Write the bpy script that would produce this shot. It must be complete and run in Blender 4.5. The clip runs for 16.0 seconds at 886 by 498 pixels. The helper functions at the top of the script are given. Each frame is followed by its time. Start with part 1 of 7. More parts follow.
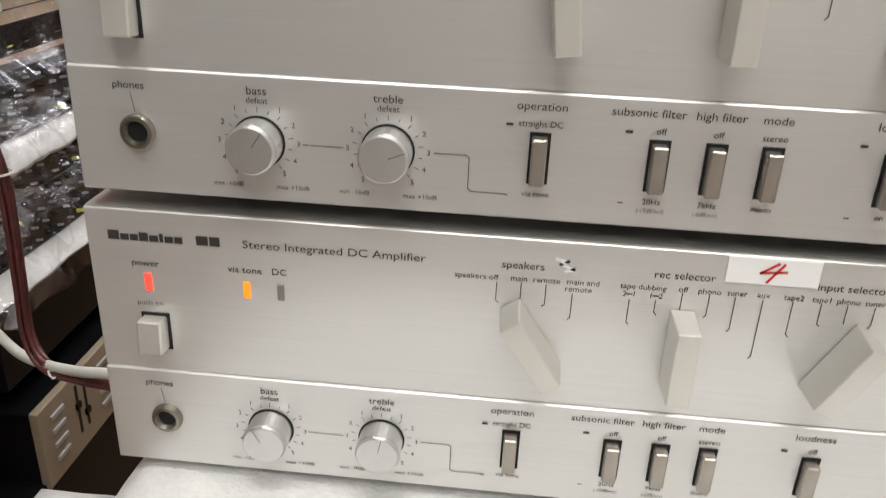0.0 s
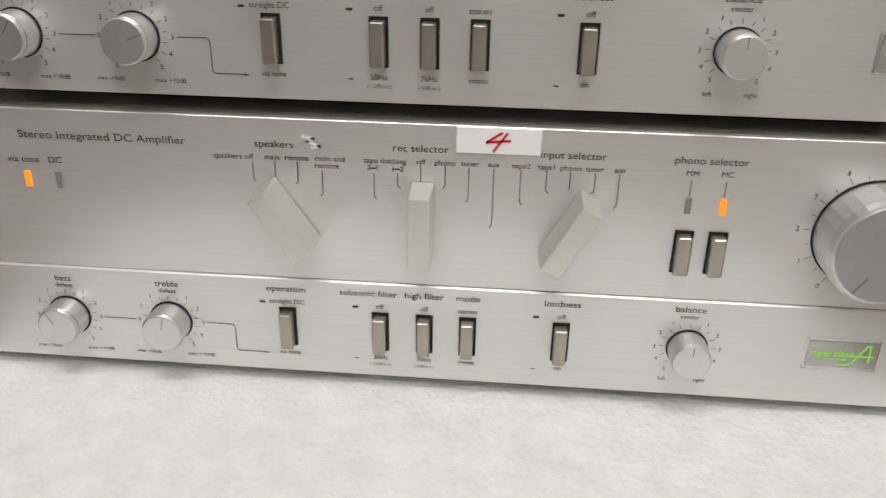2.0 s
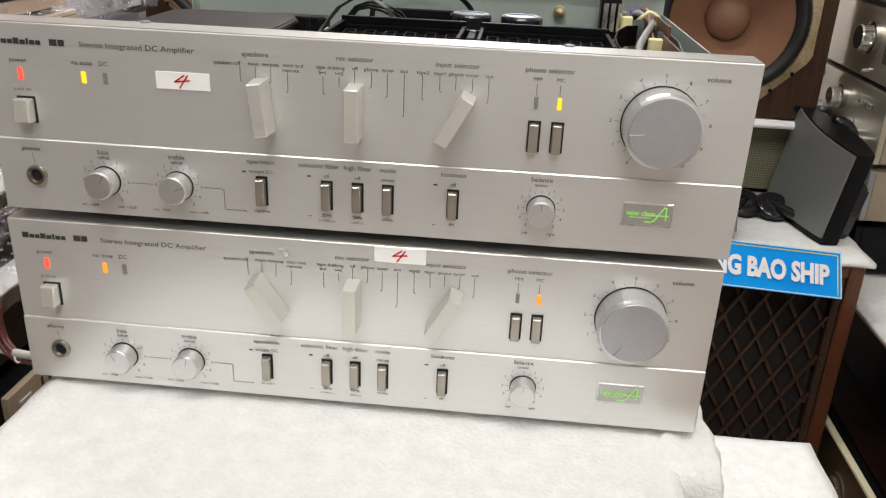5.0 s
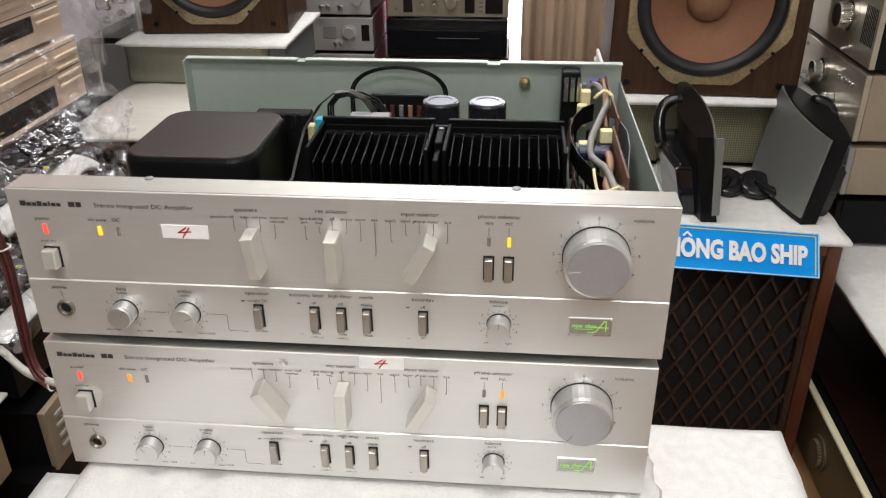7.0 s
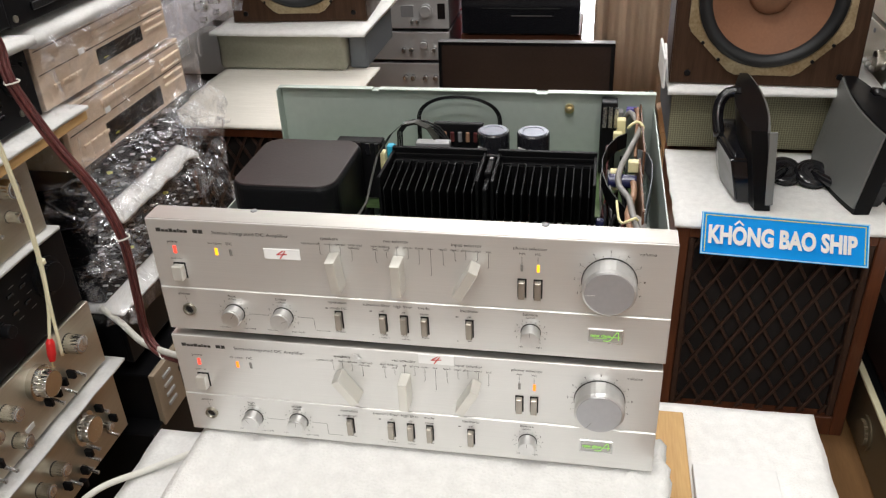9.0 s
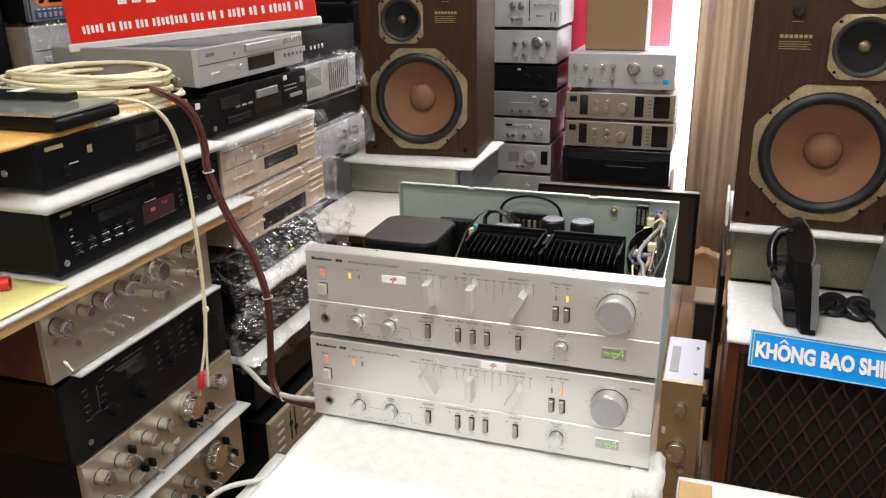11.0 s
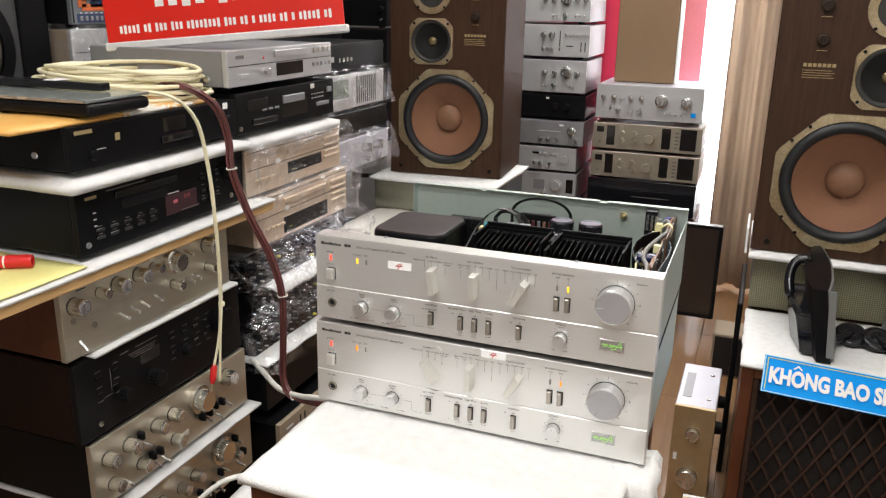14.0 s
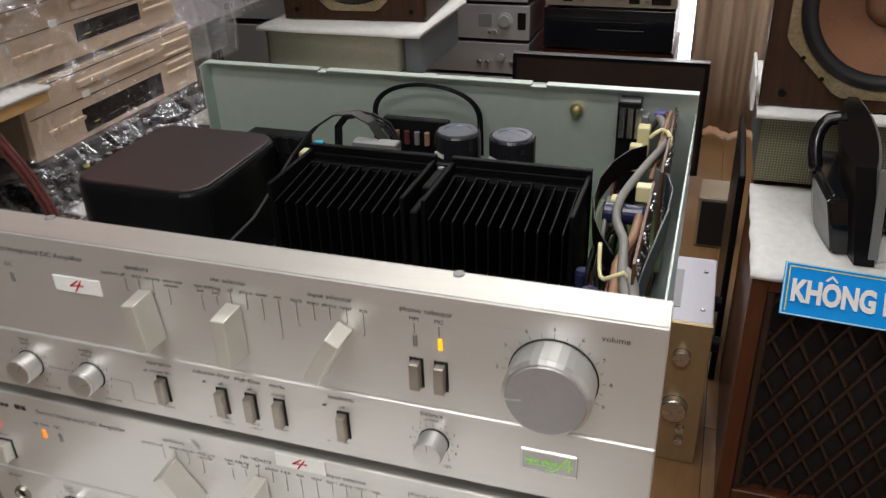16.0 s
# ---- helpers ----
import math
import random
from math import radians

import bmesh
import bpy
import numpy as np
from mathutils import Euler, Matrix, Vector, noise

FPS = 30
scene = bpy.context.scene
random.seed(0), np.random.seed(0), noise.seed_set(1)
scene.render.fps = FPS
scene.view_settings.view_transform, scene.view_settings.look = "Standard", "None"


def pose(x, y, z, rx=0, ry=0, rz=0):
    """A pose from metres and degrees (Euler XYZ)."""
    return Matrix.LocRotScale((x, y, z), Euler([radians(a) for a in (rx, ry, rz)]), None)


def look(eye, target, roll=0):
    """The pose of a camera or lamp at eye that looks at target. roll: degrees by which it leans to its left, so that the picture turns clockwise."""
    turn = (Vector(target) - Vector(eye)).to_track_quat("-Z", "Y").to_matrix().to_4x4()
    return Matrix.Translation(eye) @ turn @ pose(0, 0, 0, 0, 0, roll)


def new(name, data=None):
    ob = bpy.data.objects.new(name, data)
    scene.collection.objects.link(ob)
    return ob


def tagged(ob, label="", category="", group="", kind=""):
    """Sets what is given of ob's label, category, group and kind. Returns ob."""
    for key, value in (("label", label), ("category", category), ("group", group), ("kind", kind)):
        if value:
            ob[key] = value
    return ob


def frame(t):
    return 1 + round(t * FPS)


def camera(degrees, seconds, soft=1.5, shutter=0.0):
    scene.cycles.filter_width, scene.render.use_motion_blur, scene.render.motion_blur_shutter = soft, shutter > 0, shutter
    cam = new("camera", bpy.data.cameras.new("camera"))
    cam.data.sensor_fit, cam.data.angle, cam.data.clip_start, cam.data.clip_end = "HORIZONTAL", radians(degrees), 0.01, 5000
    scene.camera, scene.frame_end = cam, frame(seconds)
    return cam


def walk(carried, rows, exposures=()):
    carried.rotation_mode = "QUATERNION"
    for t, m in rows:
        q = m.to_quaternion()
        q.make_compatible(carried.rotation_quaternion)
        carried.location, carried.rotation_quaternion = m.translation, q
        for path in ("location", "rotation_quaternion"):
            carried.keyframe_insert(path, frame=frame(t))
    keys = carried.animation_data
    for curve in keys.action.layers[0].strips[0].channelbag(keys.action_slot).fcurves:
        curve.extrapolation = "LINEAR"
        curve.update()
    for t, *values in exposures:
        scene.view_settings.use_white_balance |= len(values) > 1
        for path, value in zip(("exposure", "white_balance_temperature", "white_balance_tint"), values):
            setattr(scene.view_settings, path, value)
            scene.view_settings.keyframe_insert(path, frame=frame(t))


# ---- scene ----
cam = camera(56.76, 16.0, soft=1.25, shutter=0.15)
PATH = [
    (0, (-0.0680, -0.2594, 0.9799), (-0.2184, 1.5538, 0.1495), 2.35),
    (0.5, (-0.0746, -0.2660, 0.9475), (-0.2013, 1.5390, 0.0954), 1.68),
    (1, (-0.0702, -0.2603, 0.9463), (-0.2120, 1.5431, 0.0932), 1.17),
    (1.5, (-0.0296, -0.2781, 0.9435), (-0.1881, 1.5351, 0.1145), 1.21),
    (2, (0.0266, -0.2882, 0.9537), (-0.1207, 1.5145, 0.1002), 0.95),
    (2.5, (0.0655, -0.2942, 0.9508), (-0.0139, 1.5273, 0.1288), 1.46),
    (3, (0.0860, -0.2945, 0.9529), (0.0275, 1.5232, 0.1207), 1.58),
    (3.5, (0.0898, -0.3296, 0.9825), (0.0392, 1.4979, 0.1716), 2.14),
    (4, (0.0860, -0.3968, 1.0355), (0.0025, 1.4445, 0.2593), 1.84),
    (4.2, (0.0855, -0.4127, 1.0435), (-0.0394, 1.4276, 0.2703), 1.66),
    (6.3, (0.0785, -0.4608, 1.1014), (-0.0653, 1.3655, 0.2990), 2.98),
    (6.5, (0.0938, -0.4659, 1.1225), (-0.0476, 1.3505, 0.2975), 2.10),
    (7, (0.1078, -0.4585, 1.1918), (-0.0536, 1.3079, 0.2678), -0.46),
    (7.5, (0.1166, -0.4612, 1.2384), (-0.1121, 1.2529, 0.2337), -3.09),
    (8, (0.1133, -0.4706, 1.2602), (-0.1554, 1.2185, 0.2236), -4.40),
    (8.5, (0.1185, -0.4890, 1.2765), (-0.1805, 1.1922, 0.2353), -4.22),
    (9, (0.1432, -0.5428, 1.2938), (-0.2002, 1.1513, 0.2877), -2.71),
    (9.5, (0.1542, -0.6156, 1.3137), (-0.2763, 1.1064, 0.3921), -1.57),
    (10, (0.1865, -0.7203, 1.3294), (-0.3219, 1.0282, 0.5023), -1.14),
    (12.3, (0.2850, -0.8825, 1.2945), (-0.3780, 0.9185, 0.7318), -0.64),
    (12.5, (0.2797, -0.8872, 1.2921), (-0.3806, 0.9161, 0.7334), -0.34),
    (13, (0.2904, -0.8950, 1.2942), (-0.3865, 0.9062, 0.7487), -0.27),
    (13.5, (0.2920, -0.8932, 1.2926), (-0.3941, 0.9043, 0.7463), -0.03),
    (14, (0.2882, -0.8689, 1.2717), (-0.3962, 0.9169, 0.6863), 1.03),
    (14.5, (0.2680, -0.7251, 1.2229), (-0.4478, 1.0203, 0.5584), 1.09),
    (15, (0.2758, -0.5090, 1.1812), (-0.4529, 1.1763, 0.3883), 0.89),
    (15.5, (0.2498, -0.3983, 1.1657), (-0.4377, 1.2430, 0.2526), -0.45),
    (16, (0.2149, -0.3014, 1.1831), (-0.3574, 1.3618, 0.2310), -1.94),
]
walk(cam, [(t, look(eye, target, roll)) for t, eye, target, roll in PATH],
     exposures=[(0.0, -0.12), (0.5, -0.17), (1.5, -0.25), (2.0, -0.30), (2.5, -0.19), (3.5, 0.0), (7.0, -0.04), (8.5, -0.05), (9.5, 0.08), (12.5, 0.18), (14.0, 0.22), (14.5, 0.15), (15.2, -0.08), (15.6, -0.2), (16.0, -0.43)])

# ---- light ----
world = bpy.data.worlds.new("room_world")
scene.world = world
world.use_nodes = True
world.node_tree.nodes["Background"].inputs[0].default_value = (0.9, 0.95, 1.0, 1)
world.node_tree.nodes["Background"].inputs[1].default_value = 0.12


def area_lamp(name, eye, target, sx, sy, watts, colour):
    data = bpy.data.lights.new(name, "AREA")
    data.shape, data.size, data.size_y = "RECTANGLE", sx, sy
    data.energy, data.color = watts, colour
    ob = new(name, data)
    ob.matrix_world = look(eye, target)
    return ob


WARM = (1.0, 0.982, 0.95)
area_lamp("ceiling_lamp_near", (0.05, -0.60, 2.5), (0.05, -0.55, 0.0), 1.2, 0.16, 18, WARM)
area_lamp("ceiling_lamp_mid", (-0.3, 0.75, 2.5), (-0.3, 0.78, 0.0), 1.2, 0.16, 17, WARM)
area_lamp("ceiling_lamp_far", (-0.2, 2.0, 2.5), (-0.2, 2.02, 0.0), 1.2, 0.16, 25, WARM)
area_lamp("ceiling_lamp_behind", (0.1, -1.45, 2.5), (0.1, -1.5, 0.0), 1.2, 0.16, 22, WARM)
area_lamp("window_daylight", (0.08, 2.98, 1.5), (0.0, 0.0, 0.9), 0.35, 1.9, 10.5, (0.93, 0.96, 1.0))


# ---- materials ----
def node_mat(name):
    m = bpy.data.materials.new(name)
    m.use_nodes = True
    nt = m.node_tree
    return m, nt, nt.nodes["Principled BSDF"]


def surface(name, c1, c2=None, scale=12.0, rough=0.5, metal=0.0, stretch=(1, 1, 1), bump=0.1, fine=150.0, spread=0.1, aniso=0.0, coat=0.0, vary=0.0, detail=4.0, spec=0.5):
    """Two-scale noise between two colours, with roughness variation and a fine bump."""
    m, nt, b = node_mat(name)
    N, L = nt.nodes.new, nt.links.new
    c2 = c2 or tuple(0.8 * c for c in c1)
    tc = N("ShaderNodeTexCoord")
    mp = N("ShaderNodeMapping")
    mp.inputs["Scale"].default_value = stretch
    L(tc.outputs["Object"], mp.inputs["Vector"])
    n1 = N("ShaderNodeTexNoise")
    n1.inputs["Scale"].default_value, n1.inputs["Detail"].default_value = scale, detail
    L(mp.outputs["Vector"], n1.inputs["Vector"])
    n2 = N("ShaderNodeTexNoise")
    n2.inputs["Scale"].default_value, n2.inputs["Detail"].default_value = fine, 2
    L(mp.outputs["Vector"], n2.inputs["Vector"])
    add = N("ShaderNodeMath")
    add.operation = "MULTIPLY_ADD"
    add.inputs[1].default_value, add.inputs[2].default_value = 0.35, 0.0
    L(n2.outputs["Fac"], add.inputs[0])
    mix_f = N("ShaderNodeMath")
    mix_f.operation = "MULTIPLY_ADD"
    mix_f.inputs[1].default_value = 0.65
    L(n1.outputs["Fac"], mix_f.inputs[0])
    L(add.outputs[0], mix_f.inputs[2])
    ramp = N("ShaderNodeValToRGB")
    ramp.color_ramp.elements[0].position, ramp.color_ramp.elements[1].position = 0.32, 0.68
    ramp.color_ramp.elements[0].color, ramp.color_ramp.elements[1].color = (*c2, 1), (*c1, 1)
    L(mix_f.outputs[0], ramp.inputs["Fac"])
    col = ramp.outputs["Color"]
    if vary:
        oi = N("ShaderNodeObjectInfo")
        hv = N("ShaderNodeHueSaturation")
        mv = N("ShaderNodeMath")
        mv.operation = "MULTIPLY_ADD"
        mv.inputs[1].default_value, mv.inputs[2].default_value = vary, 1 - vary / 2
        L(oi.outputs["Random"], mv.inputs[0])
        L(mv.outputs[0], hv.inputs["Value"])
        L(col, hv.inputs["Color"])
        col = hv.outputs["Color"]
    L(col, b.inputs["Base Color"])
    rr = N("ShaderNodeMath")
    rr.operation = "MULTIPLY_ADD"
    rr.inputs[1].default_value, rr.inputs[2].default_value = spread * 2, rough - spread
    L(n1.outputs["Fac"], rr.inputs[0])
    L(rr.outputs[0], b.inputs["Roughness"])
    b.inputs["Metallic"].default_value = metal
    b.inputs["Specular IOR Level"].default_value = spec
    b.inputs["Anisotropic"].default_value = aniso
    b.inputs["Coat Weight"].default_value = coat
    if bump:
        bp = N("ShaderNodeBump")
        bp.inputs["Strength"].default_value, bp.inputs["Distance"].default_value = bump, 0.002
        L(n2.outputs["Fac"], bp.inputs["Height"])
        L(bp.outputs["Normal"], b.inputs["Normal"])
    return m


def wood(name, c1, c2, axis=2, scale=9.0, rough=0.4, gloss=0.1, bump=0.15, spec=0.4):
    st = [14.0, 14.0, 14.0]
    st[axis] = 1.0
    return surface(name, c1, c2, scale=scale * 0.5, rough=rough, stretch=tuple(st), bump=bump, fine=30.0, spread=0.08, coat=gloss, spec=spec)


def glow(name, colour, strength, base=(0.2, 0.02, 0.01)):
    m, nt, b = node_mat(name)
    b.inputs["Base Color"].default_value = (*base, 1)
    b.inputs["Emission Color"].default_value = (*colour, 1)
    b.inputs["Emission Strength"].default_value = strength
    return m


ALU = surface("brushed_silver", (0.77, 0.765, 0.75), (0.72, 0.715, 0.70), scale=9, rough=0.37, metal=0.62, stretch=(1, 8, 160), bump=0.02, fine=30, spread=0.04, aniso=0.55)
ALU_TOP_DIM = surface("dimmed_silver_lip", (0.55, 0.54, 0.51), (0.50, 0.49, 0.465), scale=6, rough=0.42, metal=0.8, stretch=(1, 8, 30), bump=0.03, fine=24, spread=0.05)
KNOB_ALU = surface("turned_silver", (0.76, 0.745, 0.70), (0.66, 0.645, 0.60), scale=30, rough=0.2, metal=1.0, bump=0.05, fine=300, spread=0.05)
AMP_KNOB = surface("satin_silver_knob", (0.74, 0.74, 0.735), (0.67, 0.67, 0.665), scale=30, rough=0.34, metal=0.85, bump=0.05, fine=300, spread=0.05)
KNOB_FACE = surface("matt_silver_face", (0.47, 0.47, 0.49), (0.42, 0.42, 0.44), scale=12, rough=0.42, metal=0.6, bump=0.04, fine=300, spread=0.05)
SEL = surface("champagne_lever", (0.74, 0.725, 0.675), (0.70, 0.685, 0.635), scale=30, rough=0.36, metal=0.55, bump=0, spread=0.04)
COOLER = surface("black_anodised", (0.005, 0.005, 0.0055), (0.003, 0.003, 0.0035), scale=20, rough=0.5, bump=0.05, spec=0.08)
NICKEL = surface("dark_nickel", (0.36, 0.34, 0.29), (0.25, 0.23, 0.19), scale=20, rough=0.3, metal=0.9, bump=0.02)
BTN = surface("grey_button", (0.45, 0.415, 0.365), (0.36, 0.33, 0.285), scale=40, rough=0.3, metal=0.75, bump=0.04, spread=0.05)
INK = surface("dark_print", (0.045, 0.04, 0.037), (0.03, 0.028, 0.026), rough=0.6, bump=0)
INK_FAINT = surface("grey_print", (0.18, 0.17, 0.16), (0.13, 0.125, 0.12), rough=0.6, bump=0)
INK_WHITE = surface("white_print", (0.75, 0.75, 0.73), (0.6, 0.6, 0.6), rough=0.6, bump=0)
INK_GOLD = surface("gold_print", (0.38, 0.29, 0.14), (0.28, 0.21, 0.10), rough=0.5, bump=0)
BLACK = surface("black_paint", (0.008, 0.008, 0.009), (0.005, 0.005, 0.0055), scale=6, rough=0.32, bump=0.06, fine=400, spec=0.12)
BLACK_GLOSS = surface("gloss_black", (0.012, 0.012, 0.014), (0.006, 0.006, 0.008), scale=5, rough=0.14, bump=0, spread=0.04)
DARK_HOLE = surface("dark_slot", (0.012, 0.012, 0.012), (0.006, 0.006, 0.006), rough=0.8, bump=0)
GUNMETAL = surface("grey_metal_case", (0.30, 0.30, 0.31), (0.24, 0.24, 0.25), scale=8, rough=0.45, metal=0.4, bump=0.06, fine=300)
ZINC = surface("green_grey_steel", (0.50, 0.565, 0.525), (0.43, 0.49, 0.455), scale=5, rough=0.42, metal=0.45, bump=0.05, fine=120)
BROWNCAP = surface("brown_grey_enamel", (0.027, 0.017, 0.017), (0.020, 0.013, 0.013), scale=9, rough=0.42, bump=0.08, fine=500, spec=0.4)
COPPER_PCB = surface("green_board", (0.10, 0.16, 0.06), (0.05, 0.09, 0.03), scale=60, rough=0.4, bump=0.2, fine=200)
BROWN_PCB = surface("brown_board", (0.15, 0.062, 0.028), (0.07, 0.03, 0.014), scale=70, rough=0.45, bump=0.3, fine=160)
CREAM_PLASTIC = surface("cream_plastic", (0.78, 0.72, 0.42), (0.70, 0.63, 0.34), scale=20, rough=0.4, bump=0.02)
CREAM_CABLE = surface("cream_cable", (0.86, 0.81, 0.58), (0.76, 0.70, 0.47), scale=25, rough=0.42, bump=0.04)
WHITE_CABLE = surface("white_cable", (0.72, 0.71, 0.66), (0.6, 0.59, 0.54), scale=25, rough=0.45, bump=0.04)
WINE = surface("burgundy_cable", (0.13, 0.035, 0.032), (0.075, 0.02, 0.02), scale=40, rough=0.35, bump=0.04)
GREY_WIRE = surface("grey_wire", (0.27, 0.26, 0.25), (0.20, 0.19, 0.18), scale=40, rough=0.5, bump=0.04)
TAN_WIRE = surface("tan_wire", (0.36, 0.21, 0.13), (0.26, 0.14, 0.085), scale=40, rough=0.5, bump=0.04)
OLIVE_LEAD = surface("dark_olive_lead", (0.018, 0.018, 0.012), (0.012, 0.012, 0.009), scale=60, rough=0.5, bump=0.1)
RED_PLASTIC = surface("red_plastic", (0.70, 0.02, 0.02), (0.55, 0.015, 0.015), scale=20, rough=0.3, bump=0.02)
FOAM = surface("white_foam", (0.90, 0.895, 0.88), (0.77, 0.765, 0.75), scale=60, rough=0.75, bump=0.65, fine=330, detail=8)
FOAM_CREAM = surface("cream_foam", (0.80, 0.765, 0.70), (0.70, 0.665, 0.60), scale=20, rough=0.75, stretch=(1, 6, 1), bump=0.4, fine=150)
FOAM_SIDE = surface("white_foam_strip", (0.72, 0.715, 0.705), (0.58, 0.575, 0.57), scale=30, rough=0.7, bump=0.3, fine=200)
PLY = wood("plywood", (0.66, 0.43, 0.20), (0.50, 0.30, 0.12), axis=1, rough=0.5)
PINE = wood("pine_board", (0.66, 0.42, 0.17), (0.50, 0.29, 0.10), axis=1, scale=6, rough=0.45)
WALNUT = wood("walnut_veneer", (0.064, 0.033, 0.019), (0.036, 0.0185, 0.011), axis=2, scale=14, rough=0.42, gloss=0.0, spec=0.16)
ROSE = wood("red_brown_wood", (0.135, 0.043, 0.018), (0.078, 0.025, 0.011), axis=2, scale=12, rough=0.4, gloss=0.15)
ROSE_DARK = wood("dark_lattice_wood", (0.058, 0.030, 0.021), (0.036, 0.019, 0.013), axis=0, scale=12, rough=0.5)
CASE_WOOD = wood("amp_case_wood", (0.115, 0.038, 0.017), (0.07, 0.024, 0.011), axis=0, scale=12, rough=0.4, gloss=0.0, spec=0.25)
DARK_WOOD = wood("near_black_wood", (0.015, 0.0065, 0.0045), (0.009, 0.004, 0.003), axis=0, scale=12, rough=0.35, gloss=0.0, spec=0.15)
GRILLE = surface("black_cloth", (0.017, 0.013, 0.012), (0.010, 0.0075, 0.007), scale=60, rough=0.9, bump=0.4, fine=500)
CREAM_FRAME = surface("gold_cream_frame", (0.54, 0.445, 0.29), (0.22, 0.155, 0.075), scale=11, rough=0.34, metal=0.6, bump=0.05, spread=0.08, detail=7.0)
PLATE = surface("dark_grey_plate", (0.045, 0.044, 0.040), (0.032, 0.031, 0.028), scale=10, rough=0.5, metal=0.3, bump=0.08)
SPK_GREY = surface("dark_grey_vinyl", (0.062, 0.063, 0.067), (0.045, 0.046, 0.05), scale=8, rough=0.5, bump=0.2, fine=350)
SPK_CONE = surface("olive_brown_cone", (0.11, 0.095, 0.07), (0.08, 0.068, 0.05), scale=8, rough=0.7, bump=0.2)
NAVY = surface("navy_panel", (0.03, 0.05, 0.12), (0.02, 0.035, 0.09), rough=0.4, bump=0.03)
ORANGE = surface("orange_panel", (0.62, 0.15, 0.04), (0.52, 0.12, 0.03), rough=0.5, bump=0.03)
DOME = surface("dull_brass_dome", (0.30, 0.23, 0.12), (0.20, 0.15, 0.075), scale=60, rough=0.4, metal=0.7, bump=0.2, fine=600)
STICKER = surface("bright_sticker_paper", (0.95, 0.95, 0.94), (0.91, 0.91, 0.90), scale=20, rough=0.5, bump=0.05)
RUBBER = surface("black_rubber", (0.011, 0.012, 0.014), (0.007, 0.008, 0.0095), scale=30, rough=0.5, bump=0.05)
CONE = surface("tan_paper_cone", (0.23, 0.105, 0.055), (0.18, 0.08, 0.041), scale=8, rough=0.75, bump=0.25, fine=160)
CONE_CAP = surface("tan_dust_cap", (0.25, 0.125, 0.07), (0.19, 0.092, 0.05), scale=10, rough=0.6, bump=0.1)
CONE_BLACK = surface("black_cone", (0.014, 0.014, 0.014), (0.009, 0.009, 0.009), scale=10, rough=0.6, bump=0.1, spec=0.15)
BRASS = surface("brass", (0.74, 0.64, 0.38), (0.60, 0.50, 0.26), scale=20, rough=0.3, metal=0.9, bump=0.03)
STEEL = surface("bright_steel", (0.72, 0.72, 0.72), (0.6, 0.6, 0.6), scale=20, rough=0.25, metal=0.95, bump=0.02)
GOLD_PANEL = surface("champagne_panel", (0.70, 0.56, 0.43), (0.61, 0.48, 0.365), scale=5, rough=0.42, metal=0.35, stretch=(1, 8, 40), bump=0.04, fine=24)
GOLD_AMP = surface("gold_panel", (0.52, 0.40, 0.24), (0.43, 0.32, 0.18), scale=5, rough=0.4, metal=0.6, bump=0.04, fine=60)
SILVER_OLD = surface("old_silver_panel", (0.55, 0.505, 0.41), (0.47, 0.43, 0.345), scale=5, rough=0.34, metal=0.72, stretch=(1, 8, 40), bump=0.05, fine=24, vary=0.15, aniso=0.4)
SILVER_CD = surface("silver_plastic", (0.55, 0.55, 0.555), (0.47, 0.47, 0.475), scale=6, rough=0.42, metal=0.5, bump=0.03, fine=300, vary=0.15)
PALE_METAL = surface("pale_metal", (0.52, 0.515, 0.57), (0.46, 0.455, 0.51), scale=6, rough=0.4, metal=0.3, bump=0.04)
OLIVE_PANEL = surface("dark_olive_panel", (0.15, 0.118, 0.072), (0.11, 0.086, 0.052), scale=6, rough=0.42, metal=0.4, bump=0.05)
DARK_GLASS = surface("grey_green_glass", (0.20, 0.215, 0.205), (0.15, 0.165, 0.155), scale=6, rough=0.16, bump=0.02, spread=0.05)
SAND = surface("sand_plastic", (0.33, 0.265, 0.19), (0.27, 0.21, 0.15), scale=9, rough=0.5, bump=0.05)
MESH_GREEN = surface("olive_mesh_cloth", (0.31, 0.295, 0.185), (0.22, 0.21, 0.13), scale=14, rough=0.6, bump=0.5, fine=420)


def perforate(m, scale, dark):
    """Rows of small holes over the colour that the material has."""
    nt = m.node_tree
    b = nt.nodes["Principled BSDF"]
    src = b.inputs["Base Color"].links[0].from_socket
    tc, vo, rp, mx = nt.nodes.new("ShaderNodeTexCoord"), nt.nodes.new("ShaderNodeTexVoronoi"), nt.nodes.new("ShaderNodeValToRGB"), nt.nodes.new("ShaderNodeMix")
    vo.inputs["Scale"].default_value, vo.inputs["Randomness"].default_value = scale, 0.0
    nt.links.new(tc.outputs["Object"], vo.inputs["Vector"])
    rp.color_ramp.elements[0].position, rp.color_ramp.elements[1].position = 0.34, 0.48
    nt.links.new(vo.outputs["Distance"], rp.inputs["Fac"])
    mx.data_type = "RGBA"
    mx.inputs[6].default_value = (*dark, 1)
    nt.links.new(rp.outputs["Color"], mx.inputs[0])
    nt.links.new(src, mx.inputs[7])
    nt.links.new(mx.outputs[2], b.inputs["Base Color"])


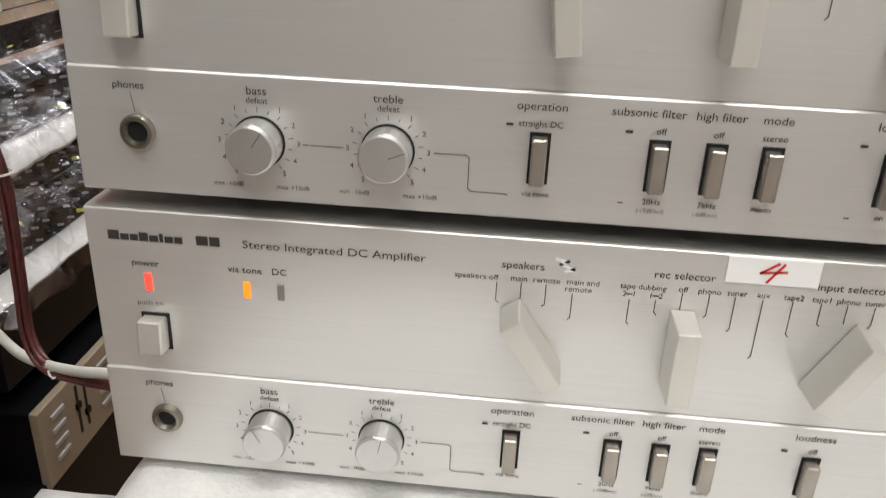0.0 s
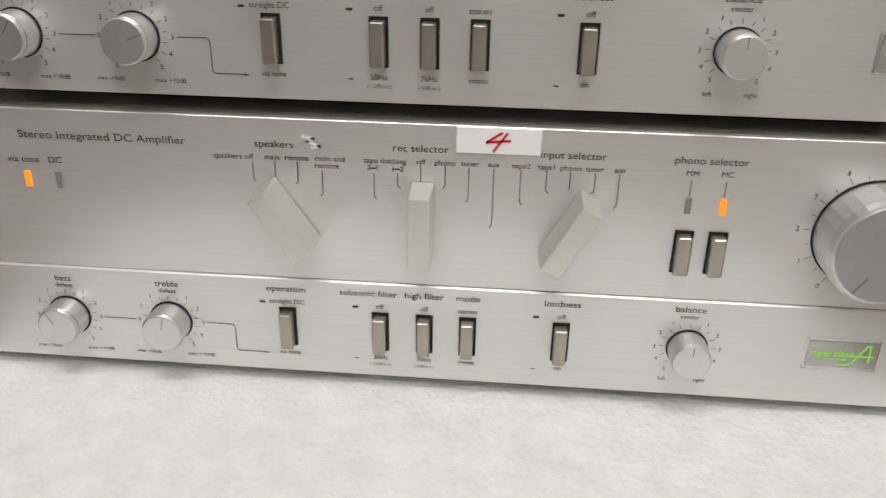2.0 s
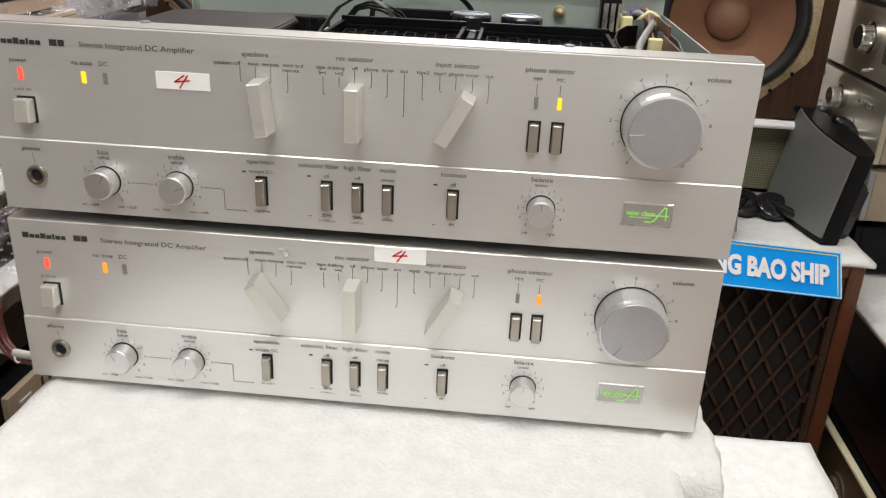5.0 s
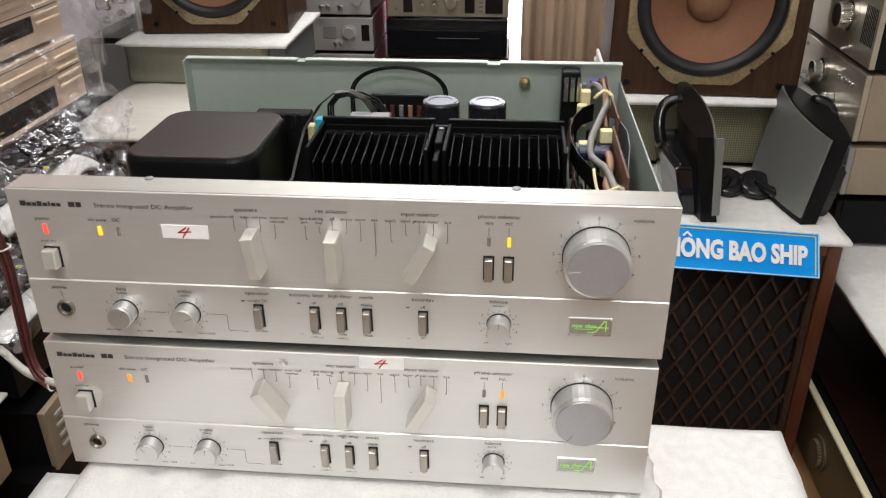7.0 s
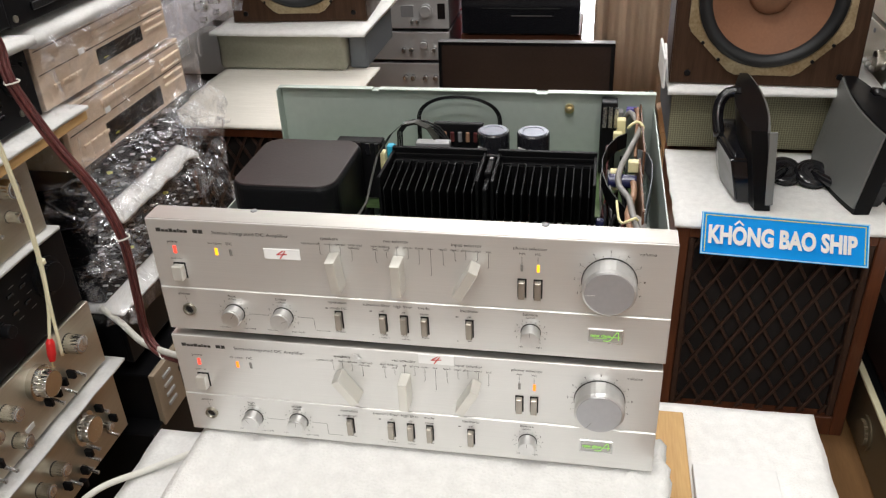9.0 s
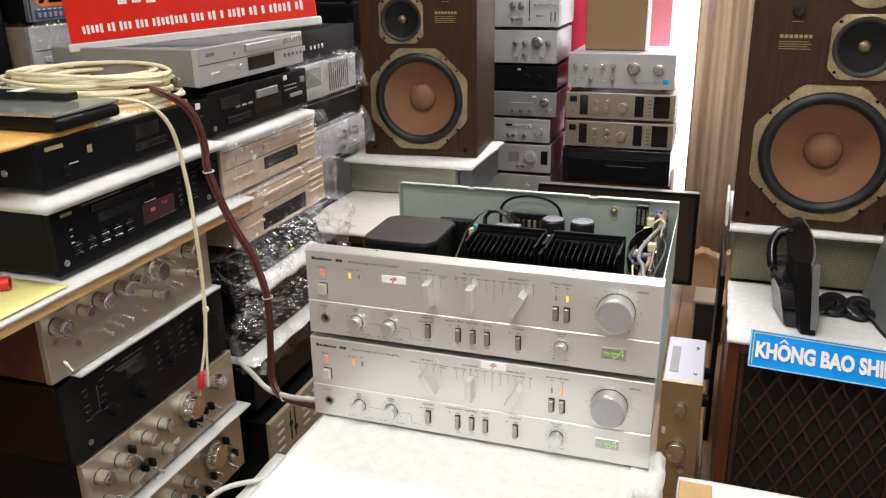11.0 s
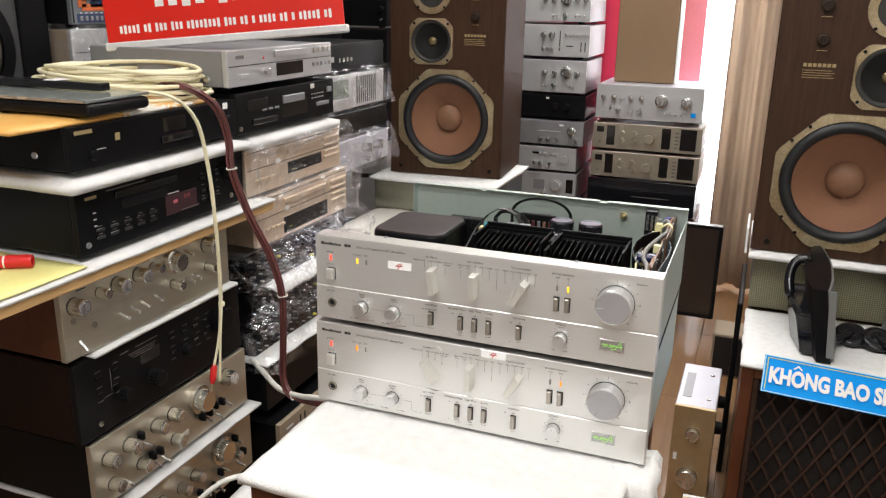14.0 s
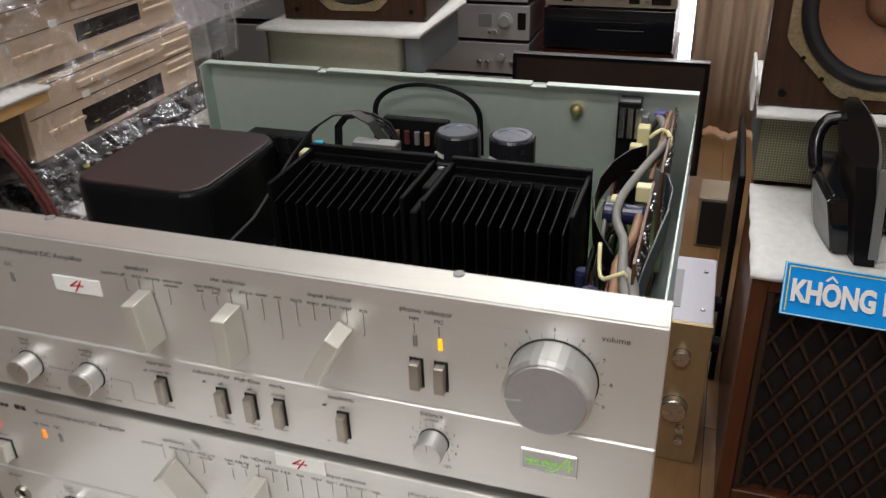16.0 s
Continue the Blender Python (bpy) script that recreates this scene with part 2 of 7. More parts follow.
perforate(MESH_GREEN, 190, (0.13, 0.122, 0.075))
BOX_GREEN = surface("grey_green_plastic", (0.31, 0.305, 0.24), (0.23, 0.225, 0.175), scale=6, rough=0.45, bump=0.05)
SLATE = surface("slate_paint", (0.14, 0.155, 0.17), (0.11, 0.125, 0.14), scale=6, rough=0.5, bump=0.05)
SAT_GRILLE = surface("silver_grille", (0.27, 0.275, 0.27), (0.22, 0.225, 0.22), scale=6, rough=0.42, metal=0.5, bump=0.5, fine=900)
BLUE = surface("blue_sign_film", (0.0, 0.31, 0.86), (0.0, 0.28, 0.80), scale=5, rough=0.5, bump=0.02, spec=0.15)
CYAN = surface("pale_cyan_film", (0.45, 0.78, 0.90), (0.4, 0.72, 0.85), scale=5, rough=0.3, bump=0)
YELLOW = surface("yellow_line", (0.80, 0.76, 0.12), (0.7, 0.66, 0.1), scale=5, rough=0.4, bump=0)
WHITE = surface("white_paper", (0.84, 0.84, 0.83), (0.76, 0.76, 0.75), scale=12, rough=0.55, bump=0.08)
RED_FILM = surface("red_banner_film", (0.74, 0.02, 0.008), (0.66, 0.016, 0.006), scale=4, rough=0.35, bump=0.03)
YELLOW_PAPER = surface("yellow_paper", (0.80, 0.75, 0.30), (0.72, 0.66, 0.24), scale=9, rough=0.7, bump=0.15)
CARD = surface("brown_cardboard", (0.223, 0.140, 0.077), (0.198, 0.124, 0.065), scale=3, rough=0.8, stretch=(3, 3, 0.6), bump=0.15)
TAPED = surface("taped_cardboard", (0.70, 0.38, 0.10), (0.80, 0.77, 0.70), scale=7, rough=0.4, bump=0.2, detail=1.0)
_edge = [n for n in TAPED.node_tree.nodes if n.bl_idname == "ShaderNodeValToRGB"][0].color_ramp
_edge.elements[0].position, _edge.elements[1].position = 0.462, 0.478
PINK = surface("pink_sheet", (0.80, 0.045, 0.12), (0.72, 0.035, 0.10), scale=3, rough=0.5, bump=0.05)
PINK_PALE = surface("pale_pink_sheet", (0.80, 0.30, 0.36), (0.75, 0.22, 0.29), scale=3, rough=0.5, bump=0.05)
CURTAIN = surface("beige_curtain", (0.54, 0.455, 0.37), (0.46, 0.38, 0.305), scale=20, rough=0.85, stretch=(1, 1, 0.15), bump=0.3, fine=300)
# toned far below off-white so that the walls bounce less light
WALL_DIM = surface("dimmed_wall_paint", (0.29, 0.28, 0.265), (0.25, 0.24, 0.23), scale=3, rough=0.8, bump=0.15, fine=90)
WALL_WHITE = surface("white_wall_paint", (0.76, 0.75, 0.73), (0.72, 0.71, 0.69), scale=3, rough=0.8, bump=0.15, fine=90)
CEIL = surface("ceiling_paint", (0.80, 0.79, 0.77), (0.76, 0.75, 0.73), scale=3, rough=0.85, bump=0.1, fine=90)
FLOOR = wood("floor_wood", (0.25, 0.135, 0.058), (0.17, 0.088, 0.036), axis=1, scale=5, rough=0.48, gloss=0.12)
SCREEN = surface("display_glass", (0.016, 0.014, 0.014), (0.01, 0.009, 0.009), scale=5, rough=0.12, bump=0, spread=0.03)
TV_SCREEN = surface("brown_black_screen", (0.035, 0.024, 0.020), (0.025, 0.017, 0.014), scale=3, rough=0.22, bump=0, spread=0.04)
LED_RED = glow("red_led", (1.0, 0.05, 0.03), 2.2)
LED_AMBER = glow("amber_led", (1.0, 0.20, 0.008), 1.7, (0.3, 0.12, 0.0))
LED_YELLOW = glow("yellow_led", (1.0, 0.42, 0.008), 1.9, (0.3, 0.2, 0.0))
LED_GREEN = glow("green_lettering", (0.48, 0.95, 0.20), 0.5, (0.1, 0.3, 0.02))
LED_DIM = glow("dim_red_digits", (1.0, 0.25, 0.3), 0.25, (0.1, 0.01, 0.01))
LED_PINK = glow("pink_display", (0.5, 0.04, 0.10), 0.02, (0.02, 0.006, 0.008))
GREY_LENS = surface("unlit_lens", (0.25, 0.24, 0.22), (0.2, 0.19, 0.18), rough=0.3, bump=0)
LCD = surface("green_grey_lcd", (0.26, 0.29, 0.26), (0.2, 0.23, 0.2), rough=0.2, bump=0)
DAY = glow("daylight_backdrop", (0.95, 0.97, 1.0), 5.0, (0.8, 0.8, 0.8))


def film_mat(name, gloss, milky, size, bump):
    """Clear film: see-through, with sharp gloss on its folds and a little milky along its creases."""
    m, nt, b = node_mat(name)
    N, L = nt.nodes.new, nt.links.new
    tr, gl, mx, my = N("ShaderNodeBsdfTransparent"), N("ShaderNodeBsdfGlossy"), N("ShaderNodeAddShader"), N("ShaderNodeMixShader")
    b.inputs["Base Color"].default_value = (0.62, 0.63, 0.68, 1)
    b.inputs["Roughness"].default_value = 0.2
    gl.inputs["Roughness"].default_value = 0.06
    tc, nz, nb, bp, rp = N("ShaderNodeTexCoord"), N("ShaderNodeTexNoise"), N("ShaderNodeTexNoise"), N("ShaderNodeBump"), N("ShaderNodeValToRGB")
    nz.inputs["Scale"].default_value, nz.inputs["Detail"].default_value = size, 5
    nz.inputs["Distortion"].default_value = 1.6
    nb.inputs["Scale"].default_value, nb.inputs["Detail"].default_value = 1.0, 4.0
    nb.inputs["Distortion"].default_value = 0.7
    mp = N("ShaderNodeMapping")
    mp.inputs["Rotation"].default_value, mp.inputs["Scale"].default_value = (0.5, 0.4, 0.7), (3.5, 17, 9)
    L(tc.outputs["Object"], mp.inputs["Vector"])
    L(tc.outputs["Object"], nz.inputs["Vector"])
    L(mp.outputs["Vector"], nb.inputs["Vector"])
    L(nb.outputs["Fac"], bp.inputs["Height"])
    bp.inputs["Strength"].default_value, bp.inputs["Distance"].default_value = bump, 0.02
    for node in (b, gl):
        L(bp.outputs["Normal"], node.inputs["Normal"])
    # creases: thin bands of the noise
    ramp = rp.color_ramp
    ramp.elements[0].position, ramp.elements[1].position = 0.465, 0.535
    for e in ramp.elements:
        e.color = (0.0, 0.0, 0.0, 1)
    e = ramp.elements.new(0.50)
    e.color = (milky, milky, milky, 1)
    L(nz.outputs["Fac"], rp.inputs["Fac"])
    gl.inputs["Color"].default_value = (gloss, gloss, gloss * 1.06, 1)
    tr.inputs["Color"].default_value = (0.97, 0.97, 0.97, 1)
    L(tr.outputs[0], mx.inputs[0])
    L(gl.outputs[0], mx.inputs[1])
    L(rp.outputs["Color"], my.inputs[0])
    L(mx.outputs[0], my.inputs[1])
    L(b.outputs[0], my.inputs[2])
    L(my.outputs[0], nt.nodes["Material Output"].inputs["Surface"])
    return m


FILM = film_mat("clear_wrap", 0.085, 0.15, 5.0, 1.0)
FILM_LOOSE = film_mat("loose_clear_wrap", 0.10, 0.2, 4.6, 0.75)
DIAL_BROWN = surface("dark_brown_dial", (0.035, 0.022, 0.016), (0.022, 0.014, 0.01), rough=0.5, bump=0.03, spec=0.15)


# ---- mesh helpers ----
def finish(bm, material, smooth=False):
    me = bpy.data.meshes.new("mesh")
    bm.to_mesh(me)
    bm.free()
    if material:
        me.materials.append(material)
    if smooth:
        for p in me.polygons:
            p.use_smooth = True
    return me


def thing(name, label, category, m=None, group="", kind=""):
    ob = new(name)
    ob.empty_display_size = 0.02
    if m is not None:
        ob.matrix_basis = m
    return tagged(ob, label, category, group, kind)


def part(name, data, material=None, parent=None, label="", at=None, smooth=False):
    """One mesh object under a thing or a part; data is a bmesh or a finished mesh."""
    me = finish(data, material, smooth) if isinstance(data, bmesh.types.BMesh) else data
    ob = new(name, me)
    if parent is not None:
        ob.parent = parent
    if at is not None:
        ob.matrix_basis = at
    return tagged(ob, label)


def solo(name, bm, material, label, category, m=None, group="", kind="", smooth=False):
    """A thing that is one mesh."""
    ob = new(name, finish(bm, material, smooth) if isinstance(bm, bmesh.types.BMesh) else bm)
    if m is not None:
        ob.matrix_basis = m
    return tagged(ob, label, category, group, kind)


def box(x0, x1, y0, y1, z0, z1, bevel=0.0, seg=1, bm=None):
    own = bmesh.new()
    bmesh.ops.create_cube(own, size=1)
    for v in own.verts:
        v.co = Vector((x0 + (v.co.x + 0.5) * (x1 - x0), y0 + (v.co.y + 0.5) * (y1 - y0), z0 + (v.co.z + 0.5) * (z1 - z0)))
    if bevel:
        bmesh.ops.bevel(own, geom=own.edges[:], offset=bevel, segments=seg, affect="EDGES", profile=0.5)
    if bm is None:
        return own
    return merge(bm, own)


def merge(bm, own):
    me = bpy.data.meshes.new("tmp")
    own.to_mesh(me)
    own.free()
    bm.from_mesh(me)
    bpy.data.meshes.remove(me)
    return bm


def lathe(profile, seg=32, axis="y", cap=True):
    """A turned body: profile rows (radius, distance along the axis); along -y by default, so that it stands out of a front."""
    bm = bmesh.new()
    rings = []
    for r, d in profile:
        ring = []
        for i in range(seg):
            a = 2 * math.pi * i / seg
            u, w = r * math.cos(a), r * math.sin(a)
            co = (u, -d, w) if axis == "y" else (u, w, d)
            ring.append(bm.verts.new(co))
        rings.append(ring)
    for a, b in zip(rings, rings[1:]):
        for i in range(seg):
            bm.faces.new((a[i], a[(i + 1) % seg], b[(i + 1) % seg], b[i]))
    if cap:
        bm.faces.new(rings[0][::-1])
        bm.faces.new(rings[-1])
    bmesh.ops.recalc_face_normals(bm, faces=bm.faces[:])
    return bm


def tube(points, r, seg=8, close=False, step=0.012):
    """A round cable along a smooth line through the points."""
    pts = [Vector(p) for p in points]
    line = []
    for i in range(len(pts) - 1):
        p0, p1, p2, p3 = pts[max(i - 1, 0)], pts[i], pts[i + 1], pts[min(i + 2, len(pts) - 1)]
        n = max(2, int((p2 - p1).length / step))
        for k in range(n):
            t = k / n
            line.append(0.5 * ((2 * p1) + (p2 - p0) * t + (2 * p0 - 5 * p1 + 4 * p2 - p3) * t * t + (3 * p1 - p0 - 3 * p2 + p3) * t ** 3))
    line.append(pts[-1])
    bm = bmesh.new()
    rings, up = [], Vector((0.13, 0.21, 0.97))
    for i, p in enumerate(line):
        d = (line[min(i + 1, len(line) - 1)] - line[max(i - 1, 0)]).normalized()
        s = d.cross(up)
        if s.length < 0.05:
            s = d.cross(Vector((1, 0, 0)))
        s.normalize()
        u = s.cross(d).normalized()
        up = u
        rings.append([bm.verts.new(p + r * (math.cos(2 * math.pi * k / seg) * s + math.sin(2 * math.pi * k / seg) * u)) for k in range(seg)])
    for a, b in zip(rings, rings[1:]):
        for k in range(seg):
            bm.faces.new((a[k], a[(k + 1) % seg], b[(k + 1) % seg], b[k]))
    bm.faces.new(rings[0][::-1])
    bm.faces.new(rings[-1])
    return bm


def slab(x0, x1, y0, y1, z0, z1, nx, ny, wobble, seed, edge=0.0):
    """A soft sheet with an uneven top and slightly ragged edges."""
    bm = bmesh.new()
    top, bot = [], []
    for j in range(ny + 1):
        rt, rb = [], []
        for i in range(nx + 1):
            u, v = i / nx, j / ny
            x, y = x0 + u * (x1 - x0), y0 + v * (y1 - y0)
            n = noise.noise(Vector((x * 9 + seed, y * 9, seed * 1.7)))
            n2 = noise.noise(Vector((x * 40 + seed, y * 40, seed)))
            ex = edge * noise.noise(Vector((y * 22, seed, 3.1))) if i in (0, nx) else 0
            ey = edge * noise.noise(Vector((x * 22, seed, 7.7))) if j in (0, ny) else 0
            rim = 0.35 * (z1 - z0) if (i in (0, nx) or j in (0, ny)) else 0
            rt.append(bm.verts.new((x + ex, y + ey, z1 + wobble * (n + 0.35 * n2) - rim)))
            rb.append(bm.verts.new((x + ex, y + ey, z0)))
        top.append(rt)
        bot.append(rb)
    for j in range(ny):
        for i in range(nx):
            bm.faces.new((top[j][i], top[j][i + 1], top[j + 1][i + 1], top[j + 1][i]))
            bm.faces.new((bot[j][i], bot[j + 1][i], bot[j + 1][i + 1], bot[j][i + 1]))
    for i in range(nx):
        bm.faces.new((top[0][i], bot[0][i], bot[0][i + 1], top[0][i + 1]))
        bm.faces.new((top[ny][i], top[ny][i + 1], bot[ny][i + 1], bot[ny][i]))
    for j in range(ny):
        bm.faces.new((top[j][0], top[j + 1][0], bot[j + 1][0], bot[j][0]))
        bm.faces.new((top[j][nx], bot[j][nx], bot[j + 1][nx], top[j + 1][nx]))
    return bm


def crumple(x0, x1, y0, y1, z0, z1, n, amp, seed):
    """Loose film round a box: a box-shaped shell with folded, uneven faces, open below."""
    bm = bmesh.new()
    bmesh.ops.create_grid(bm, x_segments=n, y_segments=n, size=0.5)
    top = [v for v in bm.verts]
    for v in top:
        u, w = v.co.x + 0.5, v.co.y + 0.5
        # the grid is folded down over the front edge and the two ends
        cx, cy = (u - 0.5) * 2, (w - 0.5) * 2
        k = 0.62
        x = x0 + (min(max((cx / k + 1) / 2, 0), 1)) * (x1 - x0)
        y = y0 + (min(max((cy / k + 1) / 2, 0), 1)) * (y1 - y0)
        fall = max(abs(cx) - k, abs(cy) - k, 0) / (1 - k)
        z = z1 - fall * (z1 - z0)
        p = Vector((cx * 3.1 + seed, cy * 3.1, seed * 0.7))
        # folds: long ridges that run aslant, two ways
        a, b = p.x + 0.7 * p.y, p.y - 0.7 * p.x
        f1 = 1 - abs(noise.noise(Vector((a * 0.5, b * 1.6, p.z)))) * 2.4
        f2 = 1 - abs(noise.noise(Vector((a * 2.6, b * 0.8 + 5, p.z + 2)))) * 2.4
        d = Vector((noise.noise(p * 1.4), noise.noise(p * 1.4 + Vector((9, 3, 1))), 0))
        out = Vector((0, 0, 1)) if fall == 0 else Vector((cx if abs(cx) >= abs(cy) else 0, cy if abs(cy) > abs(cx) else 0, 0.25)).normalized()
        v.co = Vector((x, y, z)) + out * amp * (0.5 + max(f1, 0) * 1.5 + max(f2, 0) * 0.6) + d * amp * 0.9
    return bm


FONT_CACHE = {}


def letters(text, size, align="CENTER", heavy=0.0):
    key = (text, size, align, heavy)
    if key not in FONT_CACHE:
        cu = bpy.data.curves.new("text", "FONT")
        cu.body, cu.size, cu.align_x, cu.align_y, cu.resolution_u = text, size, align, "CENTER", 3
        cu.offset = heavy
        ob = bpy.data.objects.new("text", cu)
        FONT_CACHE[key] = bpy.data.meshes.new_from_object(ob)
        bpy.data.objects.remove(ob)
    return FONT_CACHE[key]


def lettering(text, x, z, size, parent, material=None, y=-0.0003, align="CENTER", bold=1.0, heavy=0.0):
    me = letters(text, size, align, heavy)
    if not me.materials:
        me.materials.append(material or INK)
    return part("lettering", me, None, parent, at=Matrix.Translation((x, y, z)) @ pose(0, 0, 0, 90) @ Matrix.Diagonal((bold, 1, 1, 1)))


def strokes(lines, w, y=-0.0003, cap=1.0):
    """Flat printed strokes in a front plane: each line a row of (x, z) points."""
    bm = bmesh.new()
    for line in lines:
        for (xa, za), (xb, zb) in zip(line, line[1:]):
            d = Vector((xb - xa, zb - za))
            if d.length == 0:
                continue
            n = Vector((-d.y, d.x)).normalized() * w / 2
            e = d.normalized() * w / 2 * cap
            c = [(xa - e.x + n.x, za - e.y + n.y), (xa - e.x - n.x, za - e.y - n.y), (xb + e.x - n.x, zb + e.y - n.y), (xb + e.x + n.x, zb + e.y + n.y)]
            bm.faces.new([bm.verts.new((px, y, pz)) for px, pz in c])
    bmesh.ops.recalc_face_normals(bm, faces=bm.faces[:])
    return bm


def knob(parent, x, z, r, depth, material=None, face=None, skirt=True, y=0.0, mark=None, ridges=0, name="knob"):
    """A turned control knob with a chamfered rim, standing out of the front."""
    prof = [(r * 1.0, 0), (r, depth * 0.86), (r * 0.94, depth * 0.985), (r * 0.9, depth)]
    bm = lathe(prof, 96 if ridges > 8 else 32 if r > 0.006 else 16)
    if ridges:
        for v in bm.verts:
            a = math.atan2(v.co.z, v.co.x)
            f = 1 - 0.075 * (0.5 + 0.5 * math.cos(a * ridges)) if -v.co.y < depth * 0.9 else 1
            v.co.x *= f
            v.co.z *= f
    k = part(name, bm, material or KNOB_ALU, parent, at=Matrix.Translation((x, y, z)))
    if skirt:
        part("recess_ring", lathe([(r + min(0.0006, r * 0.07), 0), (r + min(0.0006, r * 0.07), 0.0006)], 32), DARK_HOLE, k)
    if face:
        part("knob_face", lathe([(r * 0.9, depth), (r * 0.88, depth + 0.0006)], 32), face, k)
    if mark is not None:
        a = radians(mark)
        part("pointer", strokes([[(r * 0.55 * math.sin(a), r * 0.55 * math.cos(a)), (r * 0.86 * math.sin(a), r * 0.86 * math.cos(a))]], r * 0.04, -depth - 0.001), INK_FAINT, k)
    return k


def button(parent, x, z, w, h, depth, material=None, up=True, y=0.0, tilt=0.0):
    """A rocking push button in a dark slot."""
    b = part("button", box(-w / 2, w / 2, -depth, 0, -h / 2, h / 2, 0.0005), material or BTN, parent, at=Matrix.Translation((x, y, z)) @ pose(0, 0, 0, tilt))
    part("slot", box(-w / 2 - 0.0008, w / 2 + 0.0011, -0.0005, 0.0005, -h / 2 - 0.0005, h / 2 + 0.0012), DARK_HOLE, b, at=pose(0, 0, 0, -tilt))
    return b


# ---- structure ----
def wall(name, x0, x1, y0, y1, z0, z1, material, label):
    return solo(name, box(x0, x1, y0, y1, z0, z1), material, label, "wall", kind="structure")


floor = thing("floor", "warm brown wooden plank floor of a crowded shop room", "floor", kind="structure")
part("subfloor", box(-2.0, 1.6, -2.2, 3.3, -0.06, -0.012), FLOOR, floor)
# left wall greyed, right wall white: bounce light is set through the paint
wall("wall_left", -2.06, -2.0, -2.2, 3.3, 0, 2.6, WALL_DIM, "plain side wall, its tone set to steer bounce light")
wall("wall_right", 1.5, 1.56, -2.2, 3.3, 0, 2.6, WALL_WHITE, "plain side wall, its tone set to steer bounce light")
# unseen front wall, split in white and grey to shape the fascia's reflections
wall("wall_front", -0.1, 1.5, -2.26, -2.2, 0, 2.6, WALL_WHITE, "unseen wall half behind the viewer, white for bright reflections")
wall("wall_front_left", -2.0, -0.102, -2.26, -2.2, 0, 2.6, WALL_DIM, "unseen wall half behind the viewer, grey to darken reflections")
solo("ceiling", box(-2.06, 1.56, -2.26, 3.36, 2.6, 2.66), CEIL, "plain white painted ceiling", "ceiling", kind="structure")
# back wall with a tall window opening
back = thing("wall_back", "back wall greyed to cut bounce light, with a tall window", "wall", kind="structure")
part("wall_panel", box(-2.0, -0.62, 3.2, 3.3, 0, 2.6), WALL_DIM, back)
part("wall_panel", box(0.9, 1.5, 3.2, 3.3, 0, 2.6), WALL_DIM, back)
part("wall_panel", box(-0.62, 0.9, 3.2, 3.3, 2.3, 2.6), WALL_DIM, back)
part("wall_panel", box(-0.62, 0.9, 3.2, 3.3, 0, 0.15), WALL_DIM, back)
win = thing("window_1", "tall bright window with a white frame behind the curtain", "window", kind="structure")
for xa, xb in ((-0.62, -0.57), (0.16, 0.21), (0.85, 0.9)):
    part("window_frame", box(xa, xb, 3.21, 3.27, 0.15, 2.3, 0.004), WHITE, win)
part("window_sill", box(-0.62, 0.9, 3.17, 3.28, 0.13, 0.15, 0.003), WHITE, win)
solo("backdrop", box(-2.5, 2.5, 3.9, 3.92, -0.5, 3.2), DAY, "bright overcast daylight outside the window", "sky", kind="structure")


# ---- the two amplifiers ----
def selector(parent, x, z, angle):
    """A long bar knob, a little narrower towards its front."""
    bm = box(-0.0043, 0.0043, -0.0172, -0.0006, -0.0152, 0.0152, 0.0006, 2)
    for v in bm.verts:
        k = 1.0 + 0.07 * (v.co.y / 0.0172)
        v.co.x *= k
        v.co.z *= 1.0 + 0.05 * (v.co.y / 0.0172)
    s = part("selector_knob", bm, SEL, parent, at=Matrix.Translation((x, 0, z)) @ pose(0, 0, 0, 0, angle))
    return s


def hook(x, ztop, zbot, side):
    """A thin printed pointer line with a small foot."""
    foot = [(x + 0.0009 * side, zbot)] if side else []
    return [(x, ztop), (x, zbot + (0.0009 if side else 0))] + foot


def dial_ticks(cx, cz, r0, r1, a0, a1, n):
    return [[(cx + r0 * math.sin(radians(a)), cz + r0 * math.cos(radians(a))), (cx + r1 * math.sin(radians(a)), cz + r1 * math.cos(radians(a)))] for a in [a0 + (a1 - a0) * i / (n - 1) for i in range(n)]]


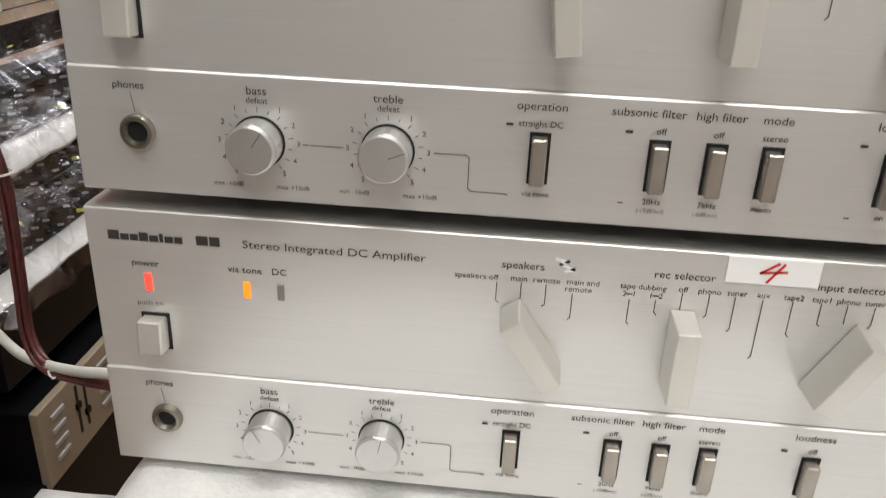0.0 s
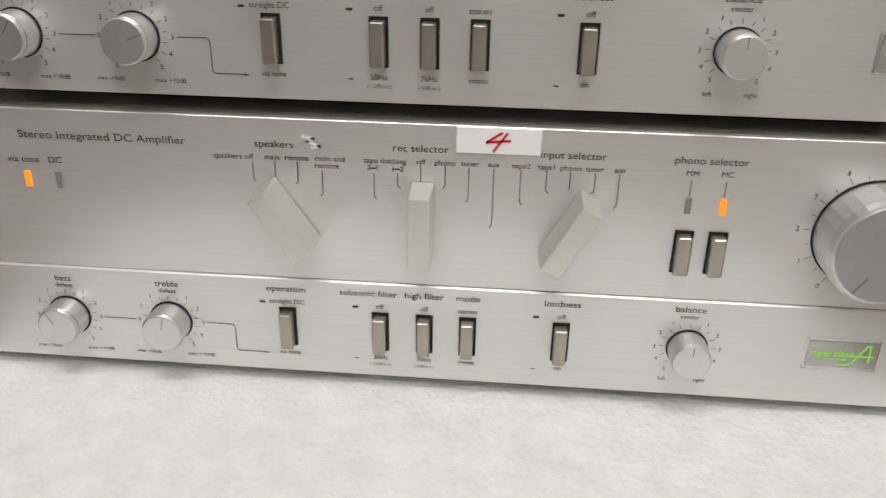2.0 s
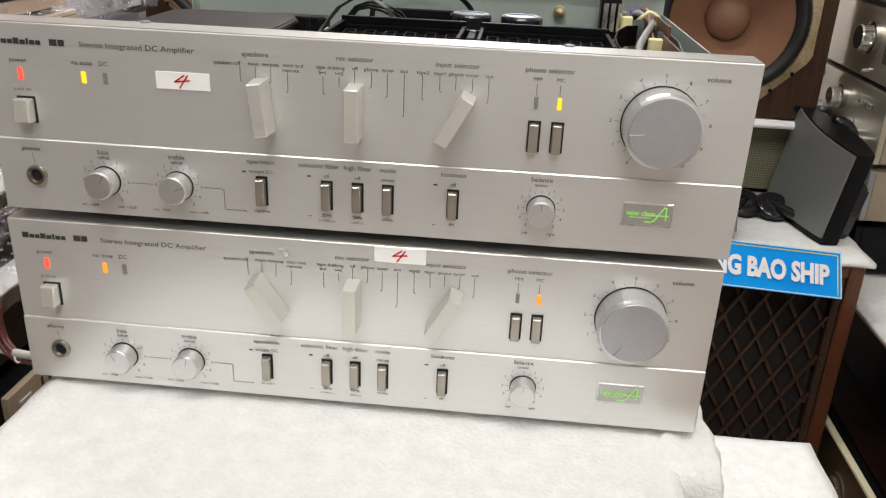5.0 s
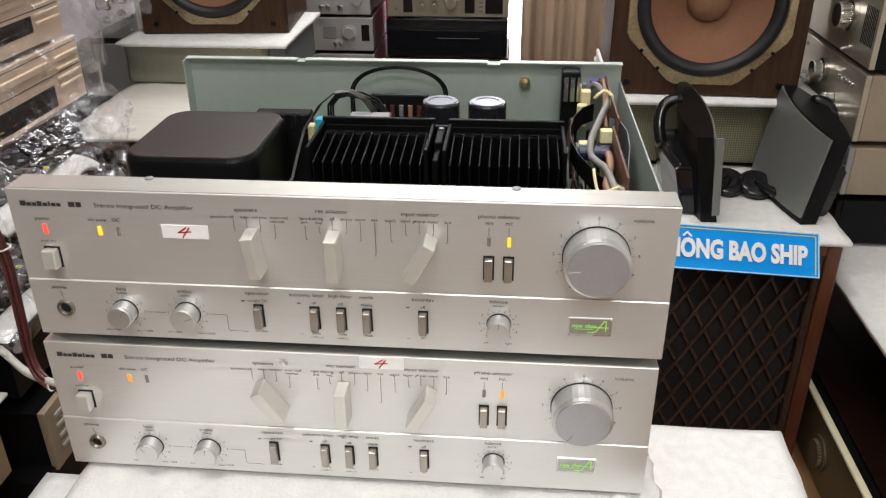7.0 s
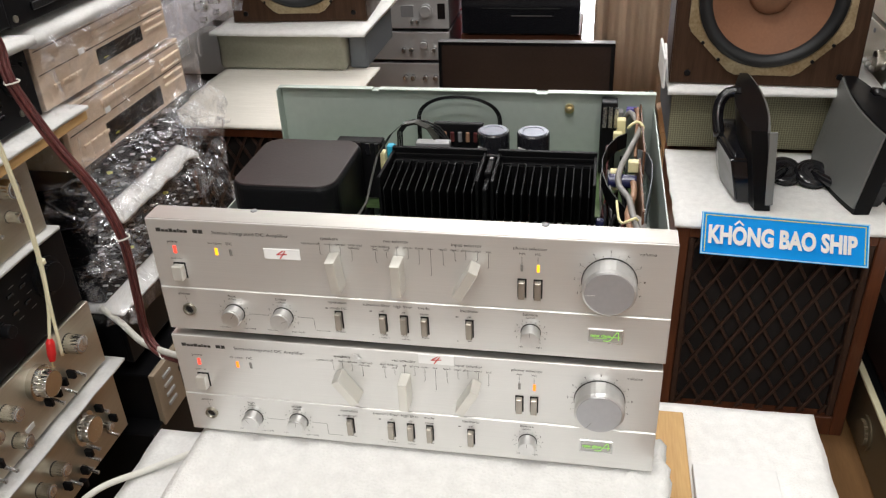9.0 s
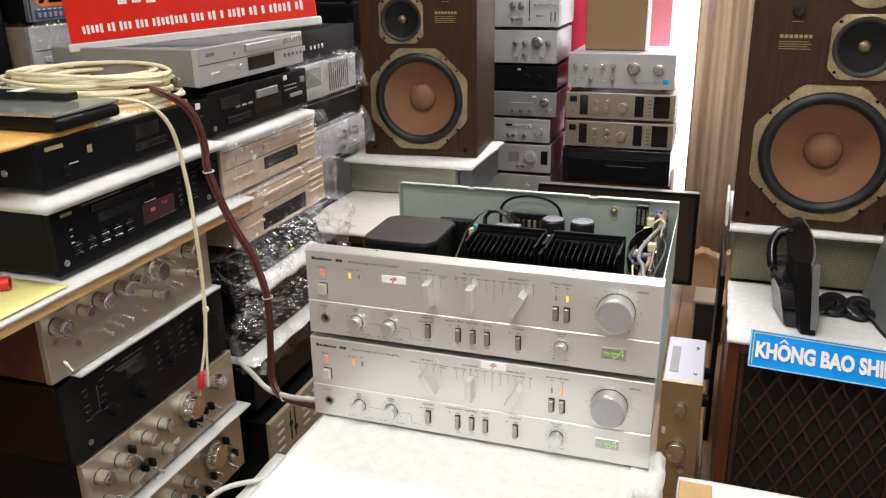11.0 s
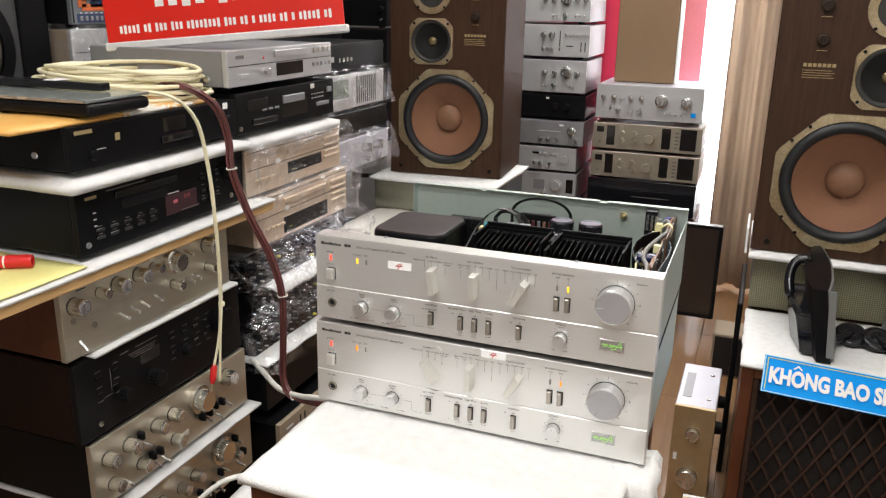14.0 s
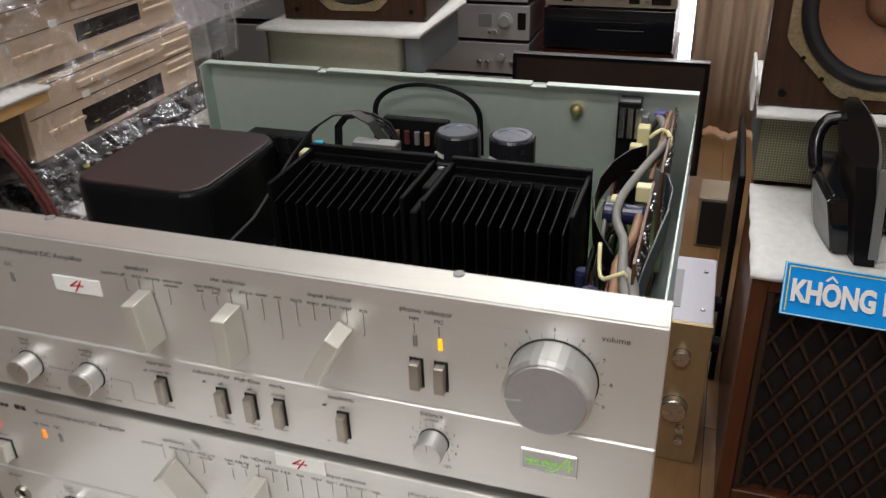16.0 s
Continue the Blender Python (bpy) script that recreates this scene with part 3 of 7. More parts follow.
def amp_front(amp, spk_angle, vol_angle, tone_angles, lit):
    """The wide silver fascia with all its controls and print; lit: the colour of the amber lamps."""
    XL, XR, TOP, STEP = -0.2155, 0.2140, 0.1102, 0.0440
    fp = part("front_panel", box(XL, XR, 0.0, 0.0235, STEP, TOP, 0.0003, 1), ALU, amp)
    part("lower_panel", box(XL, XR, -0.0011, 0.0235, 0.0, STEP - 0.00005, 0.0006, 1), ALU, amp)
    # skin over the fascia's top, darker silver to hold down the overhead glare
    part("panel_lip", box(XL + 0.0006, XR - 0.0006, 0.0009, 0.0228, TOP + 0.0001, TOP + 0.0006), ALU_TOP_DIM, amp)
    # maker's mark, as plain bars
    for i, (x, w, h) in enumerate(((-0.2073, 0.0042, 0.0036), (-0.2027, 0.0032, 0.0025), (-0.1991, 0.0030, 0.0025), (-0.1957, 0.0034, 0.0034), (-0.1919, 0.0034, 0.0025), (-0.1881, 0.0014, 0.0034), (-0.1862, 0.0032, 0.0025), (-0.1826, 0.0030, 0.0025), (-0.1745, 0.0044, 0.0036), (-0.1696, 0.0038, 0.0036))):
        part("logo_bar", strokes([[(x, 0.0984 + h / 2), (x + w, 0.0984 + h / 2)]], h, cap=0), INK, amp)
    T = lambda s, x, z, size=0.0030, ink=None, al="CENTER", w=1.0: lettering(s, x, z, size, amp, ink, align=al, y=-0.0003 if z > STEP else -0.0014, bold=w)
    T("Stereo Integrated DC Amplifier", -0.1576, 0.1000, 0.0043, INK, "LEFT", 1.2)
    T("power", -0.1946, 0.0895, 0.0036, w=1.1)
    T("push on", -0.1944, 0.0731, 0.0029, INK_FAINT, w=1.1)
    T("via tone", -0.1572, 0.0898, 0.0036, w=1.1)
    T("DC", -0.1445, 0.0899, 0.0036, w=1.1)
    lens = lambda x, z, m, w, h: part("indicator_lamp", box(x - w / 2, x + w / 2, -0.0007, 0.001, z - h / 2, z + h / 2, 0.0003), m, amp)
    lens(-0.1942, 0.0818, LED_RED, 0.0027, 0.0070)
    lens(-0.1569, 0.0817, lit, 0.0025, 0.0066)
    lens(-0.1442, 0.0818, GREY_LENS, 0.0025, 0.0066)
    lens(0.0977, 0.0832, GREY_LENS, 0.0022, 0.0066)
    lens(0.1104, 0.0830, lit, 0.0022, 0.0066)
    # power switch
    sw = part("power_switch", box(-0.0046, 0.0046, -0.0075, 0, -0.0068, 0.0068, 0.0006), SEL, amp, at=Matrix.Translation((-0.1932, 0, 0.0610)) @ pose(0, 0, 0, -5))
    part("slot", box(-0.0052, 0.0056, -0.0006, 0.0006, -0.0074, 0.0080), DARK_HOLE, sw, at=pose(0, 0, 0, 5))
    # headphone socket
    jk = part("headphone_socket", lathe([(0.0062, 0.001), (0.0062, 0.0024), (0.0056, 0.0036), (0.0044, 0.0038), (0.0036, 0.0022)], 28, cap=False), NICKEL, amp, at=Matrix.Translation((-0.1926, 0, 0.0222)))
    part("socket_hole", lathe([(0.0038, 0.0008), (0.0037, 0.0016)], 24), DARK_HOLE, jk)
    T("phones", -0.1944, 0.0381, 0.0035, w=1.1)
    part("print_line", strokes([[(-0.1940, 0.0358), (-0.1930, 0.0292)]], 0.00022, -0.0014), INK, amp)
    # tone knobs
    for x, s, mark in ((-0.1506, "bass", tone_angles[0]), (-0.1065, "treble", tone_angles[1])):
        k = knob(amp, x, 0.0212, 0.0085, 0.0112, AMP_KNOB, y=-0.0011)
        am = radians(mark)
        part("pointer", strokes([[(0.0020 * math.sin(am), 0.0020 * math.cos(am)), (0.0076 * math.sin(am), 0.0076 * math.cos(am))]], 0.0003, -0.0115), INK_FAINT, k)
        part("rim_groove", lathe([(0.00852, 0.0093), (0.00860, 0.0095), (0.00852, 0.0097)], 32, cap=False), KNOB_ALU, k)
        T(s, x, 0.0386, 0.0038, w=1.1)
        T("defeat", x, 0.0354, 0.0028, w=1.08)
        for i in range(15):
            part("dial_tick", strokes(dial_ticks(x, 0.0212, 0.0104, 0.0120 if i % 2 else 0.0116, -140 + 20 * i, -140 + 20 * i + 1e-4, 2)[:1], 0.00022, -0.0014), INK, amp)
        for a, n in ((-90, "3"), (-62, "2"), (-34, "1"), (34, "1"), (62, "2"), (90, "3"), (116, "4"), (-116, "4"), (142, "5"), (-142, "5")):
            T(n, x + 0.0137 * math.sin(radians(a)), 0.0212 + 0.0137 * math.cos(radians(a)), 0.0026)
        T("min -10dB", x - 0.0115, 0.0056, 0.0023, w=1.1)
        T("max +10dB", x + 0.0112, 0.0055, 0.0023, w=1.1)
    part("print_line", strokes([[(-0.1352, 0.0212), (-0.1218, 0.0212)]], 0.0003, -0.0014), INK, amp)
    part("print_line", strokes([[(-0.0910, 0.0214), (-0.0802, 0.0214), (-0.0792, 0.0204), (-0.0792, 0.0098), (-0.0782, 0.0088), (-0.0667, 0.0088)]], 0.0003, -0.0014), INK, amp)
    # selectors and their print
    T("speakers", -0.0572, 0.1001, 0.0039, w=1.1)
    for s, x, z in (("speakers off", -0.0733, 0.0948), ("main", -0.0583, 0.0950), ("remote", -0.0487, 0.0951), ("main and", -0.0360, 0.0953), ("remote", -0.0374, 0.0925)):
        T(s, x, z, 0.0030, w=1.06)
    T("rec selector", -0.0019, 0.1007, 0.0039, w=1.1)
    for s, x, z in (("tape dubbing", -0.0153, 0.0954), ("2", -0.0214, 0.0924), ("1", -0.0181, 0.0924), ("1", -0.0123, 0.0923), ("2", -0.0089, 0.0923), ("off", -0.0017, 0.0956), ("phono", 0.0073, 0.0956), ("tuner", 0.0166, 0.0957), ("aux", 0.0254, 0.0958)):
        T(s, x, z, 0.0029, w=1.06)
    for x in (-0.0198, -0.0106):
        part("print_mark", strokes([[(x - 0.0009, 0.0924), (x + 0.0009, 0.0924)]], 0.0005), INK, amp)
    T("input selector", 0.0543, 0.1005, 0.0039, w=1.1)
    for s, x in (("tape2", 0.0356), ("tape1", 0.0450), ("phono", 0.0537), ("tuner", 0.0625), ("aux", 0.0717)):
        T(s, x, 0.0957, 0.0029, w=1.06)
    hooks = [hook(-0.0660, 0.0930, 0.0850, 1), hook(-0.0574, 0.0934, 0.0866, 0), hook(-0.0487, 0.0934, 0.0848, -1), hook(-0.0393, 0.0904, 0.0803, -1)]
    hooks += [hook(-0.0195, 0.0902, 0.0803, 1), hook(-0.0105, 0.0906, 0.0851, 1), hook(-0.0018, 0.0944, 0.0873, 0), hook(0.0074, 0.0942, 0.0855, -1), hook(0.0162, 0.0941, 0.0806, -1), hook(0.0255, 0.0940, 0.0706, -1)]
    hooks += [hook(0.0355, 0.0942, 0.0806, 1), hook(0.0450, 0.0943, 0.0857, 1), hook(0.0537, 0.0942, 0.0873, 0), hook(0.0628, 0.0942, 0.0863, -1), hook(0.0716, 0.0942, 0.0809, -1)]
    hooks += [[(0.0976, 0.0931), (0.0976, 0.0871)], [(0.1101, 0.0931), (0.1101, 0.0871)]]
    for hk in hooks:
        part("pointer_line", strokes([hk], 0.0003), INK, amp)
    selector(amp, -0.0525, 0.0728, spk_angle)
    selector(amp, -0.0008, 0.0728, 0)
    selector(amp, 0.0545, 0.0728, 29)
    T("phono selector", 0.1038, 0.1006, 0.0039, w=1.1)
    T("MM", 0.0977, 0.0957, 0.0030, w=1.06)
    T("MC", 0.1101, 0.0958, 0.0030, w=1.06)
    button(amp, 0.0977, 0.0640, 0.0052, 0.0158, 0.0050)
    button(amp, 0.1103, 0.0640, 0.0052, 0.0158, 0.0050)
    # volume
    v = knob(amp, 0.1650, 0.0750, 0.0207, 0.0180, AMP_KNOB, face=KNOB_FACE)
    av = radians(vol_angle)
    part("pointer", strokes([[(0.0110 * math.sin(av), 0.0110 * math.cos(av)), (0.0180 * math.sin(av), 0.0180 * math.cos(av))]], 0.0005, -0.0190), WHITE if lit is LED_YELLOW else INK_FAINT, v)
    T("volume", 0.1922, 0.1008, 0.0039, w=1.1)
    for i in range(21):
        part("dial_tick", strokes(dial_ticks(0.1650, 0.0750, 0.0222, 0.0244 if i % 2 == 0 else 0.0236, -146 + 14.6 * i, -146 + 14.6 * i + 1e-4, 2)[:1], 0.00022), INK, amp)
    for i in range(11):
        a = radians(-146 + 29.2 * i)
        T(str(i), 0.1650 + 0.0266 * math.sin(a), 0.0750 + 0.0266 * math.cos(a), 0.0030)
    # lower row
    for s, x, top, bot in (("operation", -0.0565, "straight DC", "via tone"), ("mode", 0.0175, "stereo", "mono"), ("loudness", 0.0550, "off", "on"), ("subsonic filter", -0.0181, "off", "20Hz"), ("high filter", -0.0001, "off", "7kHz")):
        T(s, x - (0.0046 if s.startswith("sub") else 0), 0.0393, 0.0038, w=1.1)
        T(top, x, 0.0335, 0.0029, w=1.06)
        T(bot, x, 0.0094, 0.0027, w=1.06)
        button(amp, x, 0.0216, 0.0050, 0.0160, 0.0052, y=-0.0011)
        if s not in ("mode", "high filter"):
            for zz, h in ((0.0330, 0.0009), (0.0086, 0.0004)):
                part("print_mark", strokes([[(x - 0.0108, zz), (x - 0.0094, zz)]], h, -0.0014), INK, amp)
    T("(-12dB/oct)", -0.0181, 0.0062, 0.0020, INK_FAINT)
    T("(-6dB/oct)", -0.0001, 0.0062, 0.0020, INK_FAINT)
    # balance
    b = knob(amp, 0.1054, 0.0228, 0.0077, 0.0115, AMP_KNOB, y=-0.0011)
    part("pointer", strokes([[(0, 0.0030), (0, 0.0068)]], 0.0003, -0.0118), INK_FAINT, b)
    T("balance", 0.1048, 0.0400, 0.0037, w=1.1)
    T("center", 0.1048, 0.0368, 0.0027, w=1.06)
    for i in range(13):
        part("dial_tick", strokes(dial_ticks(0.1054, 0.0228, 0.0094, 0.0110, -132 + 22 * i, -132 + 22 * i + 1e-4, 2)[:1], 0.00022, -0.0014), INK, amp)
    for a, n in ((-90, "3"), (-60, "2"), (60, "2"), (90, "3"), (116, "4"), (-116, "4"), (142, "5"), (-142, "5"), (-32, "1"), (32, "1")):
        T(n, 0.1054 + 0.0128 * math.sin(radians(a)), 0.0228 + 0.0128 * math.cos(radians(a)), 0.0025)
    T("left", 0.0973, 0.0077, 0.0025)
    T("right", 0.1122, 0.0078, 0.0025)
    # small lit display
    d = part("display_window", box(0.1507, 0.1791, -0.0017, 0.0006, 0.0166, 0.0308, 0.0004), STEEL, amp, "small framed display with green lettering")
    part("display_glass", box(0.1517, 0.1781, -0.0021, -0.0012, 0.0184, 0.0299), bpy.data.materials.get("grey_mirror") or surface("grey_mirror", (0.52, 0.52, 0.50), (0.46, 0.46, 0.44), rough=0.2, metal=0.6, bump=0), d)
    lettering("new class", 0.1612, 0.0248, 0.0042, d, LED_GREEN, y=-0.0024, heavy=0.00012)
    part("lettering", strokes([[(0.1548, 0.0224), (0.1668, 0.0224)]], 0.0005, -0.0024, 0), LED_GREEN, d)
    part("lettering", strokes([[(0.1640, 0.0201), (0.1668, 0.0199), (0.1690, 0.0210), (0.1738, 0.0288), (0.1750, 0.0288), (0.1752, 0.0218)], [(0.1672, 0.0240), (0.1764, 0.0240)]], 0.0008, -0.0024), LED_GREEN, d)
    return fp


def heat_sink(amp):
    """Black finned cooler in two halves with a taller back plate."""
    hs = part("heat_sink", box(-0.049, 0.152, 0.187, 0.192, 0.03, 0.0935, 0.0006), COOLER, amp, "black finned heat sink")
    for xa, xb in ((-0.049, 0.046), (0.057, 0.152)):
        part("end_plate", box(xa, xa + 0.003, 0.124, 0.189, 0.03, 0.0965, 0.0005), COOLER, hs)
        part("end_plate", box(xb - 0.003, xb, 0.124, 0.189, 0.03, 0.0965, 0.0005), COOLER, hs)
        part("fin_base", box(xa, xb, 0.175, 0.187, 0.03, 0.089), COOLER, hs)
        part("rear_rib", box(xa, xb, 0.1872, 0.1918, 0.0936, 0.0995, 0.0005), COOLER, hs)
        n = 12
        fin = None
        gap = (xb - xa - 0.012) / (n - 1)
        for i in range(0, n, 2):
            part("fin_bridge", box(xa + 0.006 + gap * i, xa + 0.006 + gap * (i + 1), 0.1752, 0.1768, 0.0900, 0.0915, 0.0003), COOLER, hs)
        for i in range(n):
            x = xa + 0.006 + gap * i
            if fin is None:
                bm = box(-0.0006, 0.0006, 0.121, 0.177, 0.03, 0.0915, 0.0002)
                for v in bm.verts:
                    if v.co.y < 0.13 and v.co.z > 0.08:
                        v.co.z -= 0.006
                fin = finish(bm, COOLER)
            part("fin", fin, None, hs, at=Matrix.Translation((x, 0, 0)))
    part("bracket", box(0.0482, 0.0548, 0.150, 0.1865, 0.03, 0.0930, 0.001), COOLER, hs)
    part("bracket", box(0.0490, 0.0540, 0.124, 0.1498, 0.03, 0.0880, 0.001), COOLER, hs)
    part("screw", lathe([(0.0022, 0), (0.0022, 0.0015)], 12, "z"), GUNMETAL, hs, at=Matrix.Translation((0.0515, 0.181, 0.0929)))


def capacitor(amp, x, y):
    c = part("capacitor", lathe([(0.0168, 0.03), (0.0168, 0.098), (0.0158, 0.0995)], 32, "z"), surface("black_sleeve", (0.018, 0.018, 0.022), (0.012, 0.012, 0.015), rough=0.25, bump=0) if "black_sleeve" not in bpy.data.materials else bpy.data.materials["black_sleeve"], amp, "black can capacitor with pale top", at=Matrix.Translation((x, y, 0)), smooth=False)
    part("cap_top", lathe([(0.0146, 0.0985), (0.0142, 0.1003), (0.0105, 0.1003), (0.010, 0.0997)], 32, "z"), bpy.data.materials.get("pale_lilac_lid") or surface("pale_lilac_lid", (0.16, 0.17, 0.21), (0.10, 0.11, 0.14), scale=40, rough=0.3, metal=0.4, bump=0.05), c)
    part("label_bar", box(-0.006, 0.004, -0.0173, -0.0160, 0.083, 0.086), INK_WHITE, c, at=pose(0, 0, 0, 0, 0, -35))


def chassis(amp, open_top):
    W = 0.2105
    D = 0.318
    part("base_plate", box(-W, W, 0.0235, D, 0.004, 0.0055), ZINC, amp)
    rear = part("rear_panel", box(-W, W, D - 0.0012, D, 0.004, 0.1145), ZINC, amp, "green-grey steel rear panel")
    for xa, xb in ((-W, -0.100), (-0.092, 0.084), (0.096, W)):
        part("top_flange", box(xa, xb, D - 0.009, D + 0.0002, 0.1146, 0.1156), ZINC, rear)
    for xa, xb in ((-0.0999, -0.0921), (0.0841, 0.0959)):
        part("top_flange", box(xa, xb, D - 0.009, D + 0.0002, 0.1128, 0.1138), ZINC, rear)
    part("end_flange", box(-W, -W + 0.0012, D - 0.016, D - 0.0013, 0.02, 0.1146), ZINC, rear)
    s = part("terminal_screw", lathe([(0.0052, 0), (0.0052, 0.004), (0.0030, 0.0042), (0.0030, 0.009), (0.001, 0.0095)], 20), BRASS, rear, at=Matrix.Translation((0.120, D - 0.0013, 0.096)))
    part("side_panel", box(W - 0.0012, W, 0.0236, D - 0.0014, 0.004, 0.098 if open_top else 0.108), ZINC, amp)
    part("side_panel", box(-W, -W + 0.0012, 0.0236, D - 0.017, 0.004, 0.050 if open_top else 0.108), ZINC, amp)
    for xf in (-0.17, 0.17):
        for yf in (0.05, 0.27):
            part("foot", lathe([(0.012, -0.007), (0.014, 0.003)], 20, "z"), BLACK, amp, at=Matrix.Translation((xf, yf, 0)))
    if not open_top:
        part("top_cover", box(-W, W, 0.0242, D, 0.1085, 0.1095, 0.0004), BLACK, amp, "dark steel top cover")
        return
    for x in (-0.127, 0.114):
        part("panel_clip", lathe([(0.0030, 0), (0.0028, 0.0008), (0.0016, 0.0012)], 16, "z"), GUNMETAL, amp, at=Matrix.Translation((x, 0.0205, 0.1108)))
    part("front_frame", box(-W, W, 0.0237, 0.0252, 0.004, 0.104), GUNMETAL, amp)
    # transformer can
    bm = box(-0.188, -0.084, 0.098, 0.212, 0.02, 0.0950)
    bmesh.ops.bevel(bm, geom=[e for e in bm.edges if abs(e.verts[0].co.z - e.verts[1].co.z) > 0.05], offset=0.019, segments=8, affect="EDGES", profile=0.5)
    bmesh.ops.bevel(bm, geom=[e for e in bm.edges if min(v.co.z for v in e.verts) > 0.0945], offset=0.006, segments=4, affect="EDGES", profile=0.5)
    # sides painted black for the shade they stand in; a skin keeps the lit top brown-grey
    tc_ = part("transformer_cover", bm, BLACK, amp, "brown-grey transformer cover, sides painted black for shade")
    bm = box(-0.1858, -0.0862, 0.1002, 0.2098, 0.0930, 0.0954)
    bmesh.ops.bevel(bm, geom=[e for e in bm.edges if abs(e.verts[0].co.z - e.verts[1].co.z) > 0.001], offset=0.018, segments=8, affect="EDGES", profile=0.5)
    bmesh.ops.bevel(bm, geom=[e for e in bm.edges if min(v.co.z for v in e.verts) > 0.0953], offset=0.001, segments=2, affect="EDGES", profile=0.5)
    part("top_plate", bm, BROWNCAP, tc_, "brown-grey enamel skin for the lit top")
    part("transformer_base", box(-0.191, -0.081, 0.095, 0.215, 0.006, 0.024, 0.002), BLACK, amp)
    heat_sink(amp)
    capacitor(amp, 0.046, 0.238)
    capacitor(amp, 0.087, 0.238)
    # boards and small parts behind and between
    part("circuit_board", box(-0.20, 0.20, 0.195, 0.305, 0.026, 0.0276), COPPER_PCB, amp)
    part("circuit_board", box(-0.075, 0.15, 0.03, 0.140, 0.022, 0.0236), COPPER_PCB, amp)
    part("fuse_block", box(-0.115, -0.066, 0.21, 0.225, 0.03, 0.094, 0.001), BLACK, amp)
    for i in range(5):
        part("fuse_clip", box(-0.112 + 0.0095 * i, -0.1065 + 0.0095 * i, 0.2085, 0.2105, 0.080, 0.0935, 0.0006), BLACK_GLOSS, amp)
    part("relay", box(-0.062, -0.054, 0.213, 0.222, 0.03, 0.0890, 0.001), bpy.data.materials.get("sky_blue_cap") or surface("sky_blue_cap", (0.03, 0.42, 0.62), (0.02, 0.35, 0.55), rough=0.4, bump=0), amp)
    part("relay", box(-0.066, -0.0605, 0.2, 0.21, 0.03, 0.087, 0.001), CREAM_PLASTIC, amp)
    bar = part("terminal_bar", box(-0.02, 0.033, 0.255, 0.262, 0.03, 0.099, 0.001), BLACK, amp)
    part("terminal_bar", box(-0.034, 0.002, 0.225, 0.236, 0.03, 0.089, 0.001), GUNMETAL, amp)
    for i in range(6):
        part("resistor", lathe([(0.0022, 0), (0.0022, 0.010)], 10, "z"), (GUNMETAL, TAN_WIRE, WINE)[i % 3], bar, at=Matrix.Translation((-0.016 + 0.0082 * i, 0.2525, 0.080)))
    sw = part("switch_strip", box(0.154, 0.171, 0.292, 0.309, 0.03, 0.112, 0.001), BLACK, amp)
    for i in range(3):
        part("switch_plate", box(0.156 + 0.006 * i, 0.160 + 0.006 * i, 0.2890, 0.2915, 0.085, 0.108), STEEL, sw)
    # upright board at the side with its wiring
    up = part("upright_board", box(0.1945, 0.1961, 0.185, 0.312, 0.012, 0.104), BROWN_PCB, amp, "brown upright circuit board with solder side")
    joint = finish(box(0, 0.0012, 0, 0.002, 0, 0.002), STEEL)
    rj = random.Random(11)
    for i in range(60):
        part("solder_joint", joint, None, up, at=Matrix.Translation((0.1961, 0.19 + 0.118 * rj.random(), 0.045 + 0.056 * rj.random())))
    up2 = part("upright_board", box(0.1905, 0.1921, 0.075, 0.184, 0.012, 0.098), BROWN_PCB, amp, "brown upright circuit board with solder side")
    for i in range(40):
        part("solder_joint", joint, None, up2, at=Matrix.Translation((0.1921, 0.08 + 0.1 * rj.random(), 0.045 + 0.05 * rj.random())))
    part("upright_board", box(0.166, 0.1676, 0.07, 0.22, 0.012, 0.052), COPPER_PCB, amp)
    violet = surface("violet_plug", (0.16, 0.14, 0.42), (0.12, 0.1, 0.34), rough=0.4, bump=0)
    sleeve = surface("blue_black_sleeve", (0.018, 0.02, 0.075), (0.012, 0.014, 0.05), rough=0.25, bump=0)
    for x, y, z, w, d, h, m in ((0.1755, 0.281, 0.088, 0.009, 0.010, 0.022, CREAM_PLASTIC), (0.172, 0.266, 0.080, 0.009, 0.008, 0.020, CREAM_PLASTIC), (0.186, 0.183, 0.090, 0.010, 0.008, 0.011, CREAM_PLASTIC), (0.169, 0.19, 0.072, 0.008, 0.009, 0.020, CREAM_PLASTIC), (0.186, 0.304, 0.099, 0.011, 0.007, 0.008, violet), (0.170, 0.300, 0.086, 0.014, 0.010, 0.030, GUNMETAL)):
        part("connector", box(x - w / 2, x + w / 2, y - d / 2, y + d / 2, z - h / 2, z + h / 2, 0.0008), m, amp)
    part("small_capacitor", lathe([(0.0062, -0.013), (0.0066, -0.012), (0.0066, 0.011), (0.0058, 0.013)], 20, "z"), sleeve, amp, at=Matrix.Translation((0.176, 0.170, 0.080)) @ pose(0, 0, 0, 0, 90))
    for x, y, r in ((0.160, 0.092, 0.0055), (0.166, 0.104, 0.0055), (0.158, 0.125, 0.0045), (0.172, 0.09, 0.0045)):
        part("small_capacitor", lathe([(r, 0.02), (r, 0.060), (r * 0.8, 0.062)], 18, "z"), sleeve, amp, at=Matrix.Translation((x, y, 0)))
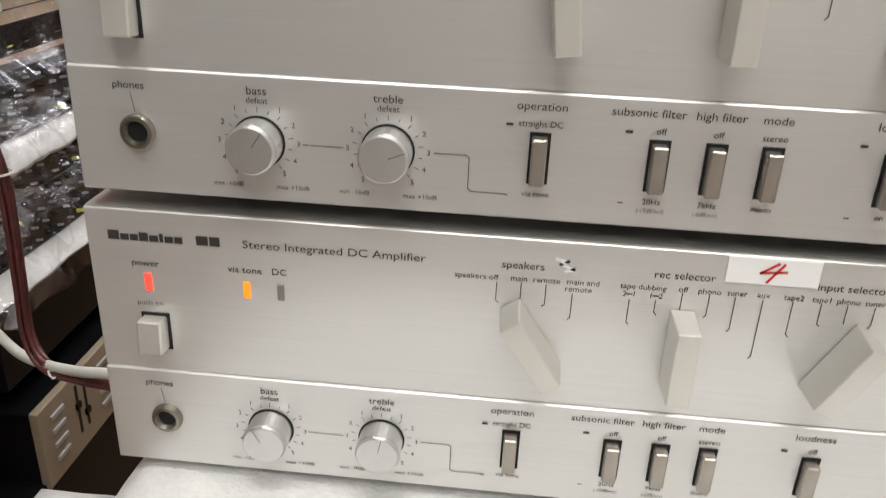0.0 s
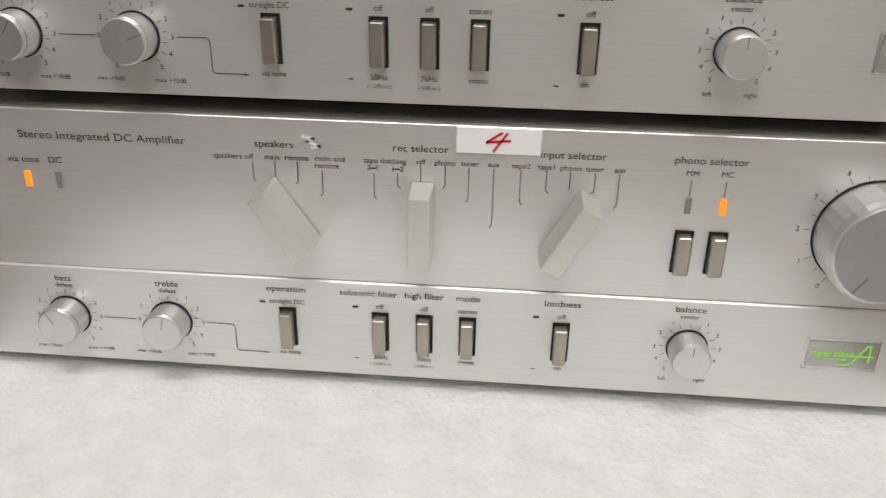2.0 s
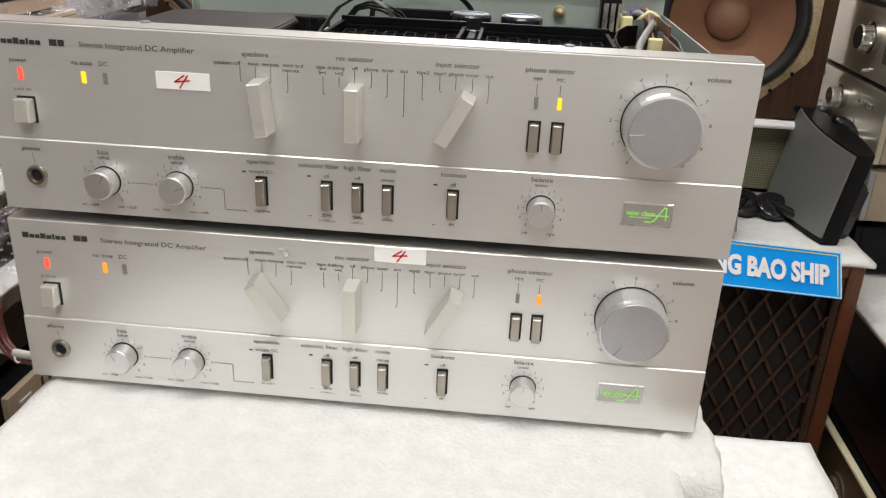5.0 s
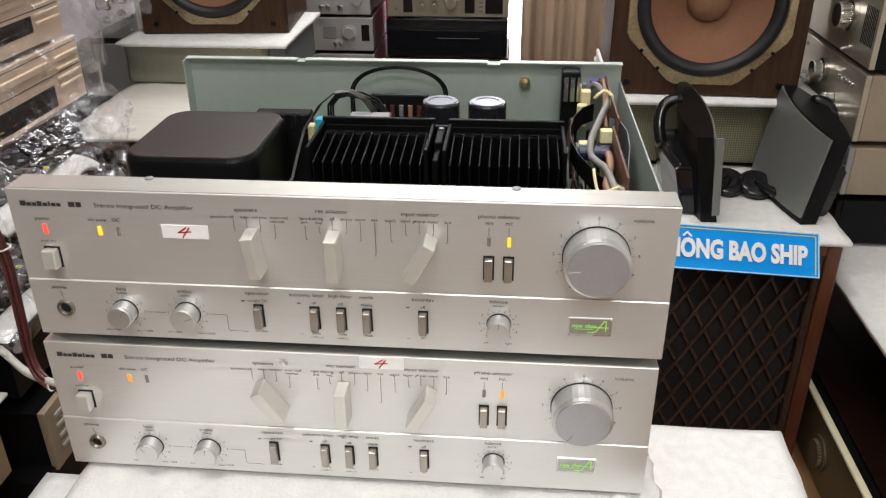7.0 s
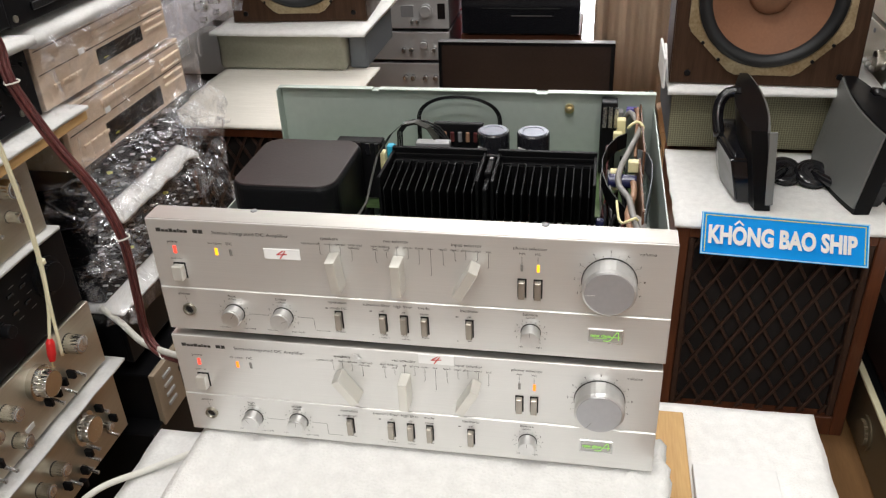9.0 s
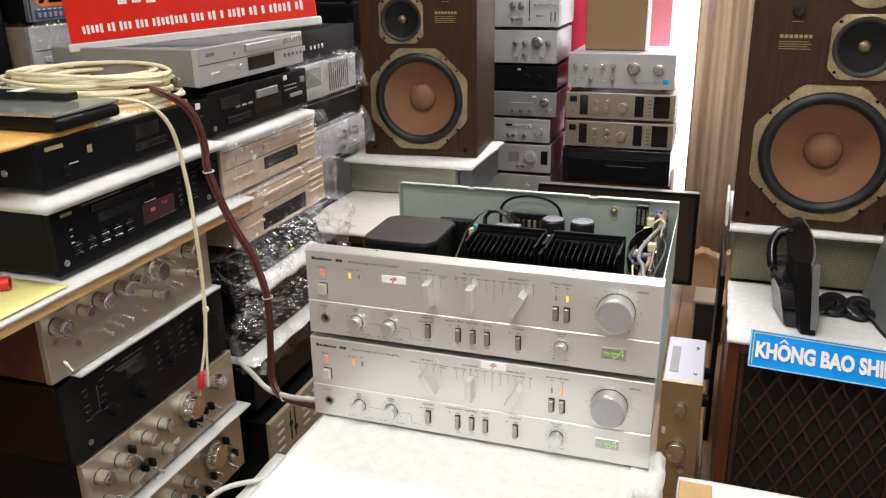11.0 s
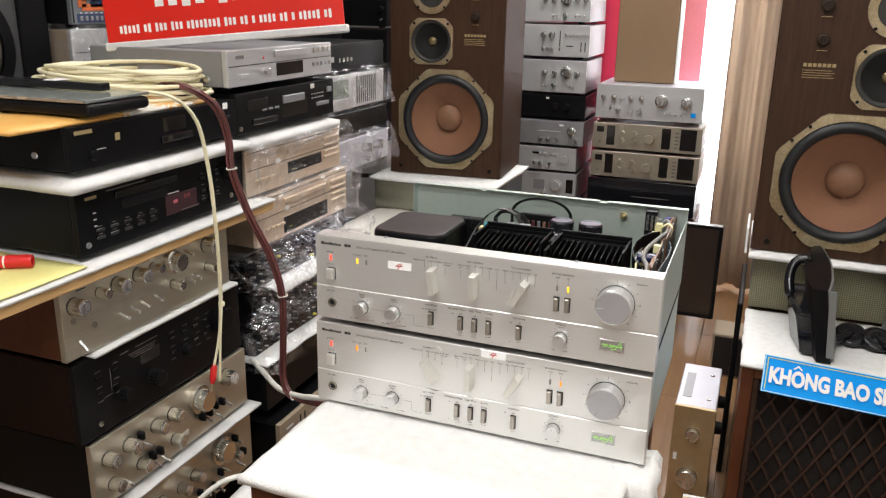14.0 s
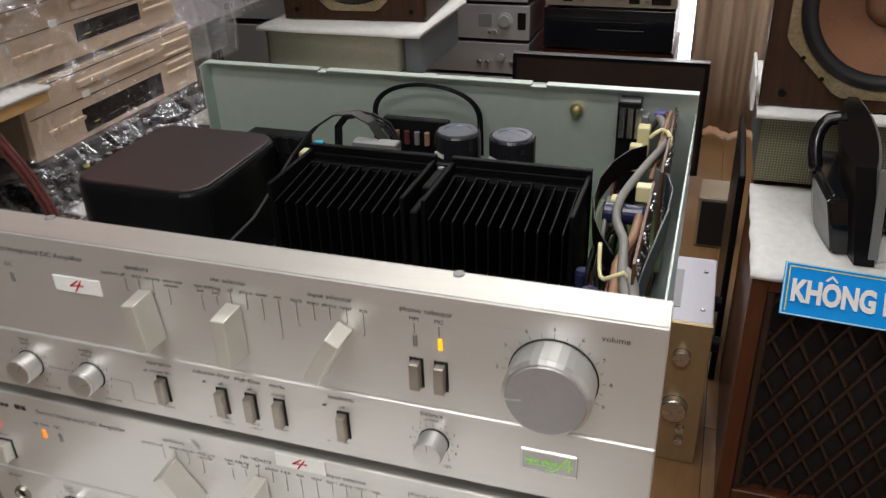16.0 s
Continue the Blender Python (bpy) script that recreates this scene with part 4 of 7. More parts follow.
    for m, r, pts in (
            (GREY_WIRE, 0.0029, [(0.178, 0.304, 0.088), (0.184, 0.297, 0.100), (0.189, 0.280, 0.100), (0.1925, 0.252, 0.098), (0.183, 0.210, 0.096), (0.173, 0.172, 0.090), (0.173, 0.155, 0.082), (0.181, 0.125, 0.085), (0.184, 0.096, 0.084), (0.188, 0.076, 0.080), (0.193, 0.060, 0.070)]),
            (GREY_WIRE, 0.0030, [(0.184, 0.100, 0.080), (0.190, 0.084, 0.084), (0.194, 0.066, 0.080), (0.192, 0.048, 0.070)]),
            (TAN_WIRE, 0.0030, [(0.185, 0.175, 0.075), (0.186, 0.158, 0.084), (0.1855, 0.133, 0.083), (0.180, 0.104, 0.080), (0.182, 0.080, 0.078), (0.180, 0.055, 0.072)]),
            (TAN_WIRE, 0.0016, [(0.192, 0.300, 0.104), (0.191, 0.270, 0.104), (0.189, 0.240, 0.096), (0.188, 0.205, 0.090)]),
            (BROWN_PCB, 0.0014, [(0.189, 0.300, 0.103), (0.1935, 0.26, 0.102), (0.190, 0.23, 0.090)]),
            (CREAM_PLASTIC, 0.0016, [(0.181, 0.252, 0.100), (0.189, 0.256, 0.106), (0.196, 0.250, 0.103), (0.194, 0.244, 0.094)]),
            (CREAM_PLASTIC, 0.0012, [(0.170, 0.105, 0.092), (0.172, 0.092, 0.082), (0.176, 0.083, 0.082), (0.186, 0.082, 0.088), (0.190, 0.084, 0.080)])):
        part("wire", tube(pts, r, 8), m, amp, smooth=True)

    def band(path, width, m):
        """A flat ribbon that stands on edge along the path."""
        rb = bmesh.new()
        rows_b = []
        for p in path:
            p = Vector(p)
            rows_b.append([rb.verts.new(p + Vector((dx, 0, dz))) for dx, dz in ((0, 0), (0.0009, 0), (0.0009, -width), (0, -width))])
        for q, w in zip(rows_b, rows_b[1:]):
            for k in range(4):
                rb.faces.new((q[k], q[(k + 1) % 4], w[(k + 1) % 4], w[k]))
        part("ribbon_cable", rb, m, amp, smooth=False)

    band([(0.180, 0.250, 0.096), (0.170, 0.236, 0.097), (0.161, 0.214, 0.096), (0.1565, 0.190, 0.094), (0.1565, 0.165, 0.092), (0.161, 0.140, 0.090), (0.168, 0.122, 0.088), (0.177, 0.108, 0.084)], 0.016, BLACK)
    band([(0.190, 0.205, 0.098), (0.198, 0.200, 0.097), (0.2025, 0.185, 0.094), (0.202, 0.160, 0.090), (0.198, 0.130, 0.086), (0.194, 0.100, 0.080), (0.191, 0.075, 0.070)], 0.020, SLATE)
    rw = random.Random(3)
    for i in range(14):
        x0, z0 = rw.uniform(0.156, 0.184), rw.uniform(0.045, 0.078)
        y0 = rw.uniform(0.10, 0.28)
        ln = rw.uniform(0.03, 0.07)
        pts = [(x0, y0, z0 - 0.03), (x0 + rw.uniform(-0.004, 0.006), y0 + 0.2 * ln, z0), (x0 + rw.uniform(-0.004, 0.006), y0 - 0.4 * ln, z0 + rw.uniform(-0.004, 0.006)), (x0 + rw.uniform(0.0, 0.008), max(y0 - ln, 0.05), z0 - 0.03)]
        part("wire", tube(pts, rw.choice((0.0009, 0.0012, 0.0016)), 6), rw.choice((BLACK, BLACK, BLACK, GREY_WIRE, WINE)), amp, smooth=True)
    # loops of black lead at the rear, flat ribbon beside the cooler
    for k in range(3):
        o = 0.0016 * k
        arch = [(0.0 - (0.047 - o) * math.cos(math.pi * i / 16), 0.30, 0.083 + (0.030 - o * 0.6) * math.sin(math.pi * i / 16) ** 0.8) for i in range(17)]
        part("wire", tube([(-0.047 + o, 0.30, 0.055)] + arch + [(0.047 - o, 0.302, 0.055)], 0.0008, 6), BLACK, amp, smooth=True)
    for k in range(3):
        o = 0.0022 * k
        part("wire", tube([(-0.056 + o, 0.245, 0.06), (-0.058 + o, 0.25, 0.090), (-0.040, 0.252, 0.103 - o), (-0.012 - o, 0.25, 0.096 - o), (0.002, 0.24, 0.078)], 0.0011, 6), BLACK, amp, smooth=True)
    bm = bmesh.new()
    path = [(-0.076, 0.055, 0.050), (-0.068, 0.085, 0.062), (-0.060, 0.120, 0.072), (-0.064, 0.155, 0.078), (-0.066, 0.190, 0.088), (-0.056, 0.212, 0.103), (-0.046, 0.228, 0.109), (-0.034, 0.236, 0.108), (-0.022, 0.238, 0.101), (-0.013, 0.237, 0.088)]
    ring = []
    for i, p in enumerate(path):
        w = Vector((0.0012, -0.001, 0.0)) if i < 5 else Vector((0.001, 0.005, 0.0))
        p = Vector(p)
        ring.append([bm.verts.new(p - w), bm.verts.new(p + w), bm.verts.new(p + w - Vector((0, 0, 0.001))), bm.verts.new(p - w - Vector((0, 0, 0.001)))])
    for a, b in zip(ring, ring[1:]):
        for k in range(4):
            bm.faces.new((a[k], a[(k + 1) % 4], b[(k + 1) % 4], b[k]))
    part("ribbon_cable", bm, OLIVE_LEAD, amp)


AMP_X = -0.004
upper = thing("amplifier", "silver integrated amplifier with its lid off, stacked on another amplifier", "amplifier", Matrix.Translation((AMP_X + 0.0011, 0.002, 0.8741)), "stacked amplifiers")
amp_front(upper, -6, -96, (34, 68), LED_YELLOW)
chassis(upper, True)
lower = thing("amplifier", "silver integrated amplifier with closed dark lid, on white foam", "amplifier", Matrix.Translation((AMP_X, 0, 0.757)), "stacked amplifiers")
amp_front(lower, -34, -146, (-30, 12), LED_AMBER)
chassis(lower, False)


def price_sticker(x, y, z, seed):
    st = thing("price_sticker", "white paper sticker with a red handwritten 4", "sticker", Matrix.Translation((x, y, z)), "stickers")
    part("paper", box(-0.0155, 0.0155, -0.0008, -0.0002, -0.0049, 0.0049, 0.0002), STICKER, st)
    part("handwriting", strokes([[(0.001, 0.0032), (-0.0042, -0.0004), (0.0040, 0.0004)], [(0.0030, 0.0030), (-0.0016, -0.0036)]], 0.0009, -0.0011), RED_PLASTIC, st)


price_sticker(-0.1020, 0.002, 0.9572, 1)
price_sticker(0.0228, 0, 0.8620, 2)
glue = thing("tape_scrap", "crumpled scrap of clear tape on the fascia", "tape", Matrix.Translation((-0.0468, -0.0004, 0.8585)))
part("scrap", strokes([[(-0.003, 0.0024), (0.001, 0.0016), (-0.0015, 0.0004), (0.003, -0.0012), (0.0005, -0.002)]], 0.0012, -0.0004), STICKER, glue)


# ---- the foam-covered stand below the amplifiers ----
foam = solo("foam_sheet", slab(-0.217, 0.197, -0.192, 0.33, 0.738, 0.7515, 40, 48, 0.0012, 2.0, 0.004), FOAM, "white packing foam sheet under the stacked amplifiers", "foam sheet", smooth=True)
stand = thing("stand", "dark wooden stand hidden below white foam", "stand")
part("top_board", box(-0.205, 0.195, -0.185, 0.32, 0.714, 0.7375, 0.002), CASE_WOOD, stand)
for x in (-0.20, 0.16):
    for y in (-0.18, 0.28):
        part("leg", box(x, x + 0.03, y, y + 0.03, 0, 0.714, 0.002), CASE_WOOD, stand)
part("shelf_board", box(-0.19, 0.18, -0.16, 0.30, 0.36, 0.38, 0.002), CASE_WOOD, stand)
part("back_board", box(-0.17, 0.16, 0.29, 0.305, 0.0, 0.714), CASE_WOOD, stand)
solo("foam_roll", crumple(0.175, 0.222, -0.03, 0.05, 0.715, 0.748, 14, 0.003, 5.0), FOAM, "crumpled end of a foam sheet under the amplifier", "foam sheet", smooth=True)

# low side table with foam, a pine board and a white box
low = thing("side_table", "low table covered with thick white foam", "table")
part("foam_cover", slab(0.240, 0.491, 0.10, 0.470, 0.425, 0.446, 14, 20, 0.001, 7.0, 0.002), FOAM, low, smooth=True)
part("table_top", box(0.244, 0.487, 0.105, 0.466, 0.405, 0.4245, 0.002), PLY, low)
for x in (0.262, 0.445):
    for y in (0.11, 0.425):
        part("leg", box(x, x + 0.028, y, y + 0.028, 0, 0.405, 0.002), PLY, low)
solo("pine_board", box(0.243, 0.297, 0.12, 0.425, 0.447, 0.462, 0.0015), PINE, "pale pine board with a knot lying on foam", "board")
solo("carton", box(0.302, 0.412, 0.12, 0.322, 0.4475, 0.462, 0.002, 2), WHITE, "flat white cardboard box on foam", "box")


# ---- speakers with a wooden lattice grille ----
def lattice_speaker(x0, x1, y0, z1, label):
    """A tall cabinet whose front is set with crossed slats in front of black cloth."""
    D = 0.42
    sp = thing("lattice_speaker", label, "speaker", Matrix.Translation((x0, y0, 0)), "lattice speakers")
    W, H = x1 - x0, z1
    t = 0.026
    part("side_board", box(0, t, 0, D, 0, H, 0.002), ROSE, sp)
    part("side_board", box(W - t, W, 0, D, 0, H, 0.002), ROSE, sp)
    part("top_board", box(t, W - t, 0.0005, D, H - t, H, 0.002), ROSE, sp)
    part("bottom_board", box(t, W - t, 0.0005, D, 0, 0.05, 0.002), ROSE, sp)
    part("back_board", box(t, W - t, D - 0.02, D, 0.05, H - t), ROSE, sp)
    for xa in (t, W - t - 0.014):
        part("grille_frame", box(xa, xa + 0.014, 0.004, 0.024, 0.05, H - t, 0.003), ROSE_DARK, sp)
    part("grille_cloth", box(t + 0.014, W - t - 0.014, 0.026, 0.032, 0.05, H - t), GRILLE, sp)
    gx0, gx1, gz0, gz1 = t + 0.014, W - t - 0.014, 0.05, H - t
    slope = 1.85
    pitch = 0.0435
    for sgn in (1, -1):
        k = -40
        while k < 60:
            # each slat is the line z = sgn*slope*(x - c), clipped to the opening
            c = (gx0 if sgn > 0 else gx1) + k * pitch * sgn
            k += 1
            pts = []
            for xx in (gx0, gx1):
                zz = gz0 + sgn * slope * (xx - c)
                if gz0 <= zz <= gz1:
                    pts.append((xx, zz))
            for zz in (gz0, gz1):
                xx = c + (zz - gz0) / (sgn * slope)
                if gx0 < xx < gx1:
                    pts.append((xx, zz))
            if len(pts) < 2:
                continue
            (xa, za), (xb, zb) = pts[0], pts[1]
            ln = math.hypot(xb - xa, zb - za)
            if ln < 0.012:
                continue
            y = 0.0135 if sgn > 0 else 0.0185
            part("slat", box(-ln / 2, ln / 2, -0.0040, 0.0040, -0.0030, 0.0030, 0.0008), ROSE_DARK, sp, at=Matrix.Translation(((xa + xb) / 2, y, (za + zb) / 2)) @ pose(0, 0, 0, 0, -math.degrees(math.atan2(zb - za, xb - xa)), 0))
    return sp


lattice_speaker(0.316, 0.714, 0.925, 0.5045, "reddish wooden speaker with crossed slats over black cloth")
lattice_speaker(-0.868, -0.509, 1.206, 0.567, "dark wooden lattice speaker under a plastic box")
solo("foam_sheet", slab(0.311, 0.724, 0.916, 1.285, 0.505, 0.5165, 24, 22, 0.0016, 11.0, 0.003), FOAM, "thin white foam sheet on a lattice speaker", "foam sheet", smooth=True)
solo("foam_sheet", slab(-0.915, -0.462, 1.193, 1.665, 0.568, 0.577, 24, 22, 0.0015, 13.0, 0.004), FOAM_CREAM, "cream foam sheet lying on a dark speaker", "foam sheet", smooth=True)

# blue notice hung over the front edge
sign = thing("sign", "blue plastic sign with white capitals, hung on a speaker", "sign", Matrix.Translation((0.5105, 0.8945, 0.5035)) @ pose(0, 0, 0, -38, 3.4, 1.5) @ Matrix.Diagonal((1.04, 1, 0.97, 1)))
sg = bmesh.new()
cols = []
for i in range(25):
    x = -0.147 + 0.294 * i / 24
    b = 0.0012 * math.sin(i * 0.42) - 0.002 * (i / 24) ** 3
    cols.append([sg.verts.new((x, b, z)) for z in (-0.0435, 0.0415)] + [sg.verts.new((x, b + 0.0012, z)) for z in (0.0415, -0.0435)])
for a, b in zip(cols, cols[1:]):
    for k in range(4):
        sg.faces.new((a[k], b[k], b[(k + 1) % 4], a[(k + 1) % 4]))
sg.faces.new(cols[0])
sg.faces.new(cols[-1][::-1])
bmesh.ops.recalc_face_normals(sg, faces=sg.faces[:])
part("sign_sheet", sg, BLUE, sign)
part("border", strokes([[(-0.1455, -0.042), (-0.1455, 0.040), (0.1455, 0.040), (0.1455, -0.042), (-0.1455, -0.042)]], 0.0022, -0.0036), CYAN, sign)
part("border", strokes([[(-0.140, -0.037), (-0.140, 0.0345), (0.140, 0.0345), (0.140, -0.037)]], 0.0016, -0.0038), YELLOW, sign)
lettering("KHONG BAO SHIP", -0.005, -0.005, 0.048, sign, WHITE, y=-0.0041, bold=0.655, heavy=0.0023)
part("accent", strokes([[(-0.0875, 0.0195), (-0.0808, 0.0262), (-0.0741, 0.0195)]], 0.0034, -0.0041), WHITE, sign)


# ---- small satellite speakers ----
def satellite(x, y, z, side, turn, foot, label):
    """A leaning leaf-shaped slab that stands in depth: the bowed silver grille looks to one side, the glossy body with its handle to the other.
    The origin is the near lower corner of the grille; side: +1 where the grille looks along +x."""
    s = thing("satellite_speaker", label, "speaker", Matrix.Translation((x, y, z)) @ pose(0, 0, 0, 0, 0, turn), "satellite speakers")
    L, H, lean = 0.265, 0.167, 0.029

    def leaf(a0, a1, z0, top, inset, n=18, m=8):
        """Between two depths across the slab, both faces bowed; top: how far the upper edge rises towards the far end."""
        bm = bmesh.new()
        grid = []
        for j in range(m + 1):
            v = j / m
            row_a, row_b = [], []
            for i in range(n + 1):
                u = i / n
                bow = 4 * u * (1 - u)
                zz = z0 + v * (H + top * u - z0 - inset)
                off = -lean * zz / H
                yy = inset + u * (L - 2 * inset)
                row_a.append(bm.verts.new((side * (off + a0 + 0.014 * bow), yy, zz)))
                row_b.append(bm.verts.new((side * (off + a1 + (-0.020 * bow + 0.014 * u if a1 < -0.01 else 0.014 * bow)), yy, zz)))
            grid.append((row_a, row_b))
        for (a, b), (c, d) in zip(grid, grid[1:]):
            for i in range(n):
                bm.faces.new((a[i], a[i + 1], c[i + 1], c[i]))
                bm.faces.new((b[i], d[i], d[i + 1], b[i + 1]))
            bm.faces.new((a[0], c[0], d[0], b[0]))
            bm.faces.new((a[n], b[n], d[n], c[n]))
        for k, (a, b) in enumerate((grid[0], grid[-1])):
            for i in range(n):
                bm.faces.new((a[i], b[i], b[i + 1], a[i + 1]))
        bmesh.ops.recalc_face_normals(bm, faces=bm.faces[:])
        return bm

    part("housing", leaf(-0.0045, -0.034, 0.0, 0.026, 0.0), BLACK, s)
    part("grille", leaf(0.0, -0.0040, 0.012, 0.026, 0.003), SAT_GRILLE, s, "silver perforated grille")
    if side > 0:
        part("end_strip", box(-0.0150, -0.0005, -0.0024, 0.0004, 0.014, H - 0.002, 0.0008), SAT_GRILLE, s, "silver strip along the near edge", at=Matrix.Diagonal((side, 1, 1, 1)) @ Matrix(((1, 0, -lean / H, 0), (0, 1, 0, 0), (0, 0, 1, 0), (0, 0, 0, 1))))
    # lower body, deeper at the foot
    body = bmesh.new()
    rings = []
    for zz, d0, dn, d1, y0, y1 in ((0.0, 0.020, 0.066, 0.085, 0.030, 0.200), (0.050, 0.026, 0.077, 0.096, 0.028, 0.205), (0.094, 0.036, 0.087, 0.105, 0.030, 0.205), (0.101, 0.042, 0.080, 0.098, 0.038, 0.198)):
        rings.append([body.verts.new((-side * d, y, zz * (1 + 0.9 * (y - y0)))) for d, y in ((d0, y0), (dn, y0), (d1, y0 + 0.10), (d1, y1), (d0, y1))])
    for a, b in zip(rings, rings[1:]):
        for k in range(5):
            body.faces.new((a[k], a[(k + 1) % 5], b[(k + 1) % 5], b[k]))
    body.faces.new(rings[0][::-1])
    body.faces.new(rings[-1])
    bmesh.ops.recalc_face_normals(body, faces=body.faces[:])
    bmesh.ops.bevel(body, geom=body.edges[:], offset=0.004, segments=2, affect="EDGES")
    part("rear_body", body, BLACK_GLOSS, s)
    part("handle", tube([(-side * 0.098, 0.135, 0.100), (-side * 0.104, 0.150, 0.130), (-side * 0.102, 0.165, 0.160), (-side * 0.088, 0.172, 0.180), (-side * 0.062, 0.170, 0.186)], 0.0115, 12), BLACK_GLOSS, s, smooth=True)
    fx, fy = foot
    ft = part("foot", lathe([(0.036, 0.0), (0.0365, 0.004), (0.034, 0.009), (0.026, 0.013), (0.022, 0.0115), (0.010, 0.014)], 40, "z"), BLACK_GLOSS, s, at=Matrix.Translation((fx, fy, 0.0165)) @ pose(0, 0, 0, 27), smooth=True)
    part("foot_edge", tube([(0.0355 * math.cos(a * math.pi / 10), 0.0355 * math.sin(a * math.pi / 10), 0.001) for a in range(21)], 0.0022, 6), BLACK, ft, smooth=True)
    part("stem", tube([(fx, fy - 0.004, 0.024), (fx * 0.5, fy - 0.030, 0.020), (-side * 0.012, fy - 0.070, 0.016), (-side * 0.016, fy - 0.110, 0.012)], 0.010, 12), BLACK_GLOSS, s, smooth=True)
    return s


# ---- three-way speakers ----
def driver(sp, name, x, z, r, corner, cone, cap, surround):
    """A cone driver in a flanged metal frame with chamfered corners and screws."""
    seg = 64
    bm = bmesh.new()
    outer, inner, outer2, inner2 = [], [], [], []
    for i in range(seg):
        a = 2 * math.pi * (i + 0.5) / seg
        c, s = math.cos(a), math.sin(a)
        ro = r
        if corner:
            ro = r * min({1: 1.22, 2: 1.085}[corner], 1.0 / max(abs(c), abs(s)), {1: 1.66, 2: 1.405}[corner] / (abs(c) + abs(s)))
        outer.append(bm.verts.new((ro * c, -0.005, ro * s)))
        outer2.append(bm.verts.new((ro * c * 1.004, 0.0, ro * s * 1.004)))
        k = {0: 0.70, 1: 0.94, 2: 0.915}[corner]
        inner.append(bm.verts.new((r * k * c, -0.0062, r * k * s)))
        inner2.append(bm.verts.new((r * (k - 0.03) * c, 0.004, r * (k - 0.03) * s)))
    for i in range(seg):
        j = (i + 1) % seg
        for a, b in ((outer2, outer), (outer, inner), (inner, inner2)):
            bm.faces.new((a[i], a[j], b[j], b[i]))
    bmesh.ops.recalc_face_normals(bm, faces=bm.faces[:])
    d = part(name, bm, CREAM_FRAME, sp, "driver in a gold-cream metal frame", at=Matrix.Translation((x, 0, z)))
    if surround:
        ring = [(0.915, 0.0015)]
        for k in range(9):
            u = k / 8
            ring.append((0.905 - 0.16 * u, 0.002 + 0.0085 * math.sin(math.pi * u)))
        ring.append((0.735, -0.004))
        part("surround", lathe([(r * q, dd) for q, dd in ring], 56, cap=False), RUBBER, d, smooth=True)
        part("cone", lathe([(r * 0.76, -0.002), (r * 0.62, -0.020), (r * 0.45, -0.037), (r * 0.26, -0.053)], 56, cap=False), cone, d, smooth=True)
        part("dust_cap", lathe([(r * 0.275, -0.051)] + [(r * 0.27 * math.cos(q * math.pi / 12), -0.048 + r * 0.14 * math.sin(q * math.pi / 12)) for q in range(6)] + [(0.0005, -0.048 + r * 0.14)], 40), cap, d, smooth=True)
    elif corner == 0:
        p = part("plate", lathe([(r * 0.70, 0.0015), (r * 0.68, 0.003), (r * 0.30, 0.0035), (r * 0.26, -0.001)], 48, cap=False), PLATE, d)
        for i in range(4):
            a = radians(45 + 90 * i)
            part("plate_screw", lathe([(0.0035, 0.003), (0.003, 0.005)], 12), BLACK, p, at=Matrix.Translation((r * 0.46 * math.cos(a), 0, r * 0.46 * math.sin(a))))
        part("cone", lathe([(r * 0.27, -0.0005), (r * 0.22, -0.003), (r * 0.19, -0.004)], 40, cap=False), CONE_BLACK, d, smooth=True)
        part("dust_cap", lathe([(r * 0.205, -0.005)] + [(r * 0.20 * math.cos(q * math.pi / 12), -0.004 + r * 0.12 * math.sin(q * math.pi / 12)) for q in range(6)] + [(0.0005, -0.004 + r * 0.12)], 32), cap, d, smooth=True)
    else:
        part("surround", lathe([(r * 0.94, 0.0015), (r * 0.90, 0.003), (r * 0.80, 0.002), (r * 0.76, -0.004)], 48, cap=False), PLATE, d, smooth=True)
        part("cone", lathe([(r * 0.83, -0.003), (r * 0.5, -0.010), (r * 0.2, -0.016)], 48, cap=False), cone, d, smooth=True)
        part("dust_cap", lathe([(r * 0.20, -0.016)] + [(r * 0.19 * math.cos(q * math.pi / 12), -0.015 + r * 0.12 * math.sin(q * math.pi / 12)) for q in range(6)] + [(0.0005, -0.015 + r * 0.12)], 32), cap, d, smooth=True)
    turns = [45 + 90 * i + o for i in range(4) for o in ((-9, 9) if surround else (0,))]
    me = finish(lathe([(0.0042, 0), (0.0042, 0.003), (0.003, 0.0038)], 14), BLACK)
    for deg in turns:
        a = radians(deg)
        q = r * {0: 0.95, 1: 1.10, 2: 0.99}[corner]
        part("screw", me, None, d, at=Matrix.Translation((q * math.cos(a), -0.0055, q * math.sin(a))))
    return d


